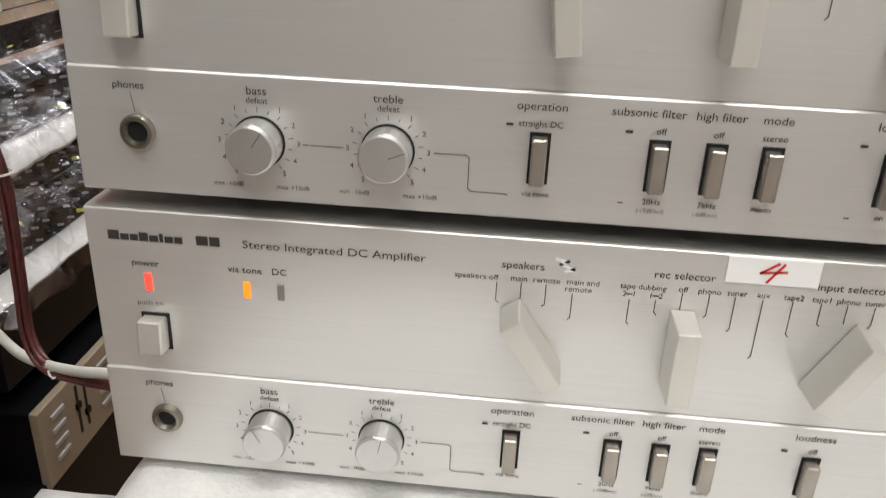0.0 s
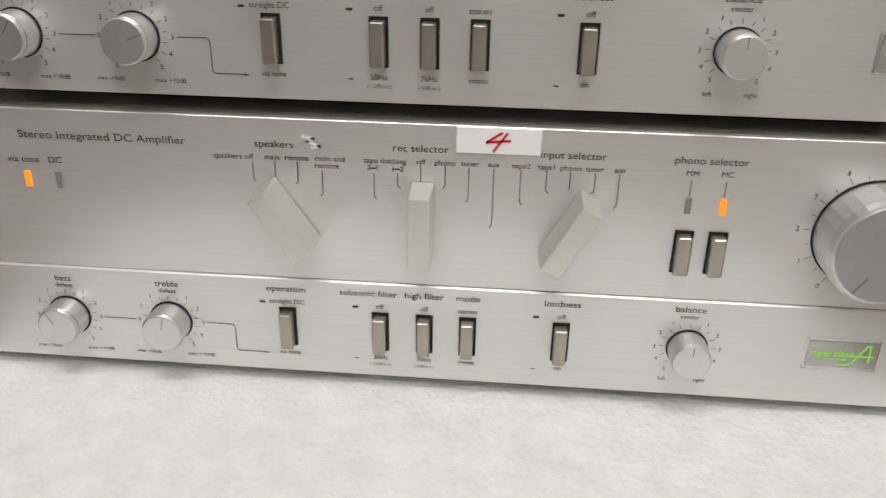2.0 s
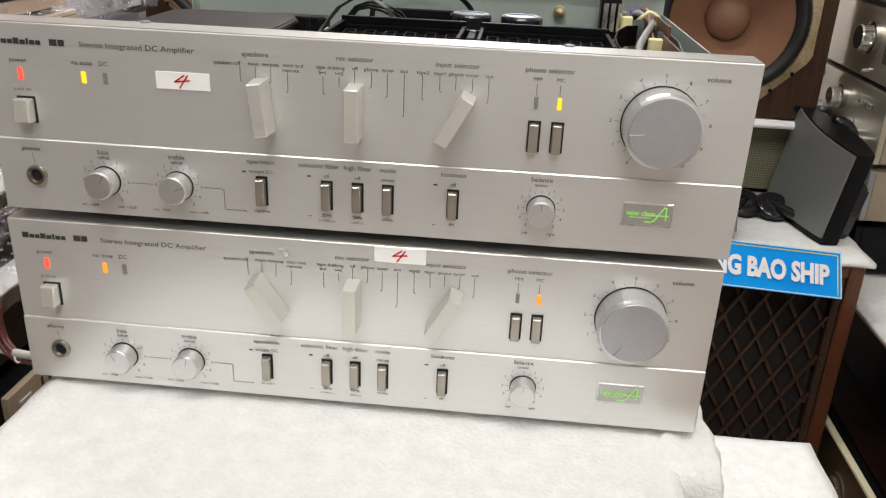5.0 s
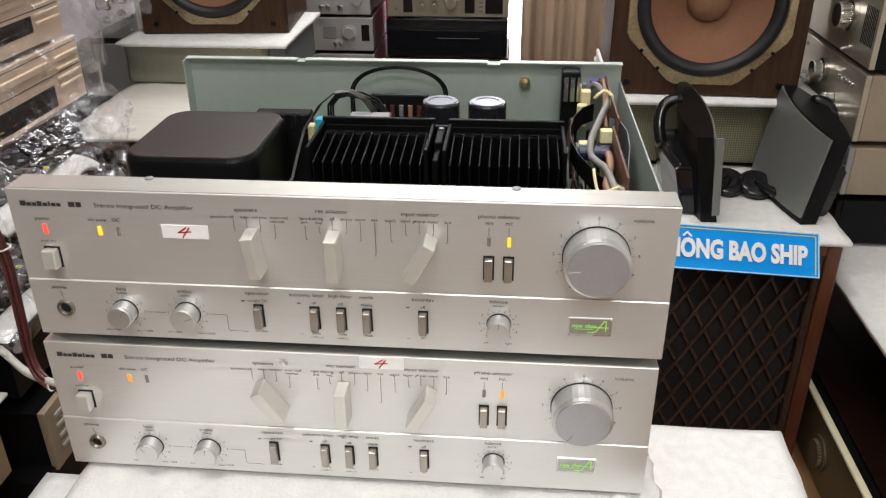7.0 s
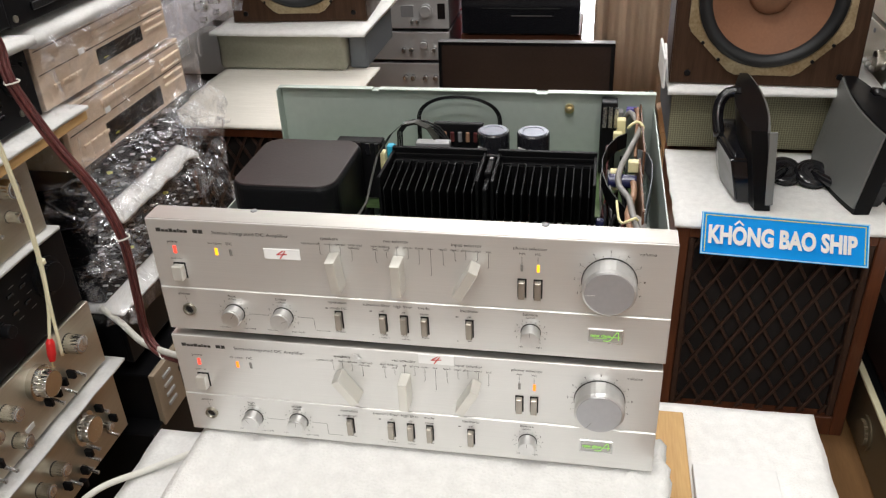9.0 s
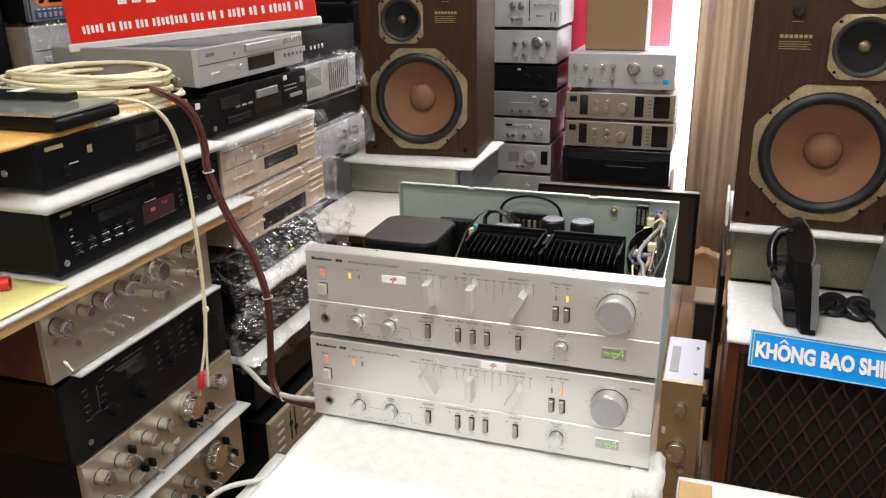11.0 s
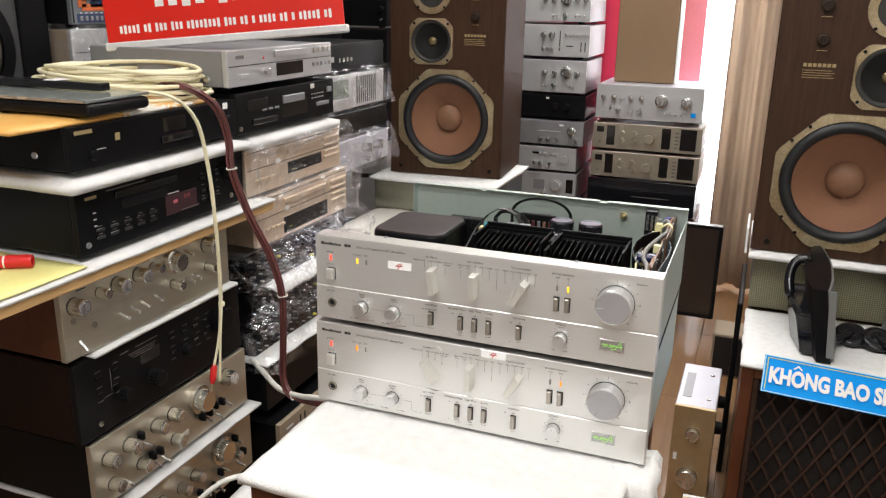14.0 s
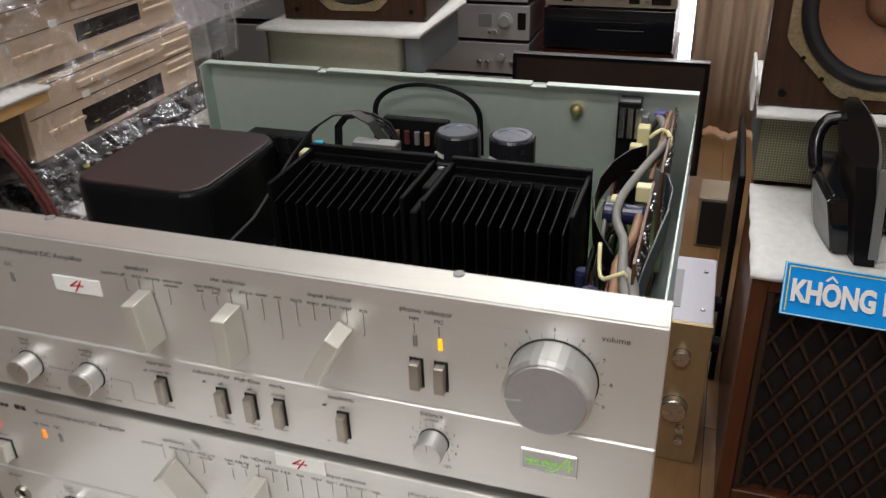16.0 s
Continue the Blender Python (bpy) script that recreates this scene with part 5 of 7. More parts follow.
def three_way(x, y, z, turn, side, size, label):
    """Walnut three-way box; side: to which hand the two small drivers sit."""
    W, H, D = 0.2075, 0.72, 0.33
    sp = thing("speaker", label, "speaker", Matrix.Translation((x, y, z)) @ pose(0, 0, 0, 0, 0, turn) @ Matrix.Diagonal((size, size, size, 1)), "three-way speakers")
    bm = bmesh.new()
    loops = [[(-W + 0.002, 0.002), (W - 0.002, 0.002), (W - 0.002, H - 0.002), (-W + 0.002, H - 0.002)]]
    for cx, cz, r in ((0.0, 0.203, 0.157), (side * 0.057, 0.474, 0.0700), (side * 0.057, 0.637, 0.046)):
        loops.append([(cx + r * math.cos(2 * math.pi * k / 48), cz + r * math.sin(2 * math.pi * k / 48)) for k in range(48)])
    edges = []
    for lp in loops:
        vs = [bm.verts.new((px, 0, pz)) for px, pz in lp]
        edges += [bm.edges.new((vs[k], vs[(k + 1) % len(vs)])) for k in range(len(vs))]
    bmesh.ops.triangle_fill(bm, use_beauty=True, use_dissolve=False, edges=edges)
    ex = bmesh.ops.extrude_face_region(bm, geom=bm.faces[:])
    for v in ex["geom"]:
        if isinstance(v, bmesh.types.BMVert):
            v.co.y += 0.06
    bmesh.ops.recalc_face_normals(bm, faces=bm.faces[:])
    part("baffle", bm, WALNUT, sp)
    part("cabinet", box(-W + 0.002, W - 0.002, 0.0605, D, 0.002, H - 0.002, 0.002), WALNUT, sp)
    part("side_board", box(-W - 0.001, -W + 0.0015, 0.001, D, 0.001, H, 0.001), WALNUT, sp)
    part("side_board", box(W - 0.0015, W + 0.001, 0.001, D, 0.001, H, 0.001), WALNUT, sp)
    part("top_board", box(-W, W, 0.001, D, H - 0.0015, H + 0.001, 0.001), WALNUT, sp)
    driver(sp, "woofer", 0.0, 0.203, 0.176, 2, CONE, CONE_CAP, True)
    driver(sp, "midrange", side * 0.057, 0.474, 0.079, 1, CONE_BLACK, DOME, False)
    tw = driver(sp, "tweeter", side * 0.057, 0.637, 0.070, 0, PLATE, DOME, False)
    for zz in (0.560, 0.642):
        k = part("level_dial", lathe([(0.015, 0.0), (0.017, 0.004), (0.013, 0.005), (0.012, 0.014), (0.010, 0.015)], 28), DIAL_BROWN, sp, at=Matrix.Translation((-side * 0.102, 0, zz)))
        part("grip", box(-0.002, 0.002, -0.017, -0.013, -0.011, 0.011, 0.0006), DIAL_BROWN, k)
        part("print_bar", strokes([[(-side * 0.102 - 0.012, zz - 0.026), (-side * 0.102 + 0.012, zz - 0.026)]], 0.0016, -0.0006), INK_GOLD, sp)
    for i in range(7):
        x0 = -side * 0.102 - 0.038 + 0.0112 * i
        part("name_bar", strokes([[(x0, 0.498), (x0 + 0.0085, 0.498)]], 0.0085, -0.0006, 0), INK_GOLD, sp)
    part("print_bar", strokes([[(-side * 0.102 - 0.038, 0.485 - 0.006 * i), (-side * 0.102 + (0.036 if i % 2 else 0.030), 0.485 - 0.006 * i)] for i in range(4)], 0.0016, -0.0006), INK_GOLD, sp)
    for sx in (-1, 1):
        for zz in (0.027, 0.700):
            part("grille_peg", lathe([(0.0075, 0.0), (0.0075, 0.0035), (0.005, 0.004)], 16), BLACK, sp, at=Matrix.Translation((sx * 0.168, 0, zz)))
    return sp


three_way(0.4923, 1.2443, 0.6825, -2.5, 1, 0.915, "walnut three-way speaker with a tan woofer cone, standing on foam")
three_way(-0.6823, 1.664, 0.7005, 4.4, -1, 0.92, "walnut three-way speaker on a plastic box, tan woofer")
st = thing("price_sticker", "small white price sticker with red writing on the speaker front", "sticker", Matrix.Translation((0.4530, 1.2452, 1.307)) @ pose(0, 0, 0, 0, 0, -2.5), "stickers")
part("paper", box(-0.0115, 0.0115, -0.0037, 0.0, -0.005, 0.005, 0.0003), STICKER, st)
part("handwriting", strokes([[(-0.006, 0.001), (-0.003, -0.001), (0.0, 0.002), (0.003, -0.001), (0.006, 0.001)]], 0.0018, -0.0042), RED_PLASTIC, st)

# mesh-fronted box below the nearer speaker
mb = thing("mesh_speaker", "olive mesh-fronted speaker box under a walnut speaker", "speaker", Matrix.Translation((0.315, 1.287, 0.5175)))
part("cabinet", box(0, 0.44, 0.006, 0.33, 0, 0.148, 0.004), SLATE, mb)
part("grille", box(0.0, 0.44, 0, 0.0055, 0.001, 0.146, 0.002), MESH_GREEN, mb, "olive perforated mesh grille")
solo("foam_sheet", slab(0.300, 0.745, 1.222, 1.58, 0.6665, 0.6810, 20, 14, 0.0012, 17.0, 0.003), FOAM, "white foam sheet between two speakers", "foam sheet", smooth=True)
solo("foam_scrap", box(0.2885, 0.2945, 1.255, 1.42, 0.668, 0.735, 0.002), FOAM, "upright white foam scrap beside the speaker", "foam sheet")

satellite(0.500, 0.977, 0.5185, 1, 0, (0.044, 0.152), "black satellite speaker seen edge-on, on white foam")
satellite(0.644, 0.976, 0.5185, -1, 5.6, (-0.031, 0.148), "black satellite speaker with silver grille on white foam")

# plastic box below the farther speaker
pb = thing("plastic_box", "pale grey-green cloth-covered box under a walnut speaker", "box", Matrix.Translation((-0.92, 1.608, 0.578)))
bm = box(0, 0.378, 0, 0.34, 0, 0.106, 0.012, 3)
bmesh.ops.subdivide_edges(bm, edges=[e for e in bm.edges if e.calc_length() > 0.03], cuts=22, use_grid_fill=True)
for v in bm.verts:
    if v.co.y < 0.02:
        x, z = v.co.x, v.co.z
        sag = math.sin(math.pi * min(max(z / 0.106, 0), 1))
        v.co.y += sag * (0.007 * noise.noise(Vector((x * 9 + z * 16, z * 7, 2.0))) + 0.006 * math.exp(-((x - 0.23 - 1.1 * (z - 0.05)) / 0.018) ** 2) - 0.004 * math.exp(-((z - 0.088 + 0.06 * x) / 0.008) ** 2))
part("tub", bm, BOX_GREEN, pb, smooth=True)
part("side_case", box(0.380, 0.430, 0.03, 0.34, 0, 0.1065, 0.004), SLATE, pb)
solo("foam_sheet", slab(-0.92, -0.475, 1.571, 1.98, 0.6850, 0.6990, 20, 14, 0.001, 19.0, 0.003), FOAM, "white foam sheet under the speaker", "foam sheet", smooth=True)


# ---- hi-fi units ----
def unit(name, label, w, h, d, m, front, case, items, group="", cat="amplifier", feet=True, lip=0.004, category=None):
    """A hi-fi box: the front faces -y, its lower edge in the middle is the origin. items: rows of control kind, x, z and sizes."""
    u = thing(name, label, category or cat, m, group)
    f = 0.008 if feet else 0.0
    part("case", box(-w / 2 + 0.002, w / 2 - 0.002, 0.012, d, f, h - 0.0015, 0.002), case, u)
    part("fascia", box(-w / 2, w / 2, 0, 0.0115, f, h, 0.0018, 2), front, u)
    if feet:
        for x in (-w * 0.4, w * 0.4):
            for y in (0.04, d - 0.05):
                part("foot", lathe([(0.014, 0), (0.015, f + 0.001)], 16, "z"), BLACK, u, at=Matrix.Translation((x, y, 0)))
    for it in items:
        k, x, z = it[0], it[1] * w / 2, f + it[2] * (h - f)
        if k == "knob":
            kk = knob(u, x, z, it[3], it[4], it[5] if len(it) > 5 else None, skirt=it[3] > 0.008, ridges=18 if it[3] > 0.01 else 0)
            if it[3] > 0.009 and (len(it) < 6 or it[5] is STEEL):
                part("groove", lathe([(it[3] * 0.80, it[4] - 0.0002), (it[3] * 0.80, it[4] + 0.0003), (it[3] * 0.70, it[4] + 0.0003)], 28), GUNMETAL, kk)
                part("cap", lathe([(it[3] * 0.70, it[4]), (it[3] * 0.68, it[4] + 0.0009), (it[3] * 0.3, it[4] + 0.0007)], 28), STEEL, kk)
        elif k == "dial":
            kk = knob(u, x, z, it[3], it[4], it[5] if len(it) > 5 else KNOB_ALU, ridges=26)
            part("collar", lathe([(it[3] * 1.3, 0), (it[3] * 1.3, it[4] * 0.35), (it[3] * 1.1, it[4] * 0.4)], 32), it[5] if len(it) > 5 else KNOB_ALU, kk)
        elif k == "lever":
            part("switch_lever", lathe([(0.0034, 0), (0.0026, 0.012), (0.0034, 0.020), (0.001, 0.021)], 12), STEEL, u, at=Matrix.Translation((x, 0, z)) @ pose(0, 0, 0, it[3] if len(it) > 3 else 15))
        elif k == "tag":
            part("lever_tag", box(-0.004, 0.004, -0.016, -0.001, -0.008, 0.008, 0.002), BLACK, u, at=Matrix.Translation((x, 0, z)))
        elif k == "btn":
            part("button", box(x - it[3] / 2, x + it[3] / 2, -0.003, 0.001, z - it[4] / 2, z + it[4] / 2, 0.0008), it[5] if len(it) > 5 else front, u)
        elif k == "win":
            part("display", box(x - it[3] / 2, x + it[3] / 2, -0.0012, 0.001, z - it[4] / 2, z + it[4] / 2, 0.0005), it[5] if len(it) > 5 else SCREEN, u)
        elif k == "jack":
            part("socket", lathe([(0.0050, 0), (0.0050, 0.002), (0.0038, 0.0025), (0.0034, 0.001)], 20), NICKEL if len(it) < 4 else it[3], u, at=Matrix.Translation((x, 0, z)))
        elif k == "bar":
            part("print_bar", strokes([[(x - it[3] / 2, z), (x + it[3] / 2, z)]], it[4], -0.0016, 0), it[5] if len(it) > 5 else INK, u)
        elif k == "slit":
            part("slot", box(x - it[3] / 2, x + it[3] / 2, -0.0008, 0.0005, z - it[4] / 2, z + it[4] / 2), DARK_HOLE, u)
        elif k == "tray":
            t = part("tray", box(x - it[3] / 2, x + it[3] / 2, -0.0045, 0.001, z - it[4] / 2, z + it[4] / 2, 0.0012), it[5] if len(it) > 5 else front, u)
        elif k == "text":
            lettering(it[3], x, z, it[4], u, it[5], y=-0.0016)
    return u


def left_at(y, z, x=-0.66, turn=0.0):
    return Matrix.Translation((x, y, z)) @ pose(0, 0, 0, 0, 0, 90 + turn)


def right_at(y, z, x=0.76, turn=0.0):
    return Matrix.Translation((x, y, z)) @ pose(0, 0, 0, 0, 0, -90 + turn)


R = "left row of hi-fi units"
row = lambda k, xs, z, *rest: [(k, x, z, *rest) for x in xs]
# near column, from below
unit("amplifier", "old silver amplifier at the bottom of the row", 0.43, 0.145, 0.33, left_at(0.247, 0.282), SILVER_OLD, DARK_WOOD,
     [("dial", 0.48, 0.68, 0.0225, 0.026), ("knob", 0.10, 0.60, 0.0120, 0.022), ("knob", -0.09, 0.57, 0.0115, 0.022), ("knob", -0.35, 0.6, 0.0115, 0.022), ("knob", -0.6, 0.6, 0.0115, 0.022), ("knob", -0.82, 0.6, 0.0115, 0.022), ("knob", 0.67, 0.45, 0.0095, 0.024)]
     + row("lever", (0.74, 0.46, 0.36, 0.20, -0.1, -0.35), 0.24) + [("lever", 0.72, 0.66), ("lever", 0.50, 0.36), ("lever", 0.40, 0.12)] + [("tag", x, z) for x, z in ((0.68, 0.72), (0.43, 0.36), (0.33, 0.22), (0.28, 0.10), (0.12, 0.30), (-0.2, 0.34), (0.80, 0.40))], R)
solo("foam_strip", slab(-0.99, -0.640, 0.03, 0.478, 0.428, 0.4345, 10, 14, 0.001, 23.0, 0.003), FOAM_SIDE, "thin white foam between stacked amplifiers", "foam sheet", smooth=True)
unit("amplifier", "old silver amplifier with turned metal knobs and a cable plug", 0.432, 0.130, 0.33, left_at(0.240, 0.4355), SILVER_OLD, BLACK,
     [("dial", 0.26, 0.66, 0.0215, 0.028), ("knob", 0.66, 0.73, 0.0160, 0.026), ("knob", -0.09, 0.70, 0.0125, 0.024), ("knob", -0.30, 0.69, 0.0125, 0.024), ("knob", -0.62, 0.68, 0.0130, 0.024), ("knob", -0.85, 0.68, 0.0125, 0.024), ("knob", -0.08, 0.26, 0.0115, 0.022), ("knob", -0.50, 0.26, 0.0115, 0.022), ("knob", -0.82, 0.26, 0.0115, 0.022), ("win", 0.06, 0.23, 0.020, 0.009, WHITE)]
     + [("lever", x, z) for x, z in ((0.63, 0.30), (0.49, 0.20), (0.34, 0.26), (-0.46, 0.58), (-0.25, 0.12), (-0.36, 0.14), (-0.70, 0.2))] + [("tag", x, z) for x, z in ((0.55, 0.38), (0.45, 0.40), (0.36, 0.35), (0.26, 0.35), (-0.51, 0.74), (-0.40, 0.31), (-0.31, 0.30))], R)
unit("amplifier", "black amplifier with small buttons and round dial", 0.437, 0.147, 0.36, left_at(0.2265, 0.5665), BLACK, DARK_WOOD,
     [("dial", 0.72, 0.60, 0.024, 0.016, BLACK), ("win", -0.22, 0.66, 0.05, 0.022, SCREEN), ("knob", -0.55, 0.36, 0.011, 0.018, BLACK), ("knob", -0.2, 0.34, 0.014, 0.02, BLACK), ("knob", 0.2, 0.45, 0.010, 0.016, BLACK), ("jack", -0.80, 0.14), ("bar", -0.25, 0.86, 0.055, 0.0014, INK_FAINT), ("bar", -0.5, 0.86, 0.02, 0.0022, INK_FAINT)]
     + [("btn", x, z, 0.012, 0.005, BLACK_GLOSS) for x in (-0.78, -0.62, 0.05, 0.2, 0.35, 0.48) for z in (0.72, 0.52)] + [("bar", x, z, 0.012, 0.0012, INK_FAINT) for x in (-0.78, -0.6, 0.05, 0.22, 0.38, 0.52) for z in (0.60, 0.80, 0.42)] + [("bar", -0.3, 0.80 - 0.03 * i, 0.07 - 0.01 * i, 0.0012, INK_FAINT) for i in range(3)] + [("bar", -0.66, 0.62, 0.0012, 0.04, INK_FAINT), ("bar", -0.70, 0.44, 0.02, 0.001, INK_FAINT)], R)
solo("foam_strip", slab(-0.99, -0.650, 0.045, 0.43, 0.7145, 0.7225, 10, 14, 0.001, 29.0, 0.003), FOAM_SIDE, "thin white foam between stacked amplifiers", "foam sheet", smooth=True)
wa = unit("amplifier", "silver-fronted amplifier in a red-brown wooden case", 0.42, 0.117, 0.36, left_at(0.2095, 0.7235), SILVER_OLD, CASE_WOOD,
          [("knob", -0.88, 0.74, 0.0135, 0.024), ("knob", -0.62, 0.78, 0.0085, 0.022), ("knob", -0.44, 0.79, 0.0125, 0.024), ("knob", -0.20, 0.80, 0.0125, 0.024), ("knob", -0.02, 0.81, 0.0085, 0.022), ("dial", 0.21, 0.79, 0.0165, 0.026), ("lever", 0.39, 0.86), ("knob", 0.68, 0.82, 0.0145, 0.024), ("knob", 0.21, 0.42, 0.0085, 0.024), ("knob", 0.68, 0.45, 0.0085, 0.022), ("lever", -0.86, 0.22, 40), ("lever", -0.43, 0.34), ("lever", -0.31, 0.36), ("lever", -0.19, 0.37), ("lever", -0.03, 0.38), ("lever", 0.38, 0.42), ("lever", 0.47, 0.43), ("jack", -0.90, 0.54), ("jack", -0.70, 0.36), ("win", -0.02, 0.95, 0.012, 0.005, WHITE), ("bar", -0.8, 0.93, 0.02, 0.002, INK)], R, feet=False)
for zz in (0.06,):
    part("screw", lathe([(0.006, 0), (0.005, 0.002)], 14), STEEL, wa, at=Matrix.Translation((-0.209, 0.17, zz)) @ pose(0, 0, 0, 0, 0, -90))
# board with foam over that column
bd = thing("shelf_board", "plywood board with white foam, laid over an amplifier", "board", group=R)
part("plank", box(-1.04, -0.638, -0.26, 0.556, 0.8435, 0.8605, 0.002), PLY, bd)
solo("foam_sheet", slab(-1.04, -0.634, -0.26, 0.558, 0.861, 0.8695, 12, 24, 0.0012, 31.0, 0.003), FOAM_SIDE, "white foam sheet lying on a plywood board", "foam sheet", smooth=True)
paper = solo("paper_sheet", slab(-0.86, -0.640, -0.24, 0.045, 0.8705, 0.8718, 10, 10, 0.0008, 37.0, 0.001), YELLOW_PAPER, "yellow paper sheet with small red marks", "paper", smooth=True)
mk = thing("marker_pen", "red marker pen lying on yellow paper", "pen", Matrix.Translation((-0.738, -0.012, 0.882)) @ pose(0, 0, 0, 0, 0, -58))
part("barrel", lathe([(0.0095, 0.0), (0.0095, 0.08)], 20), RED_PLASTIC, mk)
part("cap", lathe([(0.0064, -0.024), (0.0070, -0.034), (0.0098, -0.034), (0.0104, -0.031), (0.0104, 0.002)], 24), RED_PLASTIC, mk)
part("label_band", lathe([(0.0097, 0.0035), (0.0097, 0.006)], 20), WHITE, mk)
part("label_band", lathe([(0.0097, 0.020), (0.0097, 0.06)], 20), WHITE, mk)
for x, y in ((-0.70, -0.10), (-0.685, -0.155), (-0.735, -0.06)):
    part("red_mark", strokes([[(-0.004, 0.003), (-0.001, -0.002), (0.003, 0.002)], [(0.001, 0.004), (0.005, -0.001)]], 0.0011), RED_PLASTIC, paper, at=Matrix.Translation((x, y, 0.8733)) @ pose(0, 0, 0, -90))
unit("disc_player", "black disc player with a dim pink display", 0.433, 0.112, 0.36, left_at(0.268, 0.8705), BLACK, BLACK,
           [("win", 0.12, 0.36, 0.085, 0.034, LED_PINK), ("win", -0.3, 0.62, 0.11, 0.016, BLACK_GLOSS), ("tray", -0.28, 0.80, 0.15, 0.012, BLACK_GLOSS), ("dial", 0.80, 0.66, 0.019, 0.012, BLACK), ("jack", 0.80, 0.17), ("bar", -0.86, 0.86, 0.024, 0.005, INK_GOLD), ("jack", -0.92, 0.16, GUNMETAL), ("text", 0.19, 0.44, "3:41", 0.011, LED_DIM), ("bar", 0.04, 0.40, 0.012, 0.006, LED_DIM)]
           + [("btn", -0.80 + 0.14 * i, z, 0.018, 0.006, BLACK_GLOSS) for i in range(5) for z in (0.34, 0.22)] + [("btn", 0.40 + 0.1 * i, z, 0.014, 0.006, BLACK_GLOSS) for i in range(3) for z in (0.66, 0.42, 0.26)]
           + [("bar", -0.84, z, 0.006, 0.002, INK_WHITE) for z in (0.62, 0.52, 0.42)] + [("knob", x, 0.78, 0.004, 0.006, BLACK) for x in (0.62, 0.68, 0.92)] + [("bar", x, z, 0.009, 0.0014, INK_FAINT) for x in (-0.80, -0.66, -0.52, -0.38, -0.24) for z in (0.28, 0.40)] + [("bar", x, z, 0.008, 0.0014, INK_FAINT) for x in (0.4, 0.5, 0.6) for z in (0.54, 0.34, 0.74)] + [("bar", -0.5, 0.9, 0.09, 0.002, INK_FAINT), ("bar", 0.02, 0.56, 0.03, 0.0016, INK_WHITE), ("bar", 0.22, 0.22, 0.05, 0.0014, INK_FAINT)], R, cat="disc player")
solo("foam_sheet", slab(-1.03, -0.640, 0.03, 0.488, 0.9835, 1.002, 12, 16, 0.001, 41.0, 0.003), FOAM_SIDE, "white foam sheet between two players", "foam sheet", smooth=True)
mar = unit("disc_player", "flat black disc player with small round badge", 0.420, 0.076, 0.33, left_at(0.262, 1.003), BLACK, BLACK,
           [("bar", -0.86, 0.86, 0.036, 0.006, INK_GOLD), ("win", 0.14, 0.66, 0.060, 0.024, SCREEN), ("tray", 0.16, 0.32, 0.085, 0.012, BLACK_GLOSS), ("jack", 0.80, 0.24), ("win", -0.52, 0.62, 0.010, 0.012, INK_GOLD), ("knob", -0.78, 0.3, 0.007, 0.006, BLACK), ("btn", 0.74, 0.55, 0.02, 0.006, BLACK_GLOSS), ("btn", 0.86, 0.55, 0.012, 0.006, BLACK_GLOSS), ("bar", -0.7, 0.42, 0.02, 0.0015, INK_WHITE), ("win", 0.84, 0.86, 0.014, 0.011, WHITE)], R, cat="disc player")
part("case_screw", lathe([(0.006, 0), (0.005, 0.002)], 14), STEEL, mar, at=Matrix.Translation((-0.2085, 0.07, 0.03)) @ pose(0, 0, 0, 0, 0, -90))
solo("cardboard_sheet", slab(-1.0, -0.668, -0.04, 0.42, 1.0795, 1.088, 14, 18, 0.002, 43.0, 0.004), TAPED, "cardboard patched with orange and white tape", "cardboard", smooth=True)
pl = thing("panel_stack", "grey glass-topped panel on a flat black tray", "panel", Matrix.Translation((-0.84, 0.155, 1.0905)) @ pose(0, 0, 0, 0, 0, 2))
part("tray", box(-0.21, 0.188, -0.075, 0.068, 0.0, 0.019, 0.007, 3), BLACK, pl)
part("glass_panel", box(-0.21, 0.184, -0.072, 0.072, 0.0205, 0.0255, 0.001), DARK_GLASS, pl)
part("panel_edge", box(-0.205, 0.180, -0.0735, -0.0722, 0.0208, 0.0250), STEEL, pl)
part("rail", box(-0.20, 0.13, 0.02, 0.045, 0.0275, 0.040, 0.002), BLACK_GLOSS, pl)
part("tape_piece", box(0.02, 0.045, 0.015, 0.05, 0.0405, 0.0412), WHITE, pl)

# farther column of the row
unit("amplifier", "sand-coloured low unit with sliders", 0.40, 0.125, 0.30, left_at(0.72, 0.232, -0.625), SAND, BLACK,
     [("slit", x, 0.55, 0.005, 0.075) for x in (-0.56, -0.46, 0.3, 0.42)] + [("btn", x, z, 0.012, 0.010, BLACK) for x, z in ((-0.56, 0.6), (-0.46, 0.42), (0.3, 0.5), (0.42, 0.6))] + [("btn", x, 0.26 + 0.18 * i, 0.03, 0.007, SILVER_CD) for x in (-0.8, -0.2, 0.05, 0.7) for i in range(4)], R)
solo("crate", box(-1.0, -0.63, 0.48, 0.92, 0.0, 0.249, 0.003), BLACK, "black crate on the floor below stacked units", "crate")
unit("mixer", "black unit under clear wrap, low in the row", 0.40, 0.13, 0.3, left_at(0.72, 0.378, -0.655), BLACK, BLACK, [], R, cat="mixer")


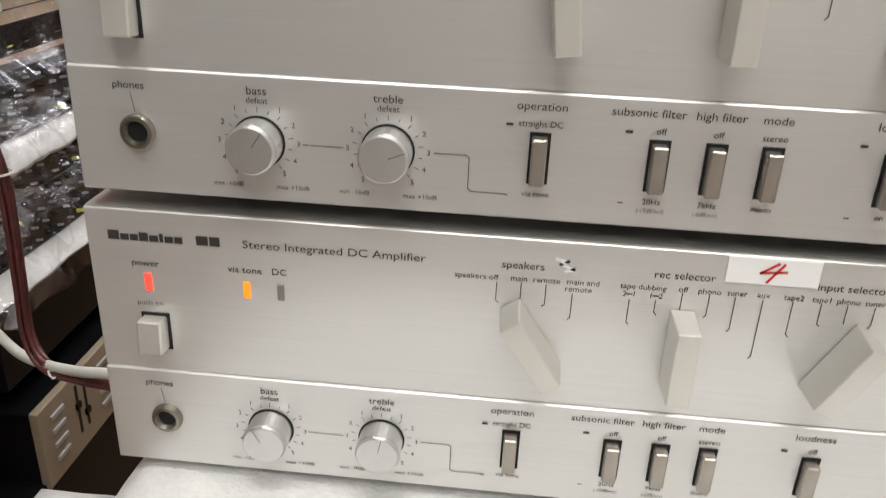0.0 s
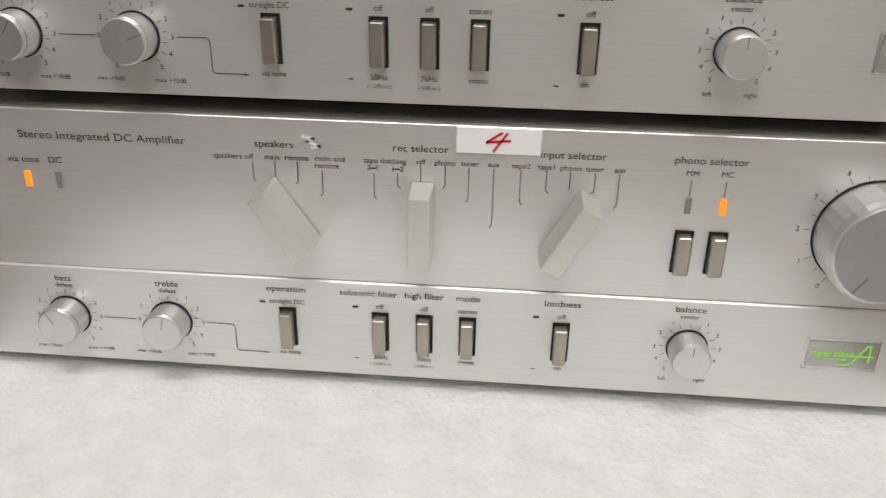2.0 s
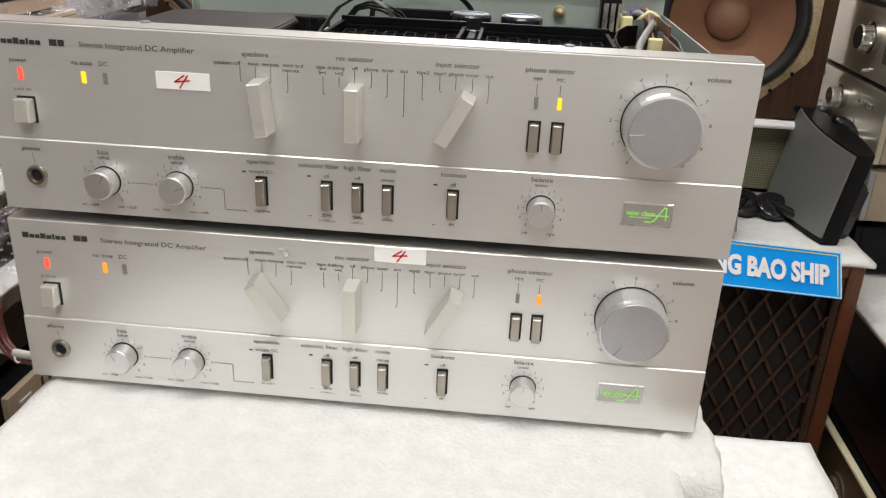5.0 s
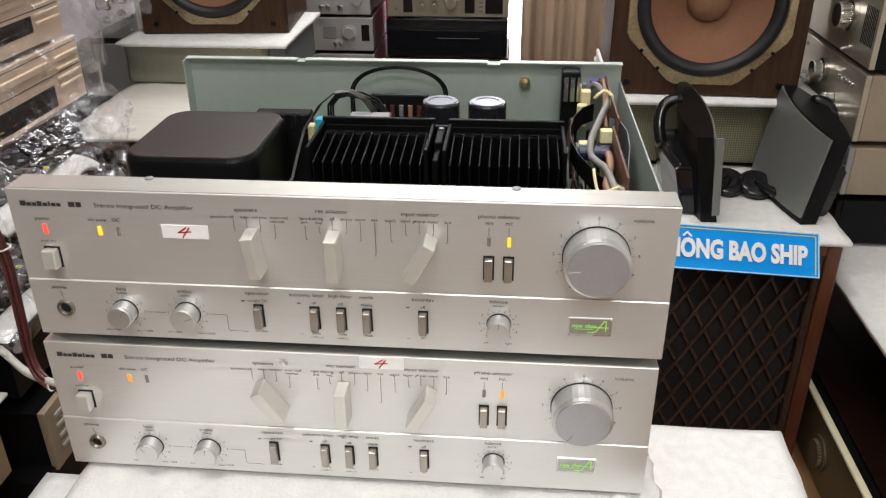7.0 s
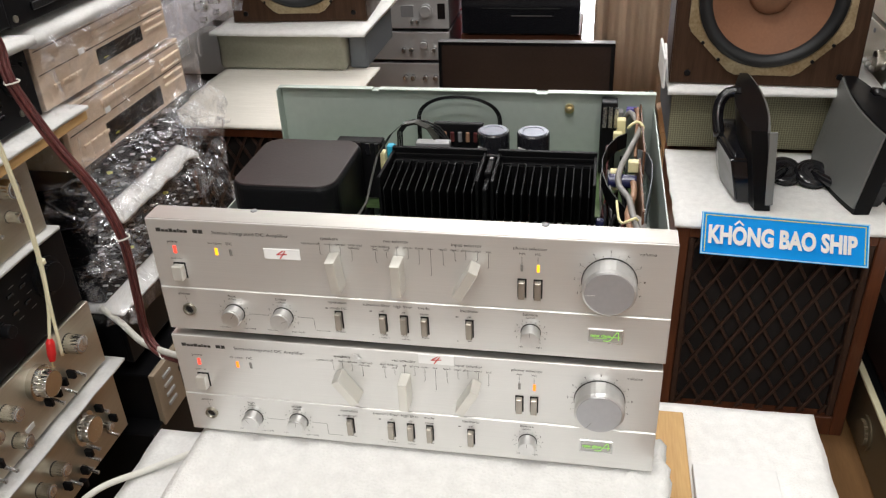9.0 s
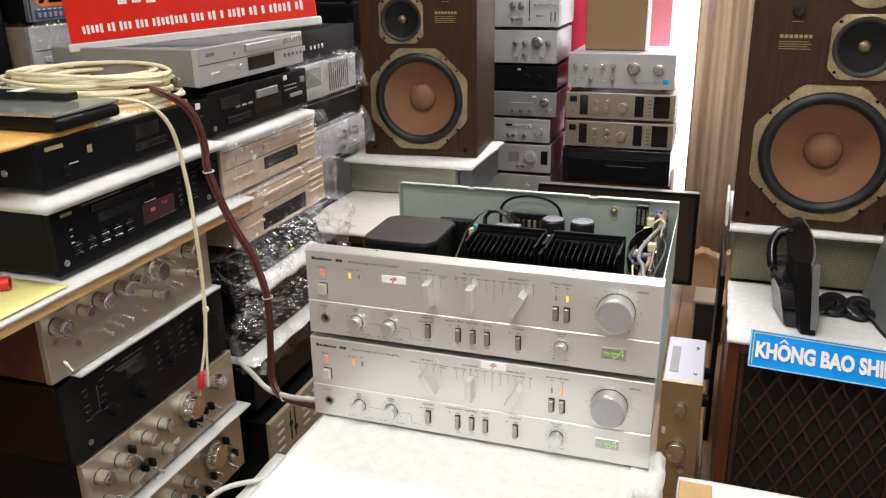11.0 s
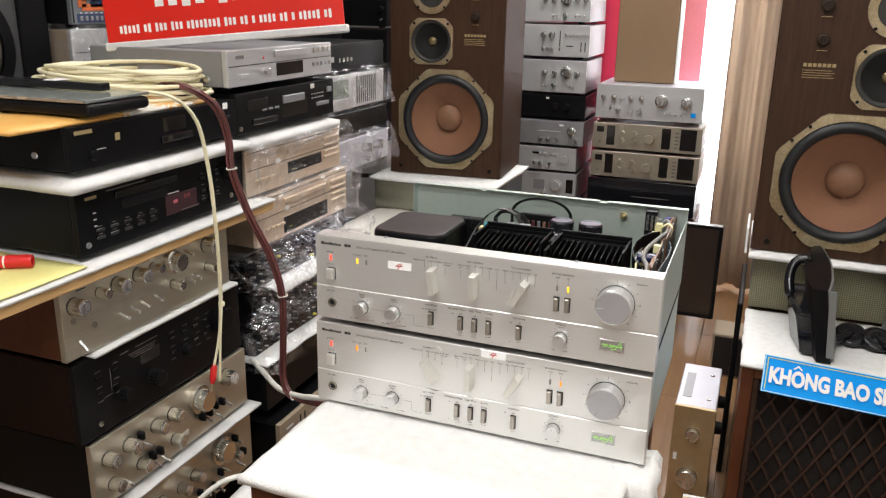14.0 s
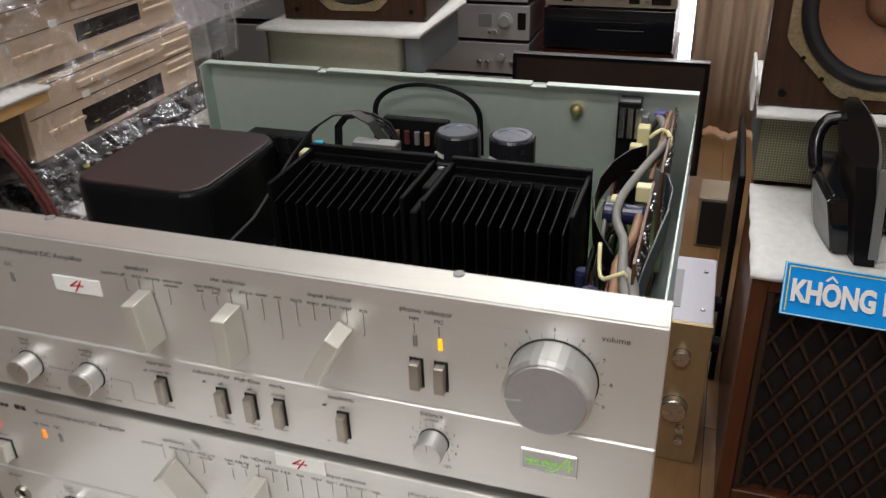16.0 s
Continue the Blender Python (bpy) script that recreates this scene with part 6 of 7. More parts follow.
def mixer(y, z, turn, tilt):
    m = thing("mixer", "black mixer with many small knobs in clear wrap", "mixer", Matrix.Translation((-0.68, y, z)) @ pose(0, 0, 0, 0, 0, 90 + turn) @ pose(0, 0, 0, -tilt), R)
    part("case", box(-0.20, 0.20, 0, 0.30, 0, 0.075, 0.004), BLACK, m)
    k1 = finish(lathe([(0.0030, 0), (0.0024, 0.008)], 10), BLACK)
    k2 = finish(lathe([(0.0030, 0), (0.0024, 0.008)], 10), YELLOW)
    k3 = finish(lathe([(0.0020, 0), (0.0016, 0.0085)], 10), SILVER_CD)
    for i in range(15):
        for j in range(4):
            part("knob", k2 if (i * 7 + j * 3) % 29 == 5 else k1 if (i * 5 + j * 11) % 4 == 2 else k3, None, m, at=Matrix.Translation((-0.186 + 0.0266 * i, 0, 0.012 + 0.017 * j)))
    return m


mixer(0.72, 0.664, 0, 12)
mixer(0.735, 0.585, 0, 14)
mixer(0.725, 0.510, 0, 12)
for i, (z0, z1, s) in enumerate(((0.675, 0.747, 3.0), (0.585, 0.685, 8.0), (0.49, 0.60, 15.0))):
    solo("plastic_wrap", crumple(-0.96, -0.630, 0.50, 0.955, z0, z1, 84, 0.012, s), FILM_LOOSE, "crumpled clear plastic wrap round a mixer", "wrap", group="plastic wraps")

solo("foam_sheet", slab(-0.99, -0.634, 0.50, 0.88, 0.505, 0.511, 10, 14, 0.002, 59.0, 0.005), FOAM_SIDE, "thin grey-white foam sheet between wrapped units", "foam sheet", smooth=True)
droop = slab(-0.98, -0.645, 0.585, 0.885, 0.6535, 0.6615, 40, 44, 0.002, 63.0, 0.009)
for v in droop.verts:
    over = max(v.co.x + 0.690, 0.0)
    v.co.x -= 1.6 * over * over
    v.co.z -= 7.0 * over * over + 0.004 * noise.noise(Vector((v.co.y * 38, v.co.x * 20, 3.0))) * (over > 0)
solo("foam_sheet", droop, FOAM_SIDE, "white foam sheet between wrapped mixers", "foam sheet", smooth=True)


def champagne_player(y, z, h, win, label):
    wx, wz, ww, wh = win
    p = unit("disc_player", label, 0.40, h, 0.30, left_at(y, z, -0.668), GOLD_PANEL, SAND,
             [("win", wx, wz, ww, wh, BLACK), ("tray", wx - 0.02, 0.76, ww * 0.95, 0.011, GOLD_PANEL), ("jack", 0.90, 0.62), ("win", -0.40, 0.60, 0.016, 0.010, WHITE), ("slit", 0.0, 0.56, 0.39, 0.0012), ("slit", 0.0, 0.93, 0.39, 0.001), ("tray", 0.76, 0.78, 0.075, 0.008, GOLD_PANEL)]
             + [("tray", 0.76, zz, 0.070, 0.0055, GOLD_PANEL) for zz in (0.62, 0.48, 0.34)] + [("btn", -0.80 + 0.1 * i, 0.30, 0.016, 0.006, GOLD_PANEL) for i in range(4)], R, cat="disc player")
    rc = random.Random(h)
    for i in range(5):
        part("print_bar", strokes([[(0.2 * wx - ww * 0.40 + ww * 0.18 * i, 0.008 + wz * (h - 0.008) - wh * 0.2), (0.2 * wx - ww * 0.40 + ww * (0.18 * i + 0.05 + 0.05 * rc.random()), 0.008 + wz * (h - 0.008) - wh * 0.2)]], 0.0016, -0.0018, 0), INK_FAINT if i else YELLOW, p)
    return p


champagne_player(0.735, 0.7500, 0.114, (0.01, 0.245, 0.195, 0.036), "champagne disc player in clear plastic wrap")
champagne_player(0.705, 0.8660, 0.104, (0.165, 0.36, 0.148, 0.026), "champagne disc player with a price label, in clear wrap")
solo("plastic_wrap", crumple(-0.955, -0.650, 0.545, 0.945, 0.755, 0.864, 84, 0.007, 21.0), FILM, "crinkled clear wrap round a champagne player", "wrap", group="plastic wraps")
solo("plastic_wrap", crumple(-0.955, -0.650, 0.51, 0.915, 0.870, 0.968, 84, 0.007, 27.0), FILM, "crinkled clear wrap round a champagne player", "wrap", group="plastic wraps")
solo("foam_sheet", slab(-0.99, -0.648, 0.495, 0.872, 0.974, 0.998, 10, 14, 0.001, 47.0, 0.002), FOAM_SIDE, "thick white foam sheet under a black deck", "foam sheet", smooth=True)
unit("tape_deck", "black deck with a long tray and silver keys", 0.392, 0.088, 0.3, left_at(0.668, 0.9995), BLACK, BLACK,
     [("tray", 0.08, 0.66, 0.085, 0.016, GUNMETAL), ("win", 0.1, 0.38, 0.11, 0.030, SCREEN), ("btn", 0.72, 0.36, 0.055, 0.008, GUNMETAL), ("btn", 0.88, 0.72, 0.02, 0.012, GUNMETAL), ("tray", -0.50, 0.24, 0.09, 0.012, BLACK_GLOSS), ("jack", -0.93, 0.14), ("win", 0.5, 0.88, 0.016, 0.010, WHITE), ("win", -0.62, 0.66, 0.07, 0.022, SCREEN)]
     + [("bar", 0.48 + 0.06 * i, zz, 0.007, 0.0022, INK_WHITE) for i in range(5) for zz in (0.66, 0.55)] + [("btn", -0.5 + 0.12 * i, 0.5, 0.014, 0.004, GUNMETAL) for i in range(3)], R, cat="tape deck")
cd = unit("disc_player", "silver disc player with a row of round keys", 0.405, 0.0775, 0.33, left_at(0.655, 1.0925), SILVER_CD, GUNMETAL,
          [("tray", 0.12, 0.80, 0.13, 0.014, SILVER_CD), ("win", 0.10, 0.34, 0.105, 0.026, SCREEN), ("knob", -0.36, 0.34, 0.006, 0.012, STEEL), ("btn", -0.74, 0.26, 0.028, 0.008, SILVER_CD), ("bar", -0.8, 0.80, 0.028, 0.006, INK_FAINT), ("slit", 0, 0.56, 0.395, 0.0014), ("bar", -0.4, 0.72, 0.006, 0.005, RED_PLASTIC)]
          + [("btn", 0.58 + 0.09 * i, 0.80, 0.008, 0.012, STEEL) for i in range(5)] + [("btn", 0.58 + 0.09 * i, 0.36, 0.006, 0.008, GUNMETAL) for i in range(5)], R, cat="disc player")
part("case_screw", lathe([(0.008, 0), (0.006, 0.003)], 16), STEEL, cd, at=Matrix.Translation((-0.2005, 0.05, 0.022)) @ pose(0, 0, 0, 0, 0, -90))

# third column, farther down the row
unit("cassette_deck", "black deck with small steel keys", 0.34, 0.075, 0.3, left_at(1.055, 1.085, -0.70), BLACK, BLACK, [("btn", -0.5 + 0.12 * i, 0.4, 0.008, 0.010, STEEL) for i in range(4)] + [("win", -0.72, 0.45, 0.02, 0.012, SILVER_CD)], R, cat="tape deck")
unit("receiver", "silver receiver with a grey screen, in clear wrap", 0.34, 0.095, 0.3, left_at(1.055, 0.988, -0.70), SILVER_CD, SILVER_CD, [("win", -0.55, 0.6, 0.11, 0.045, LCD), ("win", -0.55, 0.22, 0.10, 0.016, SILVER_CD)] + [("slit", 0.05 + 0.07 * i, 0.5, 0.004, 0.07) for i in range(10)], R, cat="receiver")
unit("cassette_deck", "plain black deck between silver units", 0.36, 0.068, 0.3, left_at(1.065, 0.918, -0.70), BLACK_GLOSS, BLACK, [], R, cat="tape deck")
unit("amplifier", "pale silver amplifier with steel knobs, in clear wrap", 0.34, 0.088, 0.3, left_at(1.085, 0.828, -0.70), PALE_METAL, PALE_METAL, [("knob", 0.1, 0.6, 0.012, 0.022, STEEL), ("knob", 0.5, 0.6, 0.012, 0.022, STEEL), ("knob", 0.15, 0.2, 0.007, 0.015, STEEL), ("knob", 0.55, 0.2, 0.007, 0.015, STEEL)], R)
unit("amplifier", "dark unit in clear wrap on a stack", 0.42, 0.13, 0.3, left_at(1.15, 0.695, -0.87), SLATE, SLATE, [], R)
solo("crate", box(-1.12, -0.90, 0.97, 1.36, 0.0, 0.694, 0.003), BLACK, "dark crate carrying wrapped units", "crate")
for z0, z1, y0, y1, s in ((0.99, 1.08, 0.885, 1.225, 33.0), (0.83, 0.915, 0.91, 1.262, 39.0), (0.70, 0.825, 0.93, 1.33, 45.0)):
    solo("plastic_wrap", crumple(-1.0, -0.690 if z0 > 0.8 else -0.84, y0, y1, z0, z1, 84, 0.009, s), FILM_LOOSE, "crinkled clear wrap round a stacked unit", "wrap", group="plastic wraps")

# behind the row: big dark speaker, small recorder and a wrapped player
bs = thing("speaker", "large dark grey speaker with an olive cone", "speaker", Matrix.Translation((-1.419, 0.487, 1.0)) @ pose(0, 0, 0, 0, 0, 50))
part("cabinet", box(-0.24, 0.20, 0, 0.40, -0.4, 0.75, 0.01, 2), SPK_GREY, bs)
part("side_trim", box(0.140, 0.203, -0.012, 0.0, -0.4, 0.75, 0.008, 2), BLACK, bs)
part("driver_frame", lathe([(0.180, 0.0), (0.180, 0.008), (0.158, 0.011), (0.150, 0.002)], 48, cap=False), BLACK, bs, at=Matrix.Translation((-0.05, 0, 0.145)))
part("cone", lathe([(0.152, 0.004), (0.142, 0.009), (0.130, 0.002), (0.08, -0.004), (0.05, -0.010), (0.01, -0.01)], 48), SPK_CONE, bs, at=Matrix.Translation((-0.05, -0.012, 0.145)), smooth=True)
sh = thing("shelf", "dark shelf behind the row of players", "shelf")
part("plank", box(-1.75, -1.06, 0.30, 1.6, 1.06, 1.08, 0.002), BLACK, sh)
part("side_board", box(-1.75, -1.06, 1.6, 1.62, 0, 1.9, 0.002), BLACK, sh)
part("side_board", box(-1.75, -1.06, 0.28, 0.30, 0, 1.06, 0.002), BLACK, sh)
unit("disc_player", "silver disc player in clear wrap on a shelf", 0.40, 0.105, 0.3, left_at(0.865, 1.081, -1.245), SILVER_CD, SAND, [("btn", -0.78, 0.22, 0.022, 0.014, SILVER_CD), ("knob", -0.55, 0.25, 0.005, 0.01, BLACK), ("knob", -0.42, 0.25, 0.006, 0.01, BLACK), ("knob", -0.3, 0.25, 0.006, 0.01, BLACK), ("slit", -0.2, 0.44, 0.3, 0.002)], "", cat="disc player")
solo("plastic_wrap", crumple(-1.53, -1.235, 0.668, 1.06, 1.085, 1.185, 84, 0.006, 51.0), FILM, "clear wrap round a silver player", "wrap", group="plastic wraps")
unit("recorder", "small grey recorder with orange and blue panel", 0.36, 0.105, 0.28, left_at(0.845, 1.189, -1.235), SLATE, BLACK,
     [("win", -0.80, 0.64, 0.026, 0.046, ORANGE), ("win", -0.1, 0.66, 0.20, 0.05, NAVY), ("win", -0.62, 0.40, 0.070, 0.016, ORANGE), ("win", -0.1, 0.40, 0.08, 0.014, ORANGE), ("knob", -0.78, 0.64, 0.007, 0.012, BLACK), ("knob", -0.58, 0.66, 0.010, 0.014, BLACK), ("knob", -0.36, 0.66, 0.010, 0.014, BLACK), ("win", -0.35, 0.15, 0.20, 0.02, NAVY), ("slit", -0.97, 0.5, 0.004, 0.09), ("bar", -0.82, 0.90, 0.024, 0.006, INK_WHITE)] + [("btn", -0.84 + 0.09 * i, 0.14, 0.009, 0.011, GUNMETAL) for i in range(10)] + [("bar", -0.84 + 0.09 * i, 0.27, 0.007, 0.002, INK_WHITE) for i in range(10)], "", cat="recorder")
unit("disc_player", "dark unit in the upper shelf", 0.42, 0.12, 0.3, left_at(1.34, 1.081, -1.0), BLACK, BLACK, [], "", cat="disc player")
unit("disc_player", "dark unit in the upper shelf", 0.42, 0.12, 0.3, left_at(1.34, 1.21, -1.0), BLACK, BLACK, [("btn", -0.5, 0.5, 0.01, 0.01, STEEL)], "", cat="disc player")

# red banner on the player, with a foam foot
bn = thing("banner", "red banner board with white lines of print, on a foam strip", "sign", Matrix.Translation((-0.714, 0.530, 1.181)) @ pose(0, 0, 0, 0, 0, 17.6) @ pose(0, 0, 0, -4, -5.5, 0) @ Matrix.Diagonal((0.83, 0.83, 0.83, 1)))
part("foam_foot", box(-0.292, 0.296, -0.012, 0.016, 0.0, 0.019, 0.003), FOAM_SIDE, bn)
part("board", box(-0.288, 0.288, 0.0, 0.006, 0.0195, 0.30, 0.001), RED_FILM, bn)
for z, size, x0, x1, counts in ((0.189, 0.036, -0.255, 0.262, (4, 5, 2, 4, 4)), (0.113, 0.046, -0.165, 0.21, (4, 3, 3)), (0.047, 0.020, -0.256, 0.262, (5, 2, 3, 3, 8, 3, 2, 1, 4, 2, 1, 5, 2))):
    cell = (x1 - x0) / (sum(counts) + 0.7 * (len(counts) - 1))
    x = x0
    for n in counts:
        for k in range(n):
            part("print_bar", strokes([[(x + cell * 0.16, z), (x + cell * 0.80, z)]], size * (0.84 if (n + k) % 3 else 1.0), -0.0012, 0), WHITE, bn)
            x += cell
        x += 0.7 * cell

# cables
cc = thing("cable_coil", "coil of cream speaker cable lying on a player", "cable")
rng = random.Random(5)
for i in range(15):
    ox, oy, oz = rng.uniform(-0.02, 0.02), rng.uniform(-0.018, 0.018), 0.0033 * i
    ra, rb = 0.148 + rng.uniform(-0.025, 0.010), 0.118 + rng.uniform(-0.025, 0.012)
    pts = []
    for k in range(21):
        a = 2 * math.pi * k / 20
        pts.append((-0.832 + ox + ra * math.cos(a), 0.375 + oy + rb * math.sin(a), 1.0935 + oz + 0.004 * math.sin(2 * a + i * 1.7)))
    part("loop", tube(pts, 0.0037, 8), CREAM_CABLE, cc, smooth=True)
hc = thing("speaker_cable", "cream cable hanging down the stack to a red plug", "cable")
line = [(-0.76, 0.27, 1.100), (-0.70, 0.25, 1.112), (-0.645, 0.270, 1.104), (-0.625, 0.305, 1.06), (-0.624, 0.328, 0.97), (-0.624, 0.337, 0.876), (-0.630, 0.348, 0.78), (-0.634, 0.350, 0.704), (-0.634, 0.340, 0.64), (-0.636, 0.321, 0.585)]
part("lead", tube(line, 0.0026, 8), CREAM_CABLE, hc, smooth=True)
part("lead", tube([(p[0] + 0.0038, p[1] - 0.0012 + (0.012 if i == len(line) - 1 else 0), p[2] - (0.035 if i == len(line) - 1 else 0)) for i, p in enumerate(line)], 0.0026, 8), CREAM_CABLE, hc, smooth=True)
part("knot", lathe([(0.002, -0.006), (0.0062, -0.003), (0.0062, 0.003), (0.002, 0.006)], 14, "z"), CREAM_CABLE, hc, at=Matrix.Translation((-0.632, 0.352, 0.704)))
part("plug_sleeve", lathe([(0.0034, 0), (0.0062, -0.006), (0.0066, -0.026), (0.0042, -0.036)], 16, "z"), RED_PLASTIC, hc, "red plug sleeve", at=Matrix.Translation((-0.636, 0.322, 0.588)) @ pose(0, 0, 0, -14))
part("plug_tip", tube([(-0.637, 0.314, 0.553), (-0.638, 0.312, 0.543), (-0.640, 0.318, 0.538)], 0.0012, 6), BRASS, hc)
wc = thing("speaker_cable", "bundle of dark burgundy cables tied together", "cable", group="cables")
for i in range(4):
    o = Vector(((i % 2) * 0.0045 - 0.002, (i // 2) * 0.006 - 0.003, (i % 2) * 0.003))
    pts = [(-0.80, 0.345, 1.108), (-0.70, 0.335, 1.116), (-0.648, 0.345, 1.103), (-0.626, 0.372, 1.07), (-0.620, 0.390, 1.01), (-0.614, 0.384, 0.961), (-0.59, 0.40, 0.87), (-0.558, 0.415, 0.79), (-0.539, 0.42, 0.708), (-0.548, 0.43, 0.60), (-0.556, 0.437, 0.525), (-0.535, 0.425, 0.498), (-0.49, 0.40, 0.505), (-0.38, 0.34, 0.54), (-0.25, 0.28, 0.58)]
    sp_ = 1.0 + 0.5 * (i == 0)
    part("lead", tube([Vector(p) + o * sp_ for p in pts], 0.0028, 8), WINE, wc, smooth=True)
for p in ((-0.614, 0.384, 0.963), (-0.539, 0.42, 0.712), (-0.515, 0.414, 0.5)):
    part("tie", tube([(p[0] - 0.011, p[1], p[2]), (p[0], p[1] - 0.012, p[2]), (p[0] + 0.011, p[1], p[2] + 0.001), (p[0], p[1] + 0.012, p[2]), (p[0] - 0.011, p[1], p[2])], 0.0013, 6), WHITE_CABLE, wc)
solo("power_cable", tube([(-0.675, 0.50, 0.52), (-0.645, 0.50, 0.492), (-0.58, 0.455, 0.488), (-0.50, 0.405, 0.510), (-0.42, 0.355, 0.545), (-0.25, 0.28, 0.60)], 0.0056, 10), WHITE_CABLE, "thick off-white power cable running behind the amplifiers", "cable", smooth=True)
solo("floor_cable", tube([(-0.20, 0.31, 0.55), (-0.32, 0.262, 0.496), (-0.43, 0.20, 0.4755), (-0.50, 0.14, 0.47), (-0.56, 0.07, 0.40)], 0.0046, 10), WHITE_CABLE, "off-white cable lying on a foam board", "cable", smooth=True)
solo("foam_board", slab(-0.466, -0.215, -0.12, 0.285, 0.455, 0.469, 12, 18, 0.0012, 61.0, 0.003), FOAM_SIDE, "white foam board wedged beside the stand", "foam sheet", smooth=True)
solo("prop_box", box(-0.44, -0.225, -0.10, 0.27, 0.0, 0.454, 0.003), BLACK, "dark box standing beside the stand", "box")

# ---- stack to the right ----
Q = "right stack of amplifiers"
unit("amplifier", "dark unit below a foam sheet", 0.50, 0.155, 0.3, right_at(0.86, 0.0, 0.735), OLIVE_PANEL, BLACK, [("dial", 0.0, 0.45, 0.028, 0.012, OLIVE_PANEL)], Q)
solo("foam_strip", box(0.728, 0.741, 0.61, 1.12, 0.1555, 0.1625, 0.001), CREAM_CABLE, "thin pale yellow strip along the top of a low unit", "foam sheet")
cab = thing("cabinet", "near-black wooden cabinet under a foam sheet", "cabinet")
part("body", box(0.845, 1.2, 0.62, 1.62, 0.165, 0.366, 0.003), DARK_WOOD, cab)
part("top_board", box(0.80, 1.2, 0.61, 1.62, 0.3665, 0.385, 0.003), CASE_WOOD, cab)
part("bottom_board", box(0.76, 1.2, 0.62, 1.62, 0.156, 0.1645, 0.002), DARK_WOOD, cab)
for y in (0.95, 1.29):
    part("door_gap", box(0.8435, 0.8449, y - 0.001, y + 0.001, 0.17, 0.36), BLACK, cab)
solo("foam_sheet", slab(0.745, 1.2, 0.60, 1.62, 0.386, 0.402, 16, 24, 0.0015, 67.0, 0.004), FOAM, "white foam sheet under stacked amplifiers", "foam sheet", smooth=True)
unit("amplifier", "black amplifier at the bottom of a stack", 0.43, 0.105, 0.33, right_at(1.335, 0.403, 0.765), BLACK, BLACK, [("knob", 0.5, 0.5, 0.012, 0.015, BLACK)], Q)
unit("amplifier", "grey amplifier with a pale side in a stack", 0.43, 0.108, 0.33, right_at(1.335, 0.512, 0.765), GUNMETAL, SAND, [("knob", 0.5, 0.5, 0.012, 0.015), ("lever", 0.8, 0.3), ("lever", 0.6, 0.3)], Q)
unit("amplifier", "silver amplifier with turned knobs and slide levers", 0.43, 0.138, 0.33, right_at(1.335, 0.625, 0.765), SILVER_OLD, SAND,
     [("dial", 0.02, 0.66, 0.019, 0.030), ("jack", -0.6, 0.85, GUNMETAL)] + row("btn", (0.42, 0.5, 0.58, 0.66, 0.74), 0.74, 0.008, 0.008, STEEL) + row("knob", (-0.5, -0.36, -0.22), 0.36, 0.008, 0.022, STEEL) + [("knob", 0.36, 0.36, 0.011, 0.022, STEEL), ("knob", 0.52, 0.30, 0.007, 0.024, STEEL), ("knob", 0.66, 0.24, 0.007, 0.024, STEEL)], Q)
unit("amplifier", "silver amplifier with a large knob and vents", 0.43, 0.14, 0.33, right_at(1.335, 0.766, 0.765), SILVER_OLD, BLACK,
     [("dial", 0.44, 0.58, 0.024, 0.034), ("lever", 0.52, 0.15)] + [("slit", 0.70 + 0.035 * i, 0.55, 0.003, 0.07) for i in range(8)], Q)
unit("amplifier", "dark amplifier on top of a stack", 0.43, 0.12, 0.33, right_at(1.335, 0.909, 0.765), GUNMETAL, BLACK, [("knob", 0.3, 0.5, 0.015, 0.02)], Q)

# ---- small gold amplifier standing on its side ----
ga = thing("small_amplifier", "gold-fronted small amplifier standing on its side", "amplifier", Matrix.Translation((0.176, 1.030, 0.0)) @ Matrix.Diagonal((1.09, 0.92, 1.1, 1)))
part("case", box(0.001, 0.089, 0.011, 0.285, 0.0, 0.299, 0.002), PALE_METAL, ga)
part("fascia", box(0, 0.090, 0, 0.0105, 0.0, 0.300, 0.0015), GOLD_AMP, ga)
part("vent_patch", box(0.012, 0.032, 0.06, 0.22, 0.2992, 0.3002), GUNMETAL, ga)
for y in (0.06, 0.22):
    part("screw", lathe([(0.005, 0.299), (0.004, 0.302)], 12, "z"), STEEL, ga, at=Matrix.Translation((0.07, y, 0)))
for x, z, r, d in ((0.045, 0.235, 0.0145, 0.018), (0.043, 0.125, 0.023, 0.022), (0.058, 0.078, 0.0075, 0.012), (0.058, 0.052, 0.0075, 0.012)):
    knob(ga, x, z, r, d, STEEL)
part("label", box(0.008, 0.016, -0.001, 0.0005, 0.165, 0.182), WHITE, ga)
for y in (0.05, 0.21):
    part("foot", lathe([(0.016, 0.0), (0.014, 0.016)], 20, "z"), BLACK, ga, at=Matrix.Translation((0.089, y, 0.24)) @ pose(0, 0, 0, 0, 90))
solo("board_panel", box(0.290, 0.304, 1.32, 1.70, 0.0, 0.51, 0.003), BLACK, "near-black board leaning beside the speaker", "board")

# ---- screen, boxes on the floor ----
tv = thing("television", "flat dark television standing on the floor", "television", Matrix.Translation((-0.107, 2.3, 0.087)) @ pose(0, 0, 0, -3) @ Matrix.Diagonal((1.1, 1, 0.94, 1)))
part("frame", box(-0.285, 0.285, 0, 0.035, 0, 0.392, 0.004), BLACK, tv)
part("screen", box(-0.272, 0.272, -0.0015, 0.001, 0.018, 0.38), TV_SCREEN, tv)
part("top_edge", box(-0.285, 0.285, -0.002, 0.036, 0.3925, 0.396, 0.001), GUNMETAL, tv)
part("foot", box(-0.12, 0.12, -0.04, 0.10, -0.092, -0.078, 0.003), BLACK, tv)
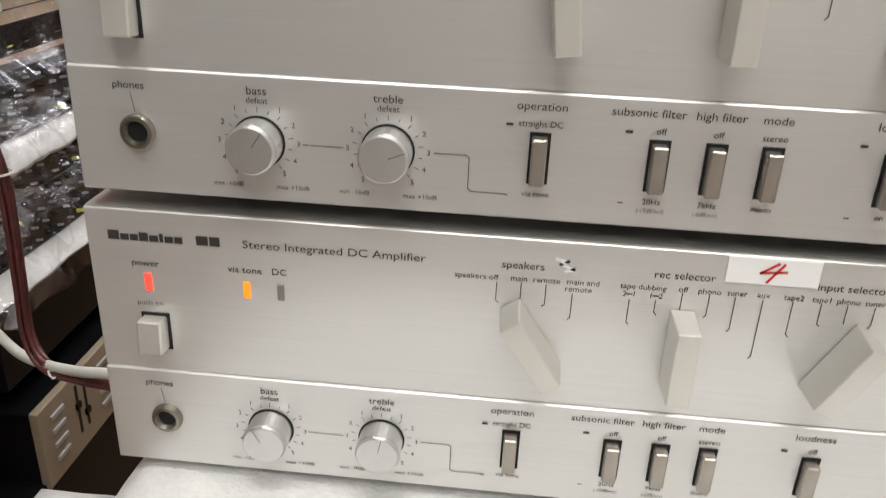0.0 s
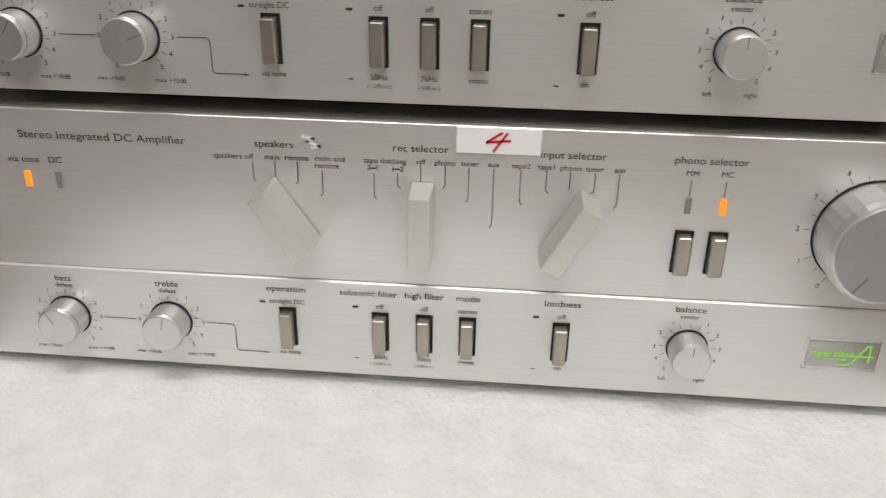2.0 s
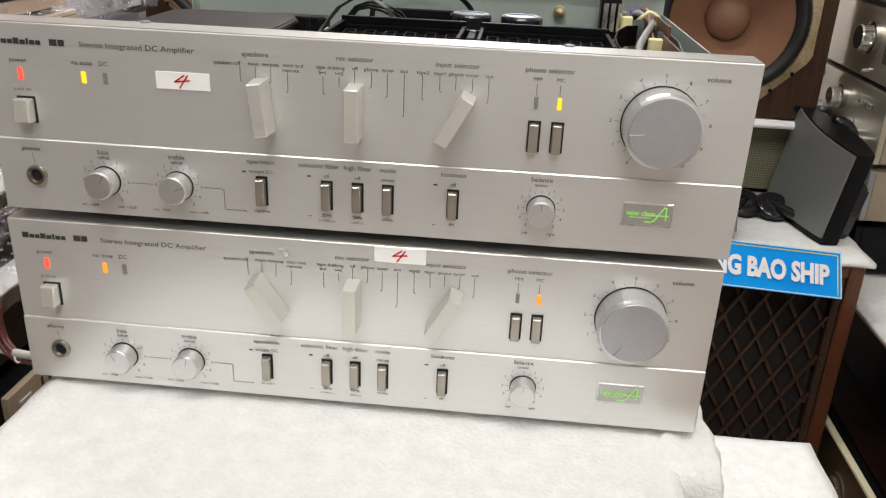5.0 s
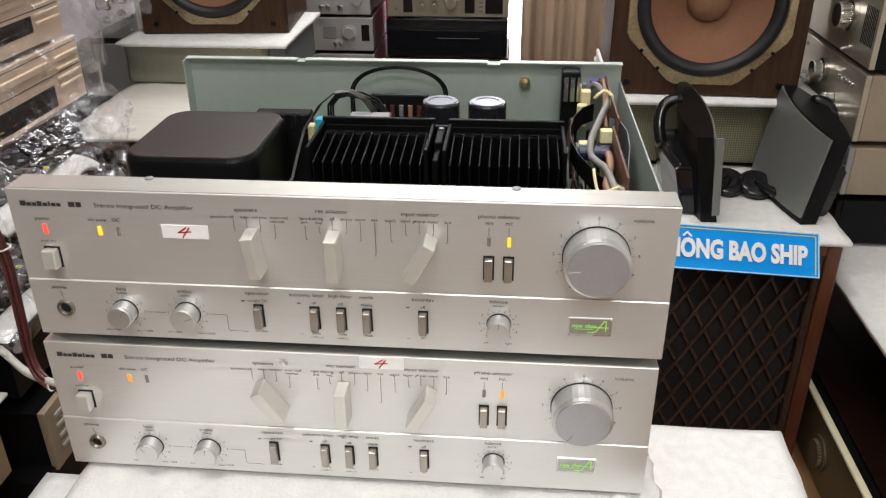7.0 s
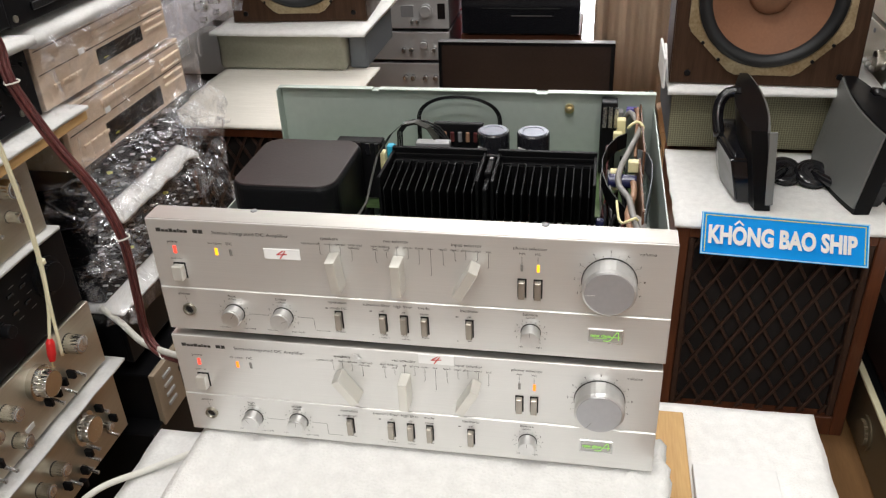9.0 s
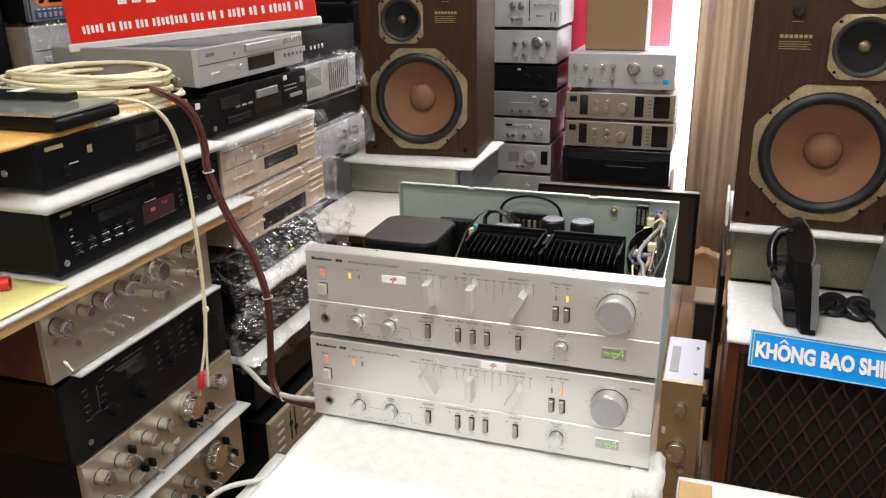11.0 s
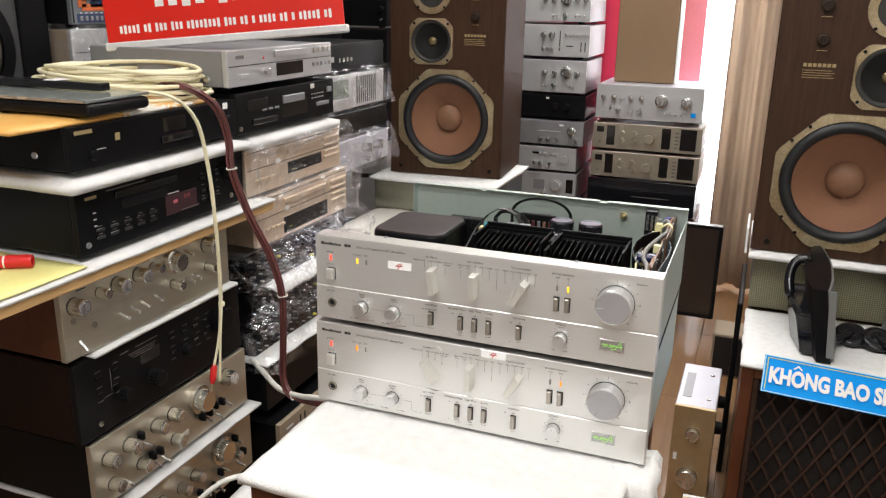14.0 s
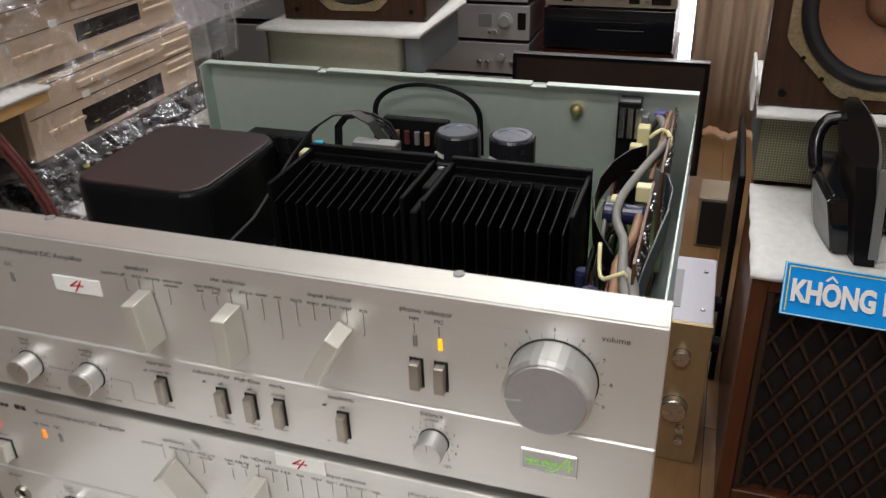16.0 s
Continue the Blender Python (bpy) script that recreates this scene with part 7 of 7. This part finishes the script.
part("neck", box(-0.04, 0.04, 0.005, 0.03, -0.078, 0.0, 0.003), BLACK_GLOSS, tv)
sb = thing("small_speaker", "small black speaker with a pale edge on the floor", "speaker", Matrix.Translation((0.222, 1.98, 0.0)))
part("cabinet", box(0, 0.11, 0, 0.14, 0, 0.16, 0.004), SAND, sb)
part("grille", box(0.008, 0.104, -0.004, 0, 0.008, 0.15, 0.002), GRILLE, sb)

# ---- stacks at the back ----
B = "back stacks of amplifiers"
kn = lambda xs, z, r=0.009, d=0.02: row("knob", xs, z, r, d, STEEL)


def at_back(x, z, y=2.60):
    return Matrix.Translation((x, y, z))


unit("amplifier", "silver amplifier with a row of steel knobs", 0.43, 0.148, 0.35, at_back(-0.150, 0.795), SILVER_CD, PALE_METAL,
     kn((-0.86, -0.66, -0.34, -0.14), 0.64) + [("dial", 0.24, 0.58, 0.020, 0.02, STEEL), ("dial", 0.70, 0.56, 0.017, 0.02, STEEL)] + kn((-0.56, -0.15), 0.26) + [("lever", x, 0.26) for x in (-0.86, -0.38, -0.3, 0.32, 0.42, 0.52, 0.62)] + [("lever", -0.5, 0.64), ("jack", -0.72, 0.28), ("win", 0.84, 0.22, 0.02, 0.018, BLUE)], B)


def meter_amp(x, z):
    return unit("amplifier", "champagne amplifier with black meter windows", 0.445, 0.115, 0.35, at_back(x, z), SILVER_OLD, SAND,
                [("win", -0.66, 0.52, 0.034, 0.082, SCREEN), ("win", 0.36, 0.52, 0.036, 0.085, SCREEN), ("win", 0.76, 0.52, 0.064, 0.088, SCREEN), ("win", -0.86, 0.74, 0.03, 0.024, SCREEN), ("knob", 0.06, 0.46, 0.020, 0.018, SILVER_OLD), ("jack", -0.86, 0.25)]
                + row("knob", (-0.44, -0.22), 0.64, 0.010, 0.014, SILVER_OLD) + row("knob", (-0.44, -0.22), 0.34, 0.010, 0.014, SILVER_OLD) + [("bar", 0.55, 0.2 + 0.14 * i, 0.014, 0.005, INK_FAINT) for i in range(5)], B)


meter_amp(-0.147, 0.668)
meter_amp(-0.147, 0.548)
unit("amplifier", "wide black amplifier under champagne ones", 0.45, 0.145, 0.35, at_back(-0.152, 0.401), BLACK_GLOSS, BLACK, [("slit", 0, 0.7, 0.3, 0.003), ("bar", 0.2, 0.5, 0.16, 0.002, INK_FAINT)], B)
solo("plinth", box(-0.385, 0.08, 2.62, 2.95, 0, 0.400, 0.004), CASE_WOOD, "dark cabinet carrying a stack of amplifiers", "cabinet")
CX = -0.625
unit("amplifier", "dark unit on top of a stack", 0.42, 0.10, 0.35, at_back(CX, 1.322), BLACK, BLACK, [], B)
unit("amplifier", "silver amplifier with five round knobs", 0.42, 0.142, 0.35, at_back(CX, 1.178), SILVER_CD, GUNMETAL, kn((0.1, 0.28, 0.74, 0.9), 0.68, 0.011) + [("dial", 0.52, 0.66, 0.018, 0.02, STEEL), ("knob", 0.52, 0.2, 0.010, 0.02, STEEL)] + [("lever", x, 0.22) for x in (0.28, 0.36, 0.72, 0.8, 0.9)], B)
unit("amplifier", "grey amplifier with slide controls", 0.43, 0.138, 0.35, at_back(CX, 1.036), SILVER_CD, GUNMETAL, kn((0.1, 0.26), 0.68, 0.012) + kn((0.1, 0.2, 0.28), 0.25, 0.006) + kn((0.54, 0.62, 0.7, 0.78, 0.86, 0.94), 0.7, 0.004, 0.01) + [("slit", 0.42, 0.5, 0.004, 0.08), ("slit", 0.84, 0.32, 0.004, 0.04), ("slit", 0.92, 0.32, 0.004, 0.04), ("slit", 0.62, 0.34, 0.03, 0.004), ("btn", 0.42, 0.3, 0.012, 0.008, SILVER_CD)], B)
unit("amplifier", "silver amplifier with one large knob", 0.42, 0.142, 0.35, at_back(CX, 0.888), SILVER_CD, GUNMETAL, kn((0.16, 0.36, 0.82), 0.62, 0.010) + [("dial", 0.6, 0.64, 0.018, 0.02, STEEL), ("knob", 0.36, 0.24, 0.009, 0.02, STEEL)] + [("lever", x, 0.25) for x in (0.14, 0.2, 0.68, 0.74)], B)
unit("amplifier", "black amplifier between silver ones", 0.43, 0.105, 0.35, at_back(CX, 0.780), BLACK, BLACK, [("knob", 0.4, 0.5, 0.014, 0.014, BLACK), ("knob", 0.64, 0.5, 0.014, 0.014, BLACK), ("win", 0.24, 0.85, 0.014, 0.008, WHITE)], B)
unit("amplifier", "grey-silver amplifier with a round volume knob", 0.43, 0.112, 0.35, at_back(CX, 0.664), GUNMETAL, GUNMETAL, [("dial", 0.76, 0.6, 0.015, 0.016, STEEL)] + kn((0.14, 0.30, 0.48, 0.86), 0.26, 0.007) + [("win", 0.55, 0.82, 0.018, 0.008, WHITE), ("bar", 0.3, 0.56, 0.1, 0.003, INK_WHITE)], B)
unit("tuner", "silver tuner with rows of square keys", 0.40, 0.108, 0.35, at_back(CX - 0.01, 0.552), SILVER_CD, GUNMETAL, [("knob", 0.76, 0.5, 0.018, 0.012, SILVER_CD), ("win", 0.1, 0.72, 0.03, 0.01, SCREEN)] + row("btn", (0.22, 0.33, 0.44, 0.55), 0.7, 0.016, 0.012, SILVER_CD) + kn((0.1, 0.22, 0.45), 0.3, 0.008), B, cat="tuner")
unit("amplifier", "silver amplifier with a big round knob and slots", 0.41, 0.13, 0.35, at_back(CX - 0.008, 0.418), SILVER_CD, GUNMETAL, [("dial", 0.56, 0.55, 0.022, 0.014, SILVER_CD), ("win", 0.86, 0.55, 0.03, 0.06, SCREEN), ("win", 0.2, 0.55, 0.05, 0.045, GUNMETAL)] + kn((0.4, 0.3), 0.25, 0.006), B)
unit("amplifier", "silver amplifier low in a back stack", 0.41, 0.12, 0.35, at_back(CX - 0.008, 0.292), SILVER_CD, GUNMETAL, [("knob", 0.5, 0.55, 0.014, 0.014, SILVER_CD)] + kn((0.1, 0.25, 0.7), 0.4, 0.008), B)
unit("amplifier", "silver amplifier low in a back stack", 0.41, 0.12, 0.35, at_back(CX - 0.008, 0.166), SILVER_CD, GUNMETAL, kn((0.1, 0.25, 0.5, 0.7), 0.5, 0.009), B)
solo("plinth", box(-0.84, -0.42, 2.62, 2.95, 0, 0.165, 0.004), CASE_WOOD, "dark cabinet carrying a stack of amplifiers", "cabinet")
for i, (z, h, m) in enumerate(((0.30, 0.20, SILVER_CD), (0.51, 0.16, SILVER_CD), (0.675, 0.165, BLACK), (0.845, 0.145, BLACK), (0.995, 0.145, BLACK), (1.145, 0.14, BLACK), (1.29, 0.15, SILVER_CD))):
    unit("amplifier", "black unit in a stack beside the wall" if m is BLACK else "grey unit in a stack beside the wall", 0.40, h - 0.004, 0.35, at_back(-1.42, z, 2.36), m, m, [("knob", 0.88, 0.55, 0.012, 0.016, STEEL if m is not BLACK else BLACK), ("lever", 0.9, 0.25)], B)
solo("plinth", box(-1.62, -1.22, 2.38, 2.70, 0, 0.299, 0.004), BLACK, "dark block carrying a stack of units", "cabinet")

# cardboard, pink sheets, curtain
solo("cardboard_box", box(-0.318, -0.072, 2.72, 2.84, 0.944, 1.75, 0.003), CARD, "tall brown cardboard box on an amplifier", "box")
solo("box_edge", box(-0.071, -0.064, 2.725, 2.84, 0.944, 1.75, 0.001), WHITE, "pale cut edge of a cardboard sheet", "cardboard")
solo("pink_sheet", box(-0.62, -0.33, 3.02, 3.03, 0.0, 1.9, 0.002), PINK, "bright pink plastic sheet standing behind the stacks", "sheet")
solo("pink_sheet", box(-0.09, 0.010, 3.03, 3.04, 0.0, 1.9, 0.002), PINK_PALE, "pale pink sheet in front of the window", "sheet")
cu = bmesh.new()
rows_c = []
for j in range(2):
    z = 0.02 if j == 0 else 2.35
    rows_c.append([cu.verts.new((0.125 + 0.71 * i / 150, 2.96 + 0.034 * math.sin(i * 0.30 + 0.9 * math.sin(i * 0.09)) + 0.007 * math.sin(i * 0.95), z)) for i in range(151)])
for i in range(150):
    cu.faces.new((rows_c[0][i], rows_c[0][i + 1], rows_c[1][i + 1], rows_c[1][i]))
bmesh.ops.solidify(cu, geom=cu.faces[:], thickness=0.003)
solo("curtain", cu, CURTAIN, "beige cloth curtain hanging in vertical folds", "curtain", smooth=True)
solo("curtain_rail", box(-0.7, 1.0, 2.95, 2.98, 2.35, 2.38, 0.004), WHITE, "plain white curtain rail", "rail")

# floor planks, each a piece of its own
plank = {}
for i in range(30):
    x = -1.99 + 0.12 * i
    if x > 1.45:
        break
    y = -2.15 - 0.3 * (i % 3)
    while y < 3.2:
        ya, yb = max(y, -2.2), min(y + 0.9, 3.2)
        key = round(yb - ya, 3)
        if key > 0.02:
            if key not in plank:
                plank[key] = finish(box(0.0008, 0.1192, 0.0008, key - 0.0008, -0.0115, 0.0, 0.0008), FLOOR)
            part("plank", plank[key], None, floor, at=Matrix.Translation((x, ya, 0)))
        y += 0.9
